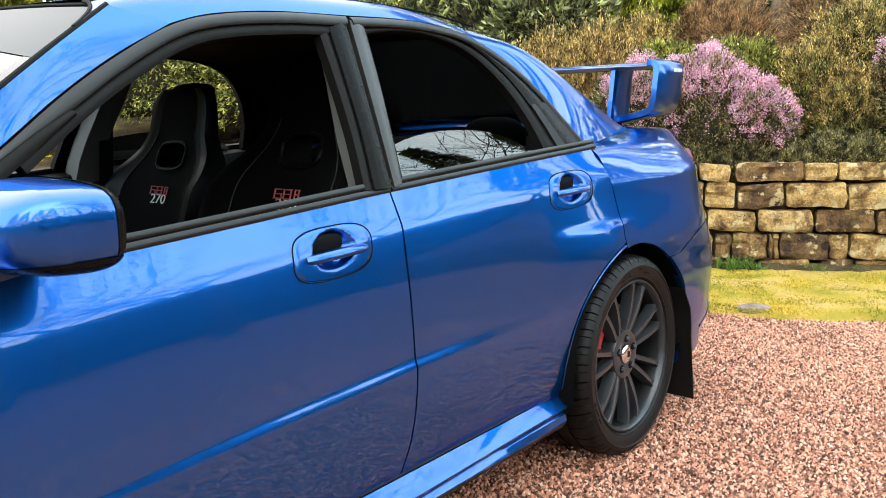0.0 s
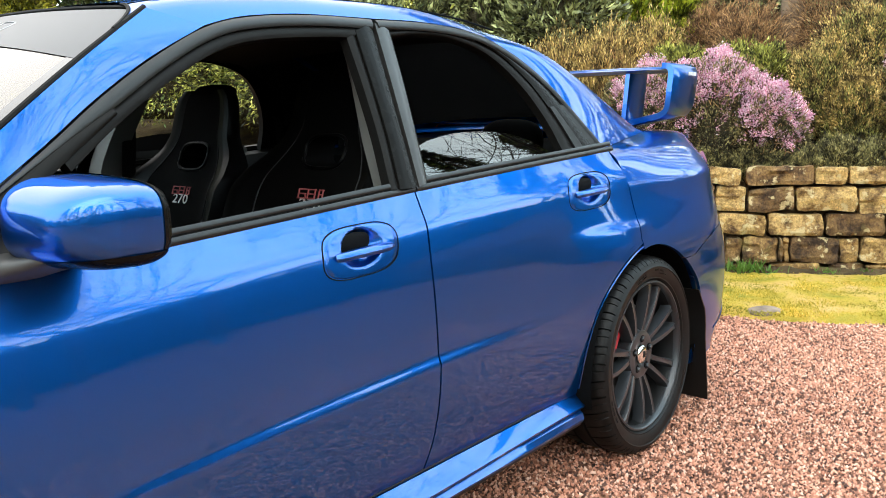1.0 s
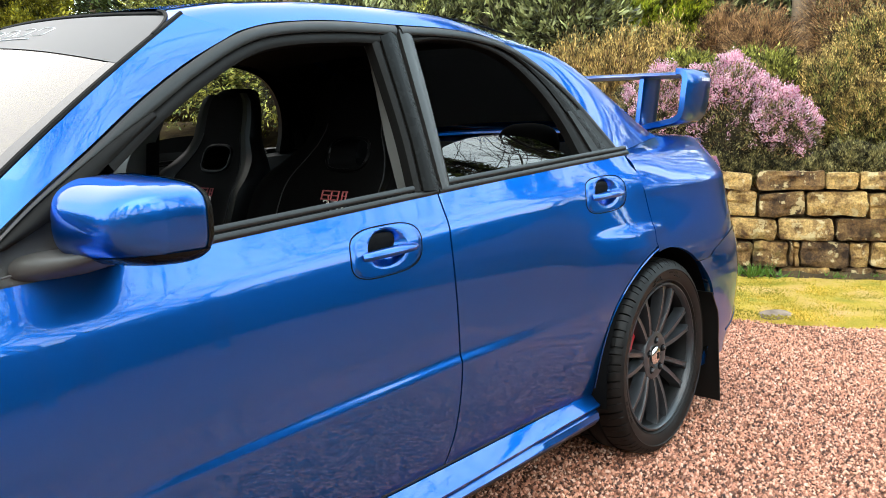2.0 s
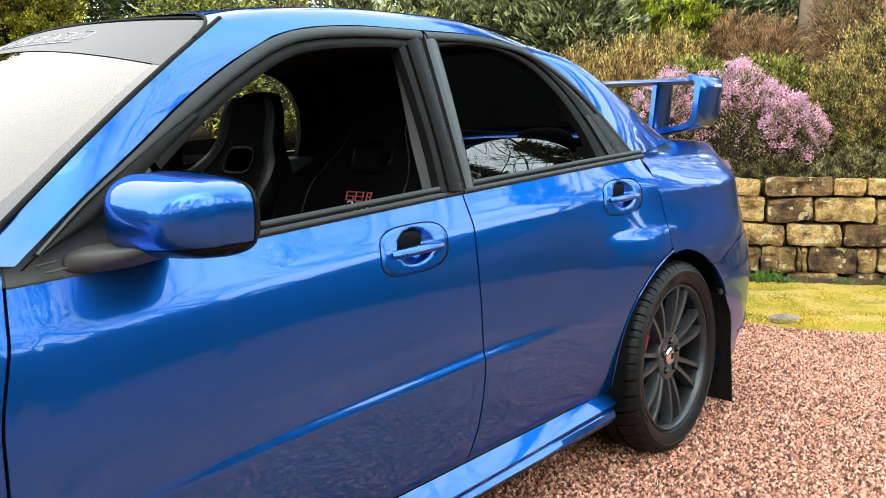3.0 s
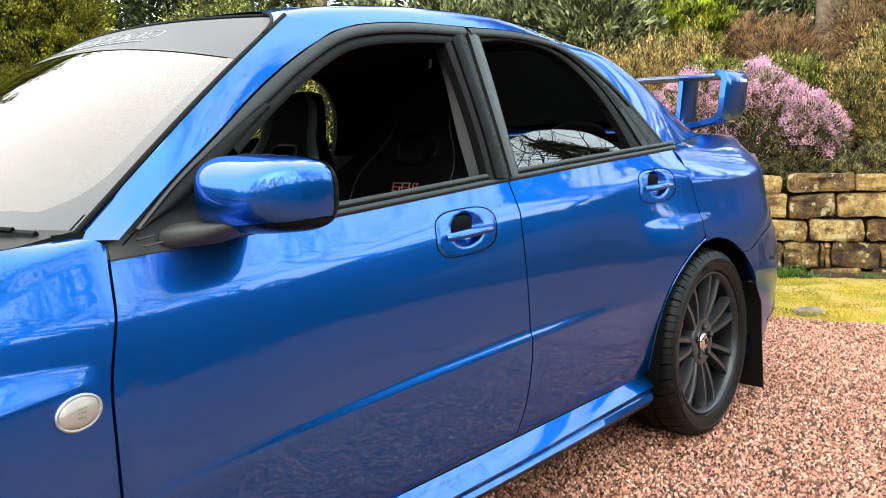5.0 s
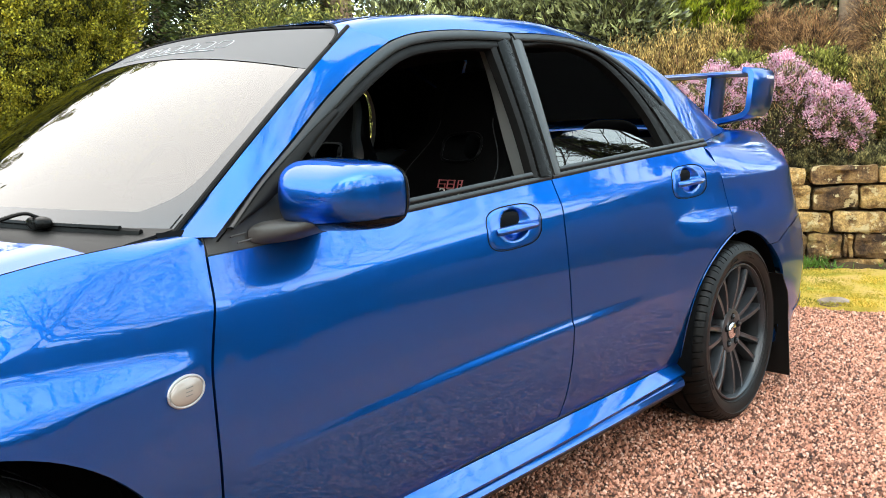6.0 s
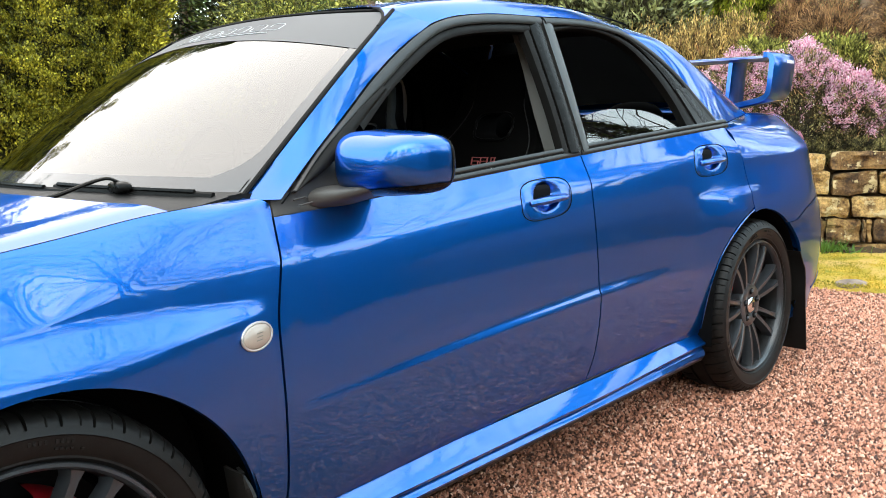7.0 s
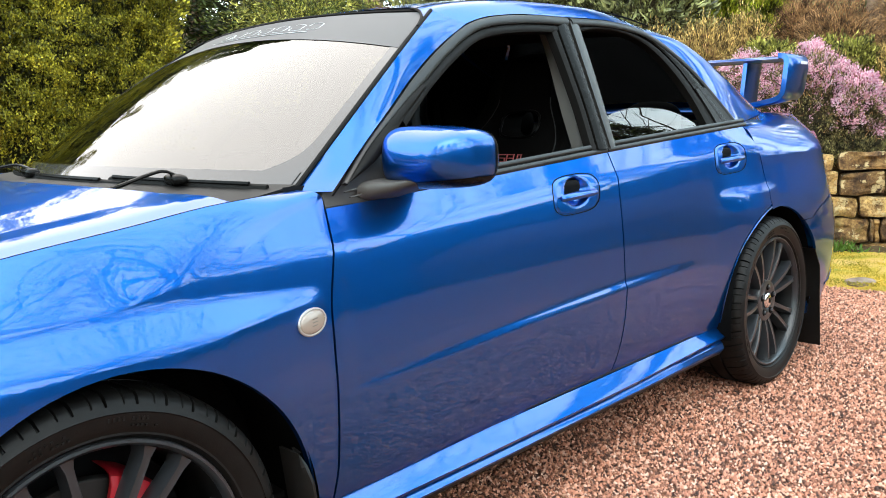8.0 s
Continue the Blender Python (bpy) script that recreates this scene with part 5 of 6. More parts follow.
def dome(n, c, half, inner=0.75, low=-0.15, lumps=0.18, freq=3.0):
    """Points and outward directions spread through the outer part of a lumpy dome."""
    d = rng.normal(size=(int(n * 2.6), 3))
    d /= np.linalg.norm(d, axis=1, keepdims=True)
    d = d[d[:, 2] > low][:n]
    r = inner + (1 - inner) * rng.random(len(d)) ** 0.6
    seed = rng.random(3) * 50
    lump = np.array([noise.noise(Vector(v) * freq + Vector(seed)) + 0.5 * noise.noise(Vector(v) * freq * 2.7 + Vector(seed)) for v in d])
    r = r * (1 + lumps * lump)
    return np.asarray(c) + d * r[:, None] * np.asarray(half), d

# ---- gravel chips, turf and wall ----


def place(s, b, z=0.0):
    """A point s metres along the wall and b metres behind its face."""
    p = WALL_A + WALL_D * s - WALL_N * b
    return Vector((p.x, p.y, z))


def chips(name, n, x0, x1, y0, y1, label, big=1.0):
    cx, cy = rng.uniform(x0, x1, n), rng.uniform(y0, y1, n)
    f = (cx - WALL_A.x) * WALL_N.x + (cy - WALL_A.y) * WALL_N.y
    seen = (cy < -0.55) | (cx > 0.35)
    thin = seen & (rng.random(n) < np.clip((f - 0.92) / 0.34, 0.0, 1.0))
    cx, cy = cx[thin & (f > 0.75)], cy[thin & (f > 0.75)]
    n = len(cx)
    r = 0.0033 + 0.0044 * rng.random(n) ** 1.6
    r *= big
    octa = np.array([(1, 0, -0.4), (0, 1, -0.4), (-1, 0, -0.4), (0, -1, -0.4), (0, 0, 1)], float)
    v = octa[None] * (0.7 + 0.6 * rng.random((n, 5, 1))) * r[:, None, None]
    a, t = rng.uniform(0, 6.28, n), rng.normal(0, 0.5, n)
    v[:, :, 2] *= 0.95
    y2 = v[:, :, 1] * np.cos(t)[:, None] - v[:, :, 2] * np.sin(t)[:, None]
    z2 = v[:, :, 1] * np.sin(t)[:, None] + v[:, :, 2] * np.cos(t)[:, None]
    x3 = v[:, :, 0] * np.cos(a)[:, None] - y2 * np.sin(a)[:, None]
    y3 = v[:, :, 0] * np.sin(a)[:, None] + y2 * np.cos(a)[:, None]
    f = (cx - WALL_A.x) * WALL_N.x + (cy - WALL_A.y) * WALL_N.y
    lift = 0.03 * np.clip((1.25 - f) / 0.4, 0, 1) + 0.004
    w = np.stack([x3 + cx[:, None], y3 + cy[:, None], z2 + (lift + r * rng.uniform(0.1, 0.9, n))[:, None]], 2)
    tri = np.array([(0, 1, 4), (1, 2, 4), (2, 3, 4), (3, 0, 4)])
    tris = (np.arange(n)[:, None, None] * 5 + tri[None]).reshape(-1, 3)
    me = bpy.data.meshes.new(name)
    me.vertices.add(n * 5)
    me.vertices.foreach_set("co", w.reshape(-1))
    me.loops.add(len(tris) * 3)
    me.loops.foreach_set("vertex_index", tris.reshape(-1).astype(np.int32))
    me.polygons.add(len(tris))
    me.polygons.foreach_set("loop_start", np.arange(len(tris), dtype=np.int32) * 3)
    me.update(calc_edges=True)
    me.materials.append(stone_chip)
    return tagged(new(name, me), label, "gravel", kind="stuff")


chips("gravel", 165000, -1.55, 2.2, -2.2, 0.0, "loose pink and grey granite chips on the drive")
chips("gravel", 42000, -2.7, 1.6, -3.1, -2.2, "loose pink granite chips on the open drive", 1.0)
chips("gravel", 14000, -2.7, 2.6, -4.8, -3.1, "scattered pink granite chips on the far side of the drive", 1.05)
chips("gravel", 16000, -2.7, -1.55, -2.2, -0.86, "loose pink granite chips beside the car", 0.9)

# retaining wall: each stone on its own
wall = thing("retaining_wall", "low dry-stone retaining wall of weathered sandstone blocks", "wall", place(0, 0), kind="structure")
bm = bmesh.new()
bmesh.ops.create_cube(bm, size=1.0)
m = Matrix.Translation(place(-1.0, 0.23, 0.32)) @ Matrix.Rotation(math.atan2(WALL_D.y, WALL_D.x), 4, "Z") @ Matrix.Diagonal((8.4, 0.24, 0.64, 1))
bmesh.ops.transform(bm, matrix=m, verts=bm.verts)
part("wall_core", bm, soil, wall)
COURSES = [(0.020, 0.090, [(0.07, 0.28), (0.30, 0.60), (0.67, 0.86), (0.87, 1.10)]),
           (0.094, 0.255, [(0.02, 0.12), (0.125, 0.34), (0.345, 0.370), (0.375, 0.410), (0.418, 0.71), (0.715, 0.83), (0.84, 1.15)]),
           (0.265, 0.410, [(-0.03, 0.265), (0.277, 0.61), (0.63, 0.97), (0.985, 1.30)]),
           (0.420, 0.585, [(-0.05, 0.135), (0.150, 0.43), (0.440, 0.80), (0.815, 1.15)]),
           (0.597, 0.715, [(-0.09, 0.10), (0.135, 0.54), (0.548, 0.74), (0.75, 1.05)])]


def stone(s0, s1, z0, z1, k, fine):
    """A roughly squared block: chipped outline, cleft face, edges broken back."""
    L, H = s1 - s0 - 0.006, z1 - z0 - 0.007
    nx, nz = (max(5, int(L / 0.024)), max(5, int(H / 0.020))) if fine else (5, 4)
    rr = random.Random(k)
    lean, tip = rr.uniform(-0.05, 0.05), rr.uniform(-0.012, 0.012)
    slope = (rr.uniform(-0.03, 0.03), rr.uniform(-0.05, 0.05))
    proud = rr.uniform(-0.012, 0.016)
    grain = rr.uniform(-0.5, 0.5)
    seed = Vector((k * 3.1, k * 1.7, k * 0.9))
    rows = []
    for j in range(nz + 3):
        row = []
        for i in range(nx + 3):
            u = 2 * min(max((i - 1) / nx, 0), 1) - 1
            v = 2 * min(max((j - 1) / nz, 0), 1) - 1
            border = i in (0, nx + 2) or j in (0, nz + 2)
            # corners drawn in a little, sides uneven
            round_off = 1 - 0.05 * (abs(u) * abs(v)) ** 8
            e = max(abs(u), abs(v))
            q = Vector((u * L * 0.5, v * H * 0.5, 0))
            ragged = e ** 3
            du = q.x * round_off + ragged * 0.010 * noise.noise(q * 17 + seed) + lean * q.y
            dv = q.y * round_off + ragged * 0.009 * noise.noise(q * 17 + seed.yzx) + tip * u
            layer = Vector((q.x * 5 + q.y * grain * 5, q.y * 16, 0)) + seed
            depth = proud + 0.020 * noise.fractal(layer, 0.6, 2.2, 5) + 0.008 * noise.noise(q * 11 + seed) + slope[0] * u * L + slope[1] * v * H
            depth += 0.004 * (1 - e ** 6) - 0.005 * (e > 0.999)
            if border:
                depth = -0.15
            row.append(place((s0 + s1) / 2 + du, -depth, (z0 + z1) / 2 + dv))
        rows.append(row)
    return sheet(rows)


kk = 0
for c, (z0, z1, spans) in enumerate(COURSES):
    spans = list(spans)
    rr = random.Random(40 + c)
    s = spans[0][0] - 0.012
    while s > -5.0:
        L = rr.uniform(0.18, 0.40)
        spans.insert(0, (s - L, s))
        s -= L + 0.012
    s = spans[-1][1] + 0.012
    while s < 3.0:
        L = rr.uniform(0.18, 0.40)
        spans.append((s, s + L))
        s += L + 0.012
    for s0, s1 in spans:
        kk += 1
        part("stone", stone(s0, s1, z0 + rr.uniform(-0.006, 0.006), z1 + rr.uniform(-0.006, 0.006), kk, -0.3 < s0 < 1.4), sandstone, wall, angle=24)

# turf blades, bulbs and a boulder
n = 60000
s = rng.uniform(-1.2, 2.3, n)
f = 0.12 + 1.15 * rng.random(n) ** 0.8
keep = np.array([0.6 * noise.noise((a * 3, b * 3, 5)) for a, b in zip(s, f)]) + 0.75 - 0.75 * np.clip((f - 0.95) / 0.4, 0, 1) > rng.random(n) * 0.8
s, f = s[keep], f[keep]
pos = np.stack([WALL_A.x + WALL_D.x * s + WALL_N.x * f, WALL_A.y + WALL_D.y * s + WALL_N.y * f, 0.038 + 0.0 * s], 1)
d = np.stack([rng.normal(0, 0.8, len(s)), rng.normal(0, 0.8, len(s)), np.ones(len(s))], 1)
tagged(leaves("turf_blades", pos, d, rng.uniform(0.008, 0.020, len(s)), 0.005, blade_leaf), "short mossy grass blades, yellow in places", "grass", kind="stuff")


def bulb_clump(s, f, n, spread, L, label="clump of green bulb leaves at the foot of the wall"):
    c = place(s, -f, 0.02)
    th = thing("bulb_clump", label, "plant", c, "bulbs by the wall")
    pos = np.array([c]) + rng.normal(0, 1, (n, 3)) * np.array([spread * 0.5, spread, 0.0])
    d = np.stack([rng.normal(0, 0.6, n), rng.normal(0, 0.6, n), np.ones(n)], 1)
    leaves("leaf_tuft", pos, d, rng.uniform(0.6, 1.1, n) * L, 0.012, bulb_leaf, th)["kind"] = "stuff"


bulb_clump(0.055, 0.09, 46, 0.045, 0.12)
bulb_clump(0.16, 0.08, 70, 0.055, 0.13)
bulb_clump(0.25, 0.09, 40, 0.045, 0.09)
bulb_clump(0.62, 0.07, 24, 0.035, 0.07)
bulb_clump(0.86, 0.06, 20, 0.04, 0.06)
bulb_clump(1.15, 0.07, 30, 0.05, 0.08)
bm = blob((0, 0, 0), (0.092, 0.062, 0.033), (2.2, 2.2, 2.4), 24, 14)
for v in bm.verts:
    v.co *= 1 + 0.16 * noise.noise(v.co * 11)
    v.co = Matrix.Rotation(-0.9, 3, "Z") @ v.co
    v.co += Vector((1.915, -0.575, 0.028))
tagged(part("boulder", bm, rock_grey), "small pale boulder lying in the turf edge", "rock")


# ---- planting ----
CLUSTER = {"blossom": (0.011, 0.012), "golden_growth": (0.006, 0.075), "stem_mass": (0.005, 0.13), "pale_growth": (0.008, 0.03), "frond_mass": (0.012, -0.07), "spray_mass": (0.012, 0.03)}


CORE = {"straw_heath": 0.45, "dead_shrub": 0.40, "pink_heather": 0.82, "golden_heath": 0.78, "low_heath": 0.72, "feathery_conifer": 0.62, "rhododendron": 0.70}


def bush(name, label, category, c, half, kinds, low=-0.2, lumps=0.2, freq=3.0, group=""):
    """A dome-shaped plant: kinds are (part, count, length, width, material, inner radius, lift, mask)."""
    th = thing(name, label, category, c, group)
    for nm, n, L, W, mat, inner, lift, mask in kinds:
        pos, d = dome(n, c, half, inner, low, lumps, freq)
        if mask is not None:
            keep = np.array([mask(Vector(v)) for v in d])
            pos, d = pos[keep], d[keep]
        spread, up = CLUSTER.get(nm, (0.0, 0.0))
        if spread:
            # florets and tips sit together in small heads or along upright spikes
            heads = max(1, len(pos) // 9)
            pos, d = np.repeat(pos[:heads], 9, axis=0), np.repeat(d[:heads], 9, axis=0)
            along = np.tile(np.arange(9) / 8.0, heads)[:, None]
            axis = d * 0.35 + np.array([0, 0, 1.0]) + np.repeat(rng.normal(0, 0.22, (heads, 3)), 9, axis=0)
            pos = pos + rng.normal(0, spread, pos.shape) + axis * along * up
        k = len(pos)
        dd = d + rng.normal(0, 0.45, (k, 3)) + np.array([0, 0, lift])
        leaves(nm, pos, dd, rng.uniform(0.6, 1.2, k) * L, W, mat, th)
    bm = tube(curve([Vector(c) + Vector((0, 0, -half[2] * 0.35)), Vector(c) + Vector((0.03, 0.02, half[2] * 0.2)), Vector(c) + Vector((0.0, 0.05, half[2] * 0.6))], 6), lambda t: 0.03 * (1 - 0.7 * t), 6)
    part("stem", bm, bark, th)
    # added dark blob, so gaps in the leaves show coloured-in shade
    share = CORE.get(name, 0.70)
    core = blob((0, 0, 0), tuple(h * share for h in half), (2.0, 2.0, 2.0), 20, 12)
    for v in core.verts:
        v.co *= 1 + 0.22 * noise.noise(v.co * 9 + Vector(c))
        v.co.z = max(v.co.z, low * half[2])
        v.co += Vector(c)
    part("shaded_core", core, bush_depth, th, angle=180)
    return th


def pink_mask(v):
    return 1.05 * v.z - 0.30 * v.y + 0.75 * noise.noise(v * 2.4 + Vector((3, 1, 7))) + 0.8 * noise.noise(v * 7) > 0.68


PINK = [("foliage", 14000, 0.026, 0.010, heath_leaf, 0.74, 0.5, None), ("twig_mass", 1600, 0.07, 0.005, rust_twig, 0.60, 0.3, None), ("blossom", 42000, 0.013, 0.012, pink_flower, 0.90, 0.2, pink_mask)]
bush("pink_heather", "large mounded heather bush in pink flower above the wall", "shrub", place(-0.42, 0.62, 0.86), (0.42, 0.42, 0.54), PINK, group="pink heathers")
bush("pink_heather", "large mounded heather bush in pink flower above the wall", "shrub", place(-0.02, 0.55, 0.86), (0.42, 0.42, 0.58), PINK, group="pink heathers")
bush("pink_heather", "large mounded heather bush in pink flower above the wall", "shrub", place(0.27, 0.45, 0.80), (0.32, 0.32, 0.44), PINK, group="pink heathers")
bush("pink_heather", "large mounded heather bush in pink flower above the wall", "shrub", place(1.36, 0.62, 0.95), (0.36, 0.36, 0.62), PINK, group="pink heathers")
GREY = [("foliage", 4500, 0.034, 0.010, heath_leaf, 0.55, 0.7, None), ("pale_growth", 5000, 0.028, 0.009, heath_leaf, 0.8, 0.7, None)]
for s0, b0, hh, w in ((0.74, 0.20, 0.22, 0.20), (0.95, 0.22, 0.20, 0.22), (0.52, 0.16, 0.14, 0.16), (0.10, 0.16, 0.13, 0.16), (-0.12, 0.18, 0.16, 0.18), (0.32, 0.14, 0.13, 0.14), (1.25, 0.2, 0.2, 0.22), (-0.5, 0.2, 0.2, 0.25), (-1.0, 0.2, 0.22, 0.25)):
    bush("low_heath", "low grey-green heath sprawling over the wall top", "shrub", place(s0, b0 + 0.06, 0.64), (w, w, hh), GREY, group="low heaths", freq=4.0)
GOLD = [("foliage", 12000, 0.045, 0.009, olive_heath, 0.60, 0.9, None), ("golden_growth", 11000, 0.026, 0.009, gold_heath, 0.84, 0.8, lambda v: v.z + 0.5 * noise.noise(v * 3) > 0.0)]
for s0, b0, z0, w, hh in ((0.80, 0.95, 0.95, 0.34, 0.52), (1.10, 1.15, 1.10, 0.40, 0.68), (0.98, 0.70, 0.85, 0.28, 0.40), (1.55, 1.3, 1.1, 0.4, 0.7), (0.60, 1.25, 1.0, 0.28, 0.40)):
    bush("golden_heath", "upright straw-gold and olive tree heath", "shrub", place(s0, b0, z0), (w, w, hh), GOLD, group="golden heaths", freq=3.5)
STRAW = [("stem_mass", 17000, 0.036, 0.010, gold_heath, 0.5, 1.4, None), ("brown_growth", 6000, 0.075, 0.006, rust_twig, 0.4, 1.6, None)]
for s0, b0, z0, w, hh in ((-0.75, 1.25, 1.02, 0.36, 0.62), (-0.42, 1.45, 1.05, 0.28, 0.66), (-1.15, 1.4, 1.0, 0.34, 0.6)):
    bush("straw_heath", "feathery straw-coloured heath with upright stems", "shrub", place(s0, b0, z0), (w, w, hh), STRAW, group="straw heaths", freq=5.0)
JUN = [("spray_mass", 9000, 0.040, 0.012, juniper_leaf, 0.5, 0.5, None)]
for s0, b0, z0, w, hh in ((-0.22, 1.20, 1.34, 0.26, 0.20), (0.40, 1.10, 1.14, 0.22, 0.38), (0.20, 1.5, 1.3, 0.20, 0.26)):
    bush("juniper", "spreading bright green juniper sprays", "shrub", place(s0, b0, z0), (w, w, hh), JUN, group="junipers", freq=4.0, lumps=0.35)
RUST = [("twig_mass", 11000, 0.075, 0.0045, rust_twig, 0.3, 0.4, None)]
for s0, b0, z0, w, hh in ((0.42, 2.0, 1.45, 0.36, 0.50), (1.25, 2.7, 1.6, 0.45, 0.8), (0.15, 2.4, 1.6, 0.30, 0.45), (-0.1, 0.75, 0.8, 0.3, 0.4)):
    bush("dead_shrub", "tangle of russet leafless twigs", "shrub", place(s0, b0, z0), (w, w, hh), RUST, group="russet shrubs", lumps=0.3)
RHODO = [("leafage", 6000, 0.105, 0.034, rhodo_leaf, 0.5, 0.2, None)]
for s0, b0, z0, w, hh in ((-1.25, 2.4, 1.75, 0.62, 0.75), (-1.9, 2.7, 1.7, 0.7, 0.9), (-2.7, 2.6, 1.6, 0.7, 0.9), (0.05, 3.6, 1.9, 0.6, 0.8), (0.75, 3.9, 1.9, 0.6, 0.9), (-3.4, 2.2, 1.5, 0.6, 0.8), (1.9, 3.0, 1.7, 0.7, 0.9)):
    bush("rhododendron", "dense rhododendron with long dull green leaves", "shrub", place(s0, b0, z0), (w, w, hh), RHODO, group="rhododendrons", lumps=0.3)
LIME = [("leafage", 9000, 0.065, 0.030, lime_leaf, 0.45, 0.6, None)]
for s0, b0, z0, w, hh in ((-0.62, 2.6, 1.72, 0.36, 0.50), (-0.22, 2.7, 1.78, 0.34, 0.46)):
    bush("lime_shrub", "bright lime-green leafy shrub", "shrub", place(s0, b0, z0), (w, w, hh), LIME, group="lime shrubs", lumps=0.35, freq=4.0)
# shaded_growth: dark leaves inside, shade among the fronds put in as colour
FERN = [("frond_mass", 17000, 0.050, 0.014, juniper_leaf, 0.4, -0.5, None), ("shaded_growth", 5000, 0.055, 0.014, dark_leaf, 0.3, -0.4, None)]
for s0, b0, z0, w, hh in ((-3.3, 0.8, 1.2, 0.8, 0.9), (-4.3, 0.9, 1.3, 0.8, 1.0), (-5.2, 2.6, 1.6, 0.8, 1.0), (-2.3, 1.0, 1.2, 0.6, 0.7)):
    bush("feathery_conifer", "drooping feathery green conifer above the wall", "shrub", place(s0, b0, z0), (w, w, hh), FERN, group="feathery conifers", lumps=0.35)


def trunk_tree(c, h, r, label):
    th = thing("tree", label, "tree", c)
    pts = curve([Vector(c), Vector(c) + Vector((0.05, 0.02, h * 0.35)), Vector(c) + Vector((-0.04, 0.08, h * 0.7)), Vector(c) + Vector((0.1, 0.0, h))], 14)
    part("trunk", tube(pts, lambda t: r * (1.15 - 0.55 * t), 14), bark, th)
    pos, d = dome(6000, Vector(c) + Vector((0, 0, h)), (1.6, 1.6, 1.3), 0.2, -0.6, 0.4)
    leaves("crown", pos, d + rng.normal(0, 0.6, d.shape), 0.16, 0.05, dark_leaf, th)


trunk_tree(place(0.93, 3.0, 1.3), 4.2, 0.10, "slim grey-brown tree trunk among the shrubs")


def conifer(c, h, r, n, seed, label="dark green conifer in the wood behind", leaf=1.0):
    th = thing("conifer", label, "tree", c, "dark conifers")
    z = rng.random(n) ** 0.8
    a = rng.uniform(0, 6.28, n)
    tier = 0.72 + 0.28 * np.abs(np.sin(z * 22 + 2 * np.sin(a * 3 + seed)))
    rad = r * (1.02 - z) * tier * np.sqrt(rng.uniform(0.25, 1, n)) * (1 + 0.22 * np.sin(a * 5 + seed + z * 9))
    pos = np.stack([c[0] + rad * np.cos(a), c[1] + rad * np.sin(a), c[2] + 0.1 + z * h - 0.12 * rad], 1)
    d = np.stack([np.cos(a), np.sin(a), -0.25 + rng.normal(0, 0.35, n)], 1)
    leaves("crown", pos, d, leaf * rng.uniform(0.08, 0.19, n) * (0.6 + 0.4 * r), leaf * 0.034 * (0.6 + 0.4 * r), dark_leaf, th)
    part("trunk", tube([Vector(c), Vector(c) + Vector((0, 0, h * 0.5)), Vector(c) + Vector((0, 0, h * 0.97))], lambda t: 0.14 * (1.05 - t), 8), bark, th)
    return th


for k, (s0, b0, h, r) in enumerate(((-8.2, 3.5, 4.6, 1.5), (-6.8, 5.2, 6.8, 1.6), (-5.2, 4.6, 4.4, 1.5), (-3.8, 5.6, 6.6, 1.6), (-2.6, 4.6, 3.6, 1.3), (-1.2, 5.6, 6.0, 1.5), (0.2, 6.0, 4.2, 1.5), (1.6, 5.4, 6.2, 1.5), (3.0, 5.6, 5.0, 1.6), (4.6, 4.8, 4.4, 1.5))):
    conifer(place(s0, b0, 0.6 + 0.3 * min(b0, 8)), h, r, 4500, k)

for k, (s0, b0, h, r) in enumerate(((-5.9, 3.2, 4.6, 1.5), (-4.6, 3.6, 5.2, 1.5), (-3.2, 3.8, 4.6, 1.5), (-2.0, 3.9, 4.2, 1.3), (-7.4, 6.5, 7.0, 1.8))):
    conifer(place(s0, b0, 0.6 + 0.3 * b0), h, r, 8500, k + 50, leaf=0.6)

for k, (x, y, h, r) in enumerate(((1.7, 6.9, 5.2, 1.3), (2.6, 7.8, 6.0, 1.5), (3.4, 6.6, 5.4, 1.2))):
    conifer((x, y, 0.9), h, r, 17000, k + 70, leaf=0.75)

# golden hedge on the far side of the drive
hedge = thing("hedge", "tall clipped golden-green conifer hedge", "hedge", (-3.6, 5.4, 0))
# dark boxes inside, coloured as the shade behind the tufts
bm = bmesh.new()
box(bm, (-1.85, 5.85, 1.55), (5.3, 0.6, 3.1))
# lower stretch out of view, added to set the horizon mirrored in the cap
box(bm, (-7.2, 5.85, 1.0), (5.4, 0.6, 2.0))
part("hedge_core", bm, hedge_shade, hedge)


def hedge_face(px, pz):
    """How far the lumpy face stands from the drive at px, pz."""
    bump = np.array([noise.noise((a * 1.7, 1.0, b * 1.4)) + 0.5 * noise.noise((a * 4.5, 2.0, b * 4.5)) for a, b in zip(px, pz)])
    return 5.20 - 0.20 * bump + 0.06 * pz + 0.55 * np.clip((px - 0.60) / 0.5, 0, 1) ** 2


def hedge_top(px):
    """Upright tips of uneven height along the top."""
    tip = np.abs(np.sin(px * 4.1 + 0.6 * np.sin(px * 1.7))) ** 3 * (0.55 + 0.45 * np.sin(px * 6.7 + 1.0))
    return 3.12 + 0.16 * np.sin(px * 1.3) + 0.62 * tip + 0.14 * np.abs(np.sin(px * 17.0)) ** 2


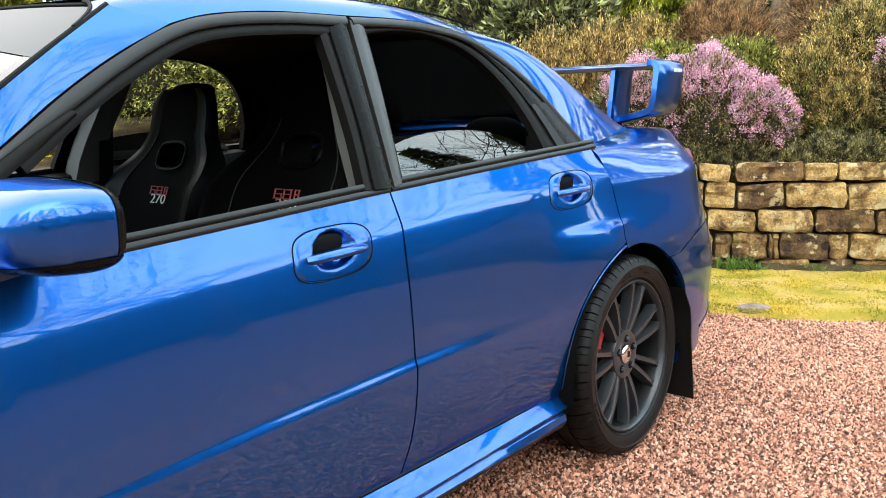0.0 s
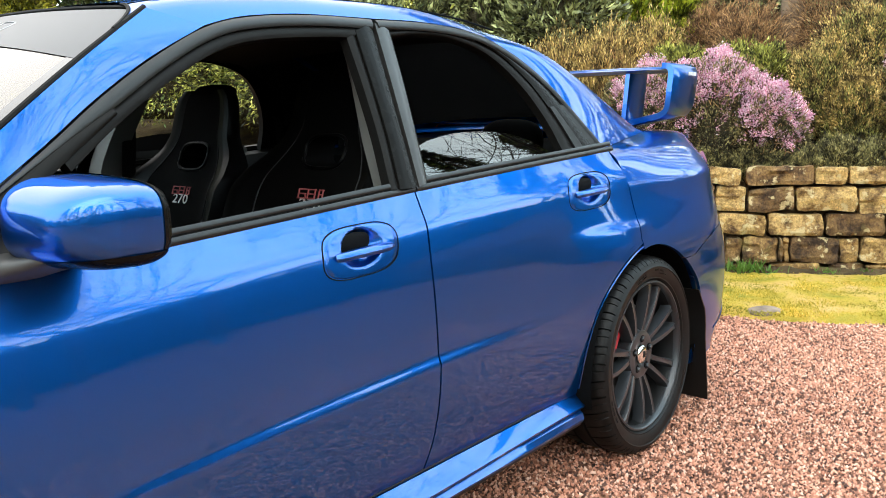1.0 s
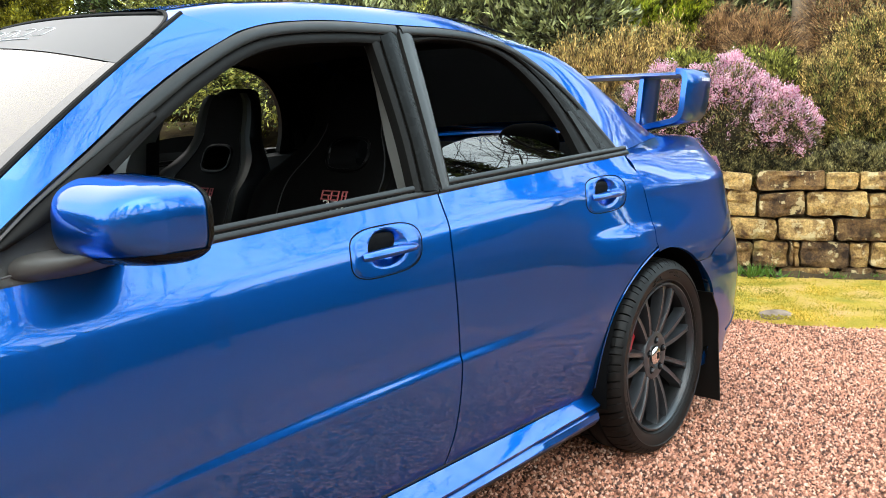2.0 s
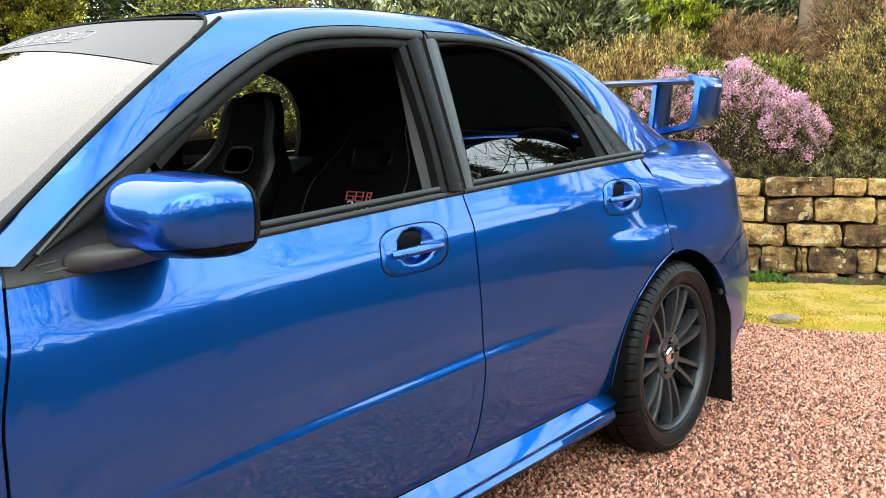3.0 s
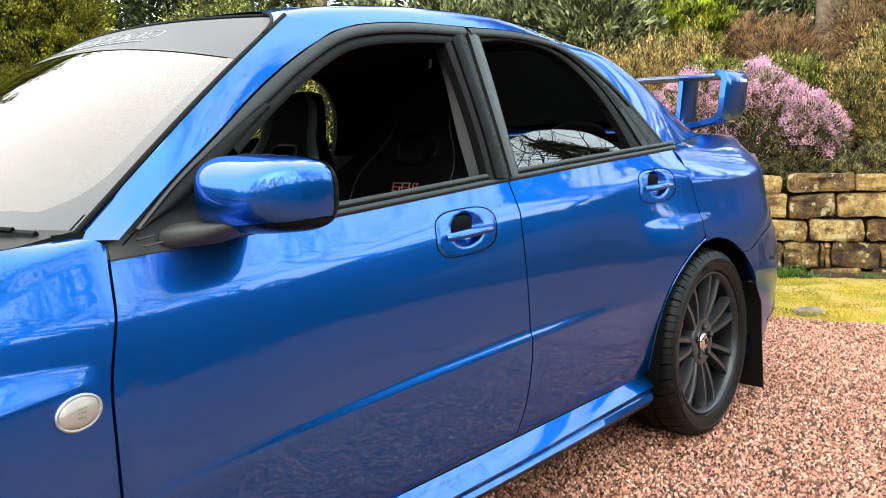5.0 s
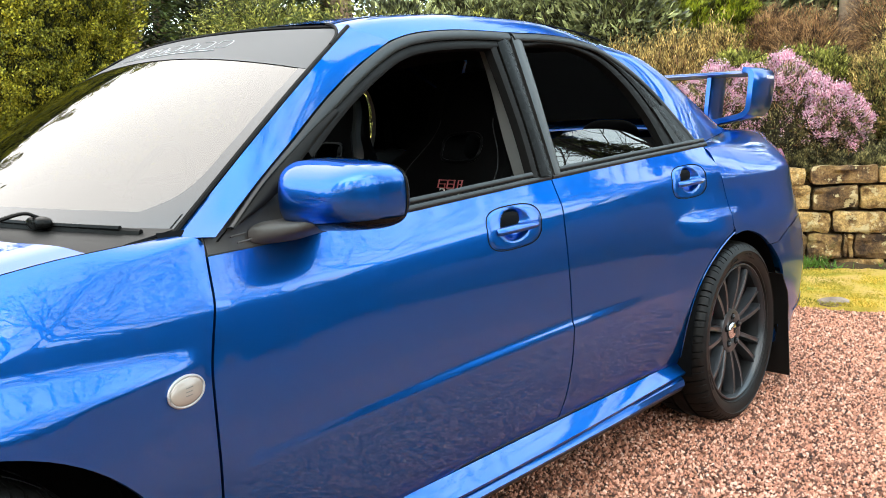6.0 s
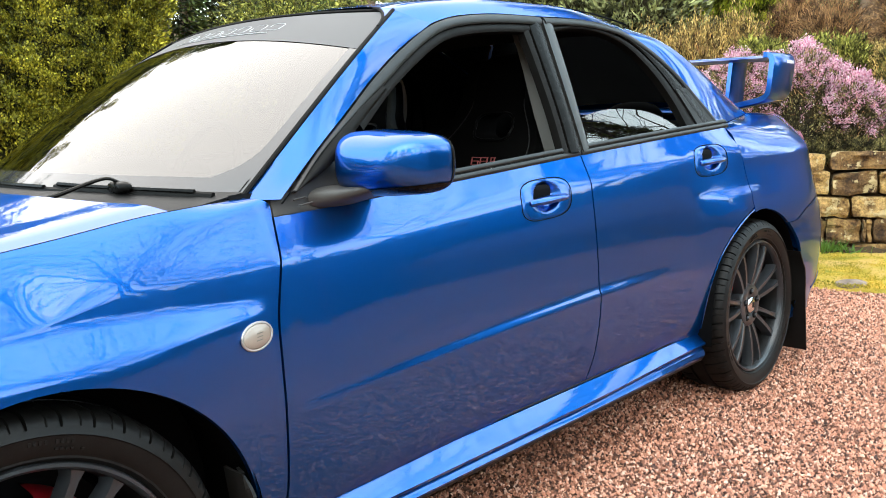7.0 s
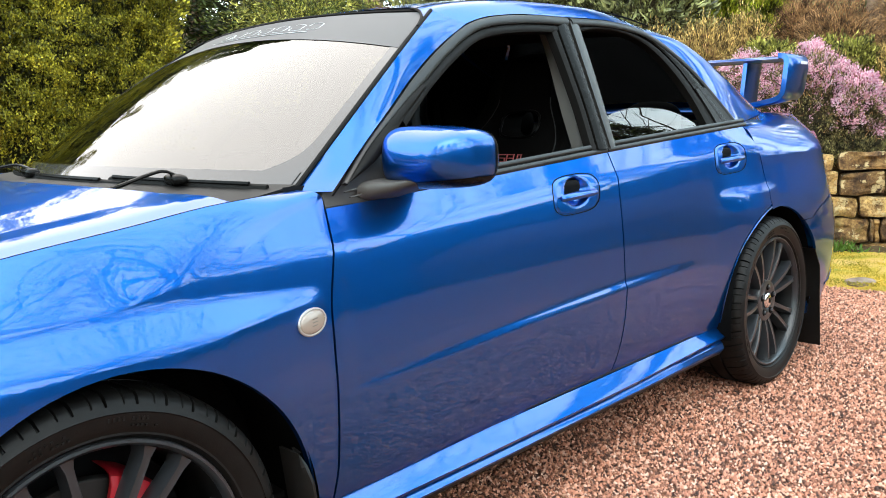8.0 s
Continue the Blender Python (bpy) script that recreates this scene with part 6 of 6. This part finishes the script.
def hedge_growth(name, tufts, each, x0, x1, spread, L, W, mat, back, z0=0.0, z1=4.0):
    """Tufts of scale-like sprays that fan upwards out of the face."""
    cx = rng.uniform(x0, x1, tufts)
    cz = rng.uniform(z0, z1, tufts)
    ok = cz < hedge_top(cx)
    cx, cz = cx[ok], cz[ok]
    cy = hedge_face(cx, cz) + back + rng.normal(0, 0.065, len(cx)) + 0.35 * np.clip((cz - 2.6) / 1.2, 0, 1) * rng.random(len(cx))
    size = np.repeat(spread * rng.uniform(0.6, 1.3, len(cx)), each)
    c = np.repeat(np.stack([cx, cy, cz], 1), each, axis=0)
    n = len(c)
    d = np.stack([rng.normal(0, 0.75, n), -0.55 + rng.normal(0, 0.45, n), 0.65 + rng.normal(0, 0.55, n)], 1)
    d /= np.linalg.norm(d, axis=1, keepdims=True)
    pos = c + d * (size * rng.random(n) ** 0.32)[:, None] * np.array([1.0, 0.8, 1.15])
    # each spray lies over its rounded tuft and points upwards along it
    rise = np.array([0.0, -0.2, 1.0]) - d * (d[:, 2] - 0.2 * d[:, 1])[:, None]
    leaves(name, pos, rise + 0.5 * d + rng.normal(0, 0.40, (n, 3)), rng.uniform(0.6, 1.2, n) * L, W, mat, hedge, face=d)


# inner sprays: the darker leaf colour carries the shade between golden tufts
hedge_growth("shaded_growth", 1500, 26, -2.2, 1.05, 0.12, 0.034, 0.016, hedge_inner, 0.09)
hedge_growth("golden_growth", 1450, 64, -1.9, 1.05, 0.078, 0.026, 0.018, hedge_leaf, -0.05, 0.8, 2.7)
hedge_growth("upper_growth", 900, 30, -2.2, 1.05, 0.065, 0.030, 0.020, hedge_leaf, -0.02, 2.6, 4.0)
hedge_growth("lower_growth", 300, 22, -2.2, 1.05, 0.075, 0.034, 0.018, hedge_leaf, -0.01, 0.0, 0.9)
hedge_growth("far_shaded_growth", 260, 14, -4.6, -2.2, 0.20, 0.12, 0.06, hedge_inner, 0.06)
hedge_growth("far_golden_growth", 440, 12, -4.6, -2.2, 0.13, 0.08, 0.035, hedge_leaf, -0.02)
# leaves of the added low stretch, unseen except in reflections
hedge_growth("far_lower_growth", 900, 12, -9.9, -4.4, 0.13, 0.08, 0.035, hedge_leaf, -0.02, 0.0, 2.15)
n = 12000
py = rng.uniform(5.1, 6.2, n)
pz = 3.3 * rng.random(n)
pos = np.stack([0.98 + 0.16 * np.array([noise.noise((a * 3, b * 3, 9)) for a, b in zip(py, pz)]) - 0.1 * rng.random(n), py, pz], 1)
leaves("end_growth", pos, np.stack([np.ones(n), rng.normal(0, 0.5, n), rng.normal(0.5, 0.5, n)], 1), 0.045, 0.022, hedge_leaf, hedge)


# ---- across the drive, behind the walk: seen in the paintwork ----
def bare_tree(c, h, seed, label, depth=4):
    rr = random.Random(seed)
    th = thing("leafless_tree", label, "tree", c, "bare trees")
    bms = []

    def grow(p, d, L, r, level):
        pts = [p]
        q, dd = p.copy(), d.copy()
        for _ in range(7):
            dd = (dd + Vector((rr.uniform(-1, 1), rr.uniform(-1, 1), rr.uniform(-0.4, 0.9))) * 0.13).normalized()
            q = q + dd * L / 7
            pts.append(q.copy())
        bms.append((pts if level < 4 else pts[::2] + pts[-1:], r, 0.45 if level else 0.6, 6 if level < 2 else 3))
        if level >= depth:
            return
        for k in range(rr.choice((3, 4, 4)) if level < 3 else 4):
            t = rr.randint(2, 7)
            a = rr.uniform(0, 6.28)
            out = Vector((math.cos(a), math.sin(a), rr.uniform(0.1, 0.7)))
            grow(pts[t].copy(), (dd * 0.55 + out * 0.75).normalized(), L * rr.uniform(0.50, 0.72), r * 0.50, level + 1)
    grow(Vector(c), Vector((0, 0, 1)), h * 0.40, 0.0065 * h, 0)
    trunk = tube(bms[0][0], lambda t: bms[0][1] * (1 - 0.35 * t), 9)
    part("trunk", trunk, dark_bark, th)
    me_v, me_f = [], []
    for pts, r, taper, seg in bms[1:]:
        b0, last = len(me_v), len(pts) - 1
        for i, p in enumerate(pts):
            d = (pts[min(i + 1, last)] - pts[max(i - 1, 0)]).normalized()
            a = d.cross(Vector((0.3, 0.2, 1))).normalized()
            b = a.cross(d)
            rad = r * (1 - (1 - taper) * i / last)
            for k in range(seg):
                t = 6.2832 * k / seg
                me_v.append(p + rad * (math.cos(t) * a + math.sin(t) * b))
        for i in range(last):
            for k in range(seg):
                me_f.append((b0 + i * seg + k, b0 + i * seg + (k + 1) % seg, b0 + (i + 1) * seg + (k + 1) % seg, b0 + (i + 1) * seg + k))
    me = bpy.data.meshes.new("limbs")
    me.from_pydata([tuple(v) for v in me_v], [], me_f)
    me.materials.append(dark_bark)
    ob = new("limbs", me)
    ob.parent = th
    ob.matrix_parent_inverse = th.matrix_basis.inverted()


for k, (x, y, h) in enumerate(((-0.4, -9.2, 21.0), (1.9, -9.6, 22.0), (4.6, -9.2, 16.0), (7.6, -9.8, 16.0), (0.8, -10.4, 20.0), (3.4, -10.8, 20.0), (-1.6, -11.4, 23.0), (2.7, -12.0, 24.0), (6.0, -12.4, 19.0), (10.6, -9.2, 16.0), (10.2, -4.8, 13.0), (13.0, -6.0, 16.0), (-3.4, -9.6, 15.0), (-6.8, -9.0, 13.0))):
    bare_tree((x, y, 0), h, 11 + k, "tall leafless tree across the drive", 5 if k < 9 else 4)
for k, (x, y, h, r) in enumerate(((-12, -13, 3.4, 1.9), (-8.6, -15, 3.2, 2.0), (-5.2, -15.5, 2.9, 1.9), (-1.8, -16, 3.2, 2.0), (1.6, -15.5, 2.8, 1.9), (5.0, -14, 3.2, 2.0), (8.4, -13, 3.4, 1.9), (10.5, -7, 4.0, 1.9))):
    conifer((x, y, 0), h, r, 3500, k + 20, "dark conifer across the drive")
tall_hedge = thing("hedge", "long level dark hedge across the drive", "hedge", (-2, -12.0, 0))
bm = bmesh.new()
box(bm, (-1, -12.4, 0.92), (27, 0.7, 1.84))
part("hedge_core", bm, hedge_shade, tall_hedge)
n = 30000
pos = np.stack([rng.uniform(-14.5, 12.5, n), -12.0 + 0.12 * rng.normal(size=n), 2.0 * rng.random(n)], 1)
leaves("foliage", pos, np.stack([rng.normal(0, 0.6, n), np.ones(n), rng.normal(0.5, 0.5, n)], 1), 0.16, 0.08, dark_leaf, tall_hedge)
# the four towards -x are unseen, added to darken the mirror cap's reflection
for k, (x, y, h, r) in enumerate(((10.8, -7.2, 9.4, 1.5), (12.6, -6.0, 8.8, 1.6), (-9.0, -8.6, 10.0, 2.6), (-11.4, -5.4, 10.0, 2.6), (-12.6, -1.8, 9.0, 2.4), (-7.0, -11.6, 10.5, 2.6))):
    conifer((x, y, 0), h, r, 5000, 77 + k, "tall dark evergreen placed for reflections in the car", leaf=1.5)
n = 38000
a = rng.uniform(0, 6.28, n)
rr_ = 17.5 + rng.normal(0, 0.5, n)
pos = np.stack([-2 + rr_ * np.cos(a), rr_ * np.sin(a), (3.4 - 1.1 * np.clip(-np.cos(a) * 3 - 1.9, 0, 1)) * rng.random(n) ** 0.8 * (0.8 + 0.25 * np.sin(a * 23))], 1)
tagged(leaves("far_woods", pos, np.stack([rng.normal(0, 0.7, n), rng.normal(0, 0.7, n), np.ones(n)], 1), 0.42, 0.24, dark_leaf), "dark belt of trees round the garden", "woods", kind="stuff")

# ---- the cabin ----
rows = []
for i in range(21):
    s = i / 20
    row = []
    for j in range(31):
        u = -1 + 2 * j / 30
        xs = -1.37 + s * 0.91
        e = edge_at(xs)
        x = (-1.52 + s * 1.19) * (1 - abs(u) ** 4) + xs * abs(u) ** 4
        top = interp(ROOF_C, -1.52 + s * 1.19)
        row.append(Vector((x, -(e.y + 0.035) * u, e.z - 0.03 + (top - e.z) * (1 - abs(u) ** 3.4) ** 0.82)))
    rows.append(row)
part("headlining", sheet(rows), headlining, car)
rows = [[p.lerp(q, t) + Vector((0.012, 0.030, -0.012)) for t in lin(-0.15, 1.2, 6)] for p, q in zip(A_out, A_in)]
both("pillar_cover", sheet(rows), cabin_dark)
rows = [[p.lerp(q, t) + Vector((-0.02, 0.035, -0.015)) for t in lin(-0.1, 1.22, 6)] for p, q in zip(C_out, C_in)]
both("rear_pillar_cover", sheet(rows), cabin_dark)
# centre post, grey cover with the belt anchorage
rows = []
for z in lin(0.35, 1.29, 14):
    y = glass_y(max(z, 0.90)) + 0.06
    w = 0.047 + 0.05 * sstep(0.95, 0.5, z)
    xc = -0.955 + 0.075 * sstep(0.9, 1.3, z)
    rows.append([Vector((xc - w, y + 0.0, z)), Vector((xc - w * 0.8, y + 0.045, z)), Vector((xc + w * 0.8, y + 0.045, z)), Vector((xc + w, y, z))])
both("post_cover", sheet(rows, 0.02, lambda p: (0, -1 if p.y < 0 else 1, 0)), pillar_grey, "pale grey centre post cover")
bm = blob((-0.90, -0.60, 1.10), (0.022, 0.014, 0.045), (2.5, 2.5, 2.5), 16, 12)
both("belt_anchor", bm, grey_trim)
both("seat_belt", tube([(-0.905, -0.585, 1.09), (-0.915, -0.60, 0.9), (-0.93, -0.64, 0.6), (-0.94, -0.66, 0.36)], 0.024, 8, flat=0.1, up=(0, 1, 0)), rubber)

# door tops inside
for x0, x1 in ((-1.98, -1.0), (-0.94, -0.12)):
    rows = [[Vector((x, -(half_width(x, belt(x)) - d), belt(x) + dz)) for d, dz in ((0.015, 0.004), (0.035, 0.006), (0.075, -0.004), (0.10, -0.05), (0.115, -0.22), (0.10, -0.45))] for x in lin(x0, x1, 14)]
    both("door_card", sheet(rows), cabin_dark)
# floor and tunnel
bm = bmesh.new()
box(bm, (-1.15, 0, 0.275), (2.0, 1.42, 0.03))
box(bm, (-1.2, 0, 0.36), (1.5, 0.22, 0.18), None, 0.03)
part("cabin_floor", bm, cabin_dark, car)
# dashboard
rows = []
for y in lin(-0.70, 0.70, 24):
    t = y / 0.70
    dx = 0.10 * t * t
    hood = 0.045 * math.exp(-((y - 0.37) / 0.17) ** 4)
    rows.append([Vector((x + dx, y, z + h * hood)) for x, z, h in ((-2.14, 0.86, 0), (-1.98, 0.895, 0.2), (-1.82, 0.905, 0.8), (-1.72, 0.895, 1), (-1.68, 0.86, 0.8), (-1.69, 0.72, 0), (-1.76, 0.50, 0), (-1.9, 0.35, 0))])
part("dashboard", sheet(rows), cabin_dark, car)
ring = []
for k in range(41):
    a = 2 * math.pi * k / 40
    ring.append(Vector((-1.50 + 0.185 * math.sin(a) * 0.42, 0.37 + 0.185 * math.cos(a), 0.86 + 0.185 * math.sin(a) * 0.90)))
wheel_ring = part("steering_wheel", tube(ring, 0.015, 8, False), leather, car, "black leather steering wheel")
bm = blob((-1.525, 0.37, 0.855), (0.03, 0.07, 0.06), (2.5, 2.5, 2.5), 20, 12)
part("wheel_boss", bm, cabin_dark, wheel_ring)
for a in (0.1, math.pi - 0.1, -math.pi / 2):
    part("wheel_spoke", tube([(-1.52, 0.37, 0.855), (-1.50 + 0.18 * math.sin(a) * 0.42, 0.37 + 0.18 * math.cos(a), 0.86 + 0.18 * math.sin(a) * 0.9)], 0.014, 6, flat=0.5), cabin_dark, wheel_ring)
# rear-view mirror
bm = blob((-1.50, 0.0, 1.275), (0.018, 0.115, 0.034), (2.5, 3.5, 2.5), 24, 12)
part("cabin_mirror", bm, cabin_dark, car)

# front seats
SEAT_W = [(0.40, 0.235), (0.55, 0.25), (0.80, 0.252), (0.90, 0.243), (0.955, 0.205), (1.00, 0.165), (1.04, 0.142), (1.10, 0.136), (1.15, 0.122), (1.185, 0.080)]
SEAT_X = [(0.40, -1.02), (0.60, -0.955), (0.86, -0.867), (0.965, -0.815), (1.05, -0.785), (1.168, -0.757), (1.19, -0.750)]
SLOT_Z, SLOT_W, SLOT_H = 0.968, 0.076, 0.042


def seat(yc, dx, dz):
    """A bucket seat with a slot right through it below the head rest."""
    def front_x(z):
        return interp(SEAT_X, z - dz) + dx

    def face(u, z):
        bol = 0.062 * sstep(1.0, 0.86, z - dz) + 0.012
        return Vector((front_x(z) - bol * abs(u) ** 3.0, yc + u * interp(SEAT_W, z - dz), z))

    def rear(u, z):
        th = 0.105 - 0.035 * sstep(0.9, 1.17, z - dz)
        return Vector((front_x(z) + th * (1 - 0.35 * abs(u) ** 3), yc + u * interp(SEAT_W, z - dz) * 0.97, z))

    def solid(p):
        return abs((p.y - yc) / SLOT_W) ** 3.4 + abs((p.z - dz - SLOT_Z) / SLOT_H) ** 3.4 > 1

    def slot_ring(surface, n=40):
        out = []
        for k in range(n):
            a = 2 * math.pi * k / n
            k1 = (abs(math.cos(a)) ** 3.4 + abs(math.sin(a)) ** 3.4) ** (-1 / 3.4)
            z = SLOT_Z + dz + SLOT_H * k1 * math.sin(a)
            out.append(surface(SLOT_W * k1 * math.cos(a) / interp(SEAT_W, z - dz), z))
        return out

    zs = lin(0.40 + dz, 1.178 + dz, 72)
    shell = joined(sheet([[face(u, z) for u in lin(-0.74, 0.74, 36)] for z in zs], keep=solid),
                   sheet([[rear(u, z) for u in lin(-0.94, 0.94, 40)] for z in zs], keep=solid),
                   sheet([slot_ring(face), slot_ring(rear)], closed=True),
                   blob((front_x(1.178 + dz) + 0.035, yc, 1.172 + dz), (0.045, 0.092, 0.024), (2.4, 2.6, 2.4), 20, 10))
    back = part("seat_back", shell, cloth, car, "black bucket seat with an embroidered emblem")
    for s in (-1, 1):
        rows = []
        for z in zs:
            a, b = face(s, z), rear(0.94 * s, z)
            row = [face(s * u, z) for u in (0.74, 0.78, 0.84, 0.90, 0.95)]
            row += [a.lerp(b, t) + Vector((0, s * 0.022 * math.sin(math.pi * min(1, 0.25 + t * 0.75)), 0)) for t in lin(0.05, 1, 6)]
            rows.append(row)
        part("bolster", sheet(rows), leather, back, "smooth black leather bolster")
    rows = []
    for x in lin(-1.50, -0.98, 14):
        rows.append([Vector((x + dx, yc + u * 0.255, 0.44 + dz + 0.02 * sstep(-1.1, -1.5, x) + 0.05 * abs(u) ** 3 - 0.05 * (abs(u) > 0.99))) for u in lin(-1, 1, 14)])
    part("cushion", sheet(rows, 0.14, lambda p: (0, 0, -1)), cloth, back)
    ring = slot_ring(face)
    part("slot_rim", tube([p + Vector((-0.002, 0, 0)) for p in ring + ring[:1]], 0.0050, 6, False), leather, back)
    for s in (-1, 1):
        part("piping", tube([face(s * 0.74, z) + Vector((-0.001, 0, 0)) for z in lin(0.52 + dz, 1.05 + dz, 30)], 0.0018, 5), stitch, back)
    # emblem: plain shapes above, a number below
    zt = 0.862 + dz
    em = bmesh.new()
    for k in range(3):
        yy = yc + 0.034 - 0.036 * k
        w = 0.031 if k < 2 else 0.018
        for up, h in ((0.011, 0.0028), (0.0, 0.0028), (-0.011, 0.0028)):
            box(em, (front_x(zt + up) - 0.0045, yy, zt + up), (0.003, w, h))
        for s in (-1, 1):
            if k == 0 and s < 0:
                box(em, (front_x(zt - 0.006) - 0.0045, yy - w / 2 + 0.002, zt - 0.006), (0.003, 0.0028, 0.012))
                continue
            box(em, (front_x(zt) - 0.0045, yy + s * (w / 2 - 0.002), zt), (0.003, 0.0028, 0.024), Matrix.Rotation(0.33, 3, "Y"))
    em = part("emblem", em, emblem_red, back, "red embroidered emblem")
    em["kind"] = "stuff"
    txt = bpy.data.curves.new("number", "FONT")
    txt.body = "270"
    txt.size = 0.044
    txt.extrude = 0.001
    txt.align_x = "CENTER"
    txt.materials.append(emblem_white)
    ob = new("number", txt)
    zz = 0.822 + dz
    m = Matrix(((0, 0.30, -0.954, front_x(zz + 0.016) - 0.006), (-1.3, 0, 0, yc), (0, 0.954, 0.30, zz), (0, 0, 0, 1)))
    ob.parent = back
    ob.matrix_basis = m
    ob["label"] = "white embroidered number on the seat"
    return back


seat(-0.36, -0.075, 0.028)
seat(0.36, 0.0, 0.0)
# rear bench
rows = []
for y in lin(-0.62, 0.62, 24):
    rows.append([Vector((x, y, z)) for x, z in ((-0.62, 0.38), (-0.60, 0.52), (-0.30, 0.50), (-0.20, 0.55), (-0.10, 0.80), (-0.05, 0.93), (0.02, 0.955), (0.42, 0.985))])
part("rear_bench", sheet(rows), cloth, car)
for y in (-0.36, 0.36):
    bm = blob((-0.06, y, 0.99), (0.05, 0.12, 0.075), (2.6, 3.0, 2.6), 20, 14)
    part("head_rest", bm, cloth, car)
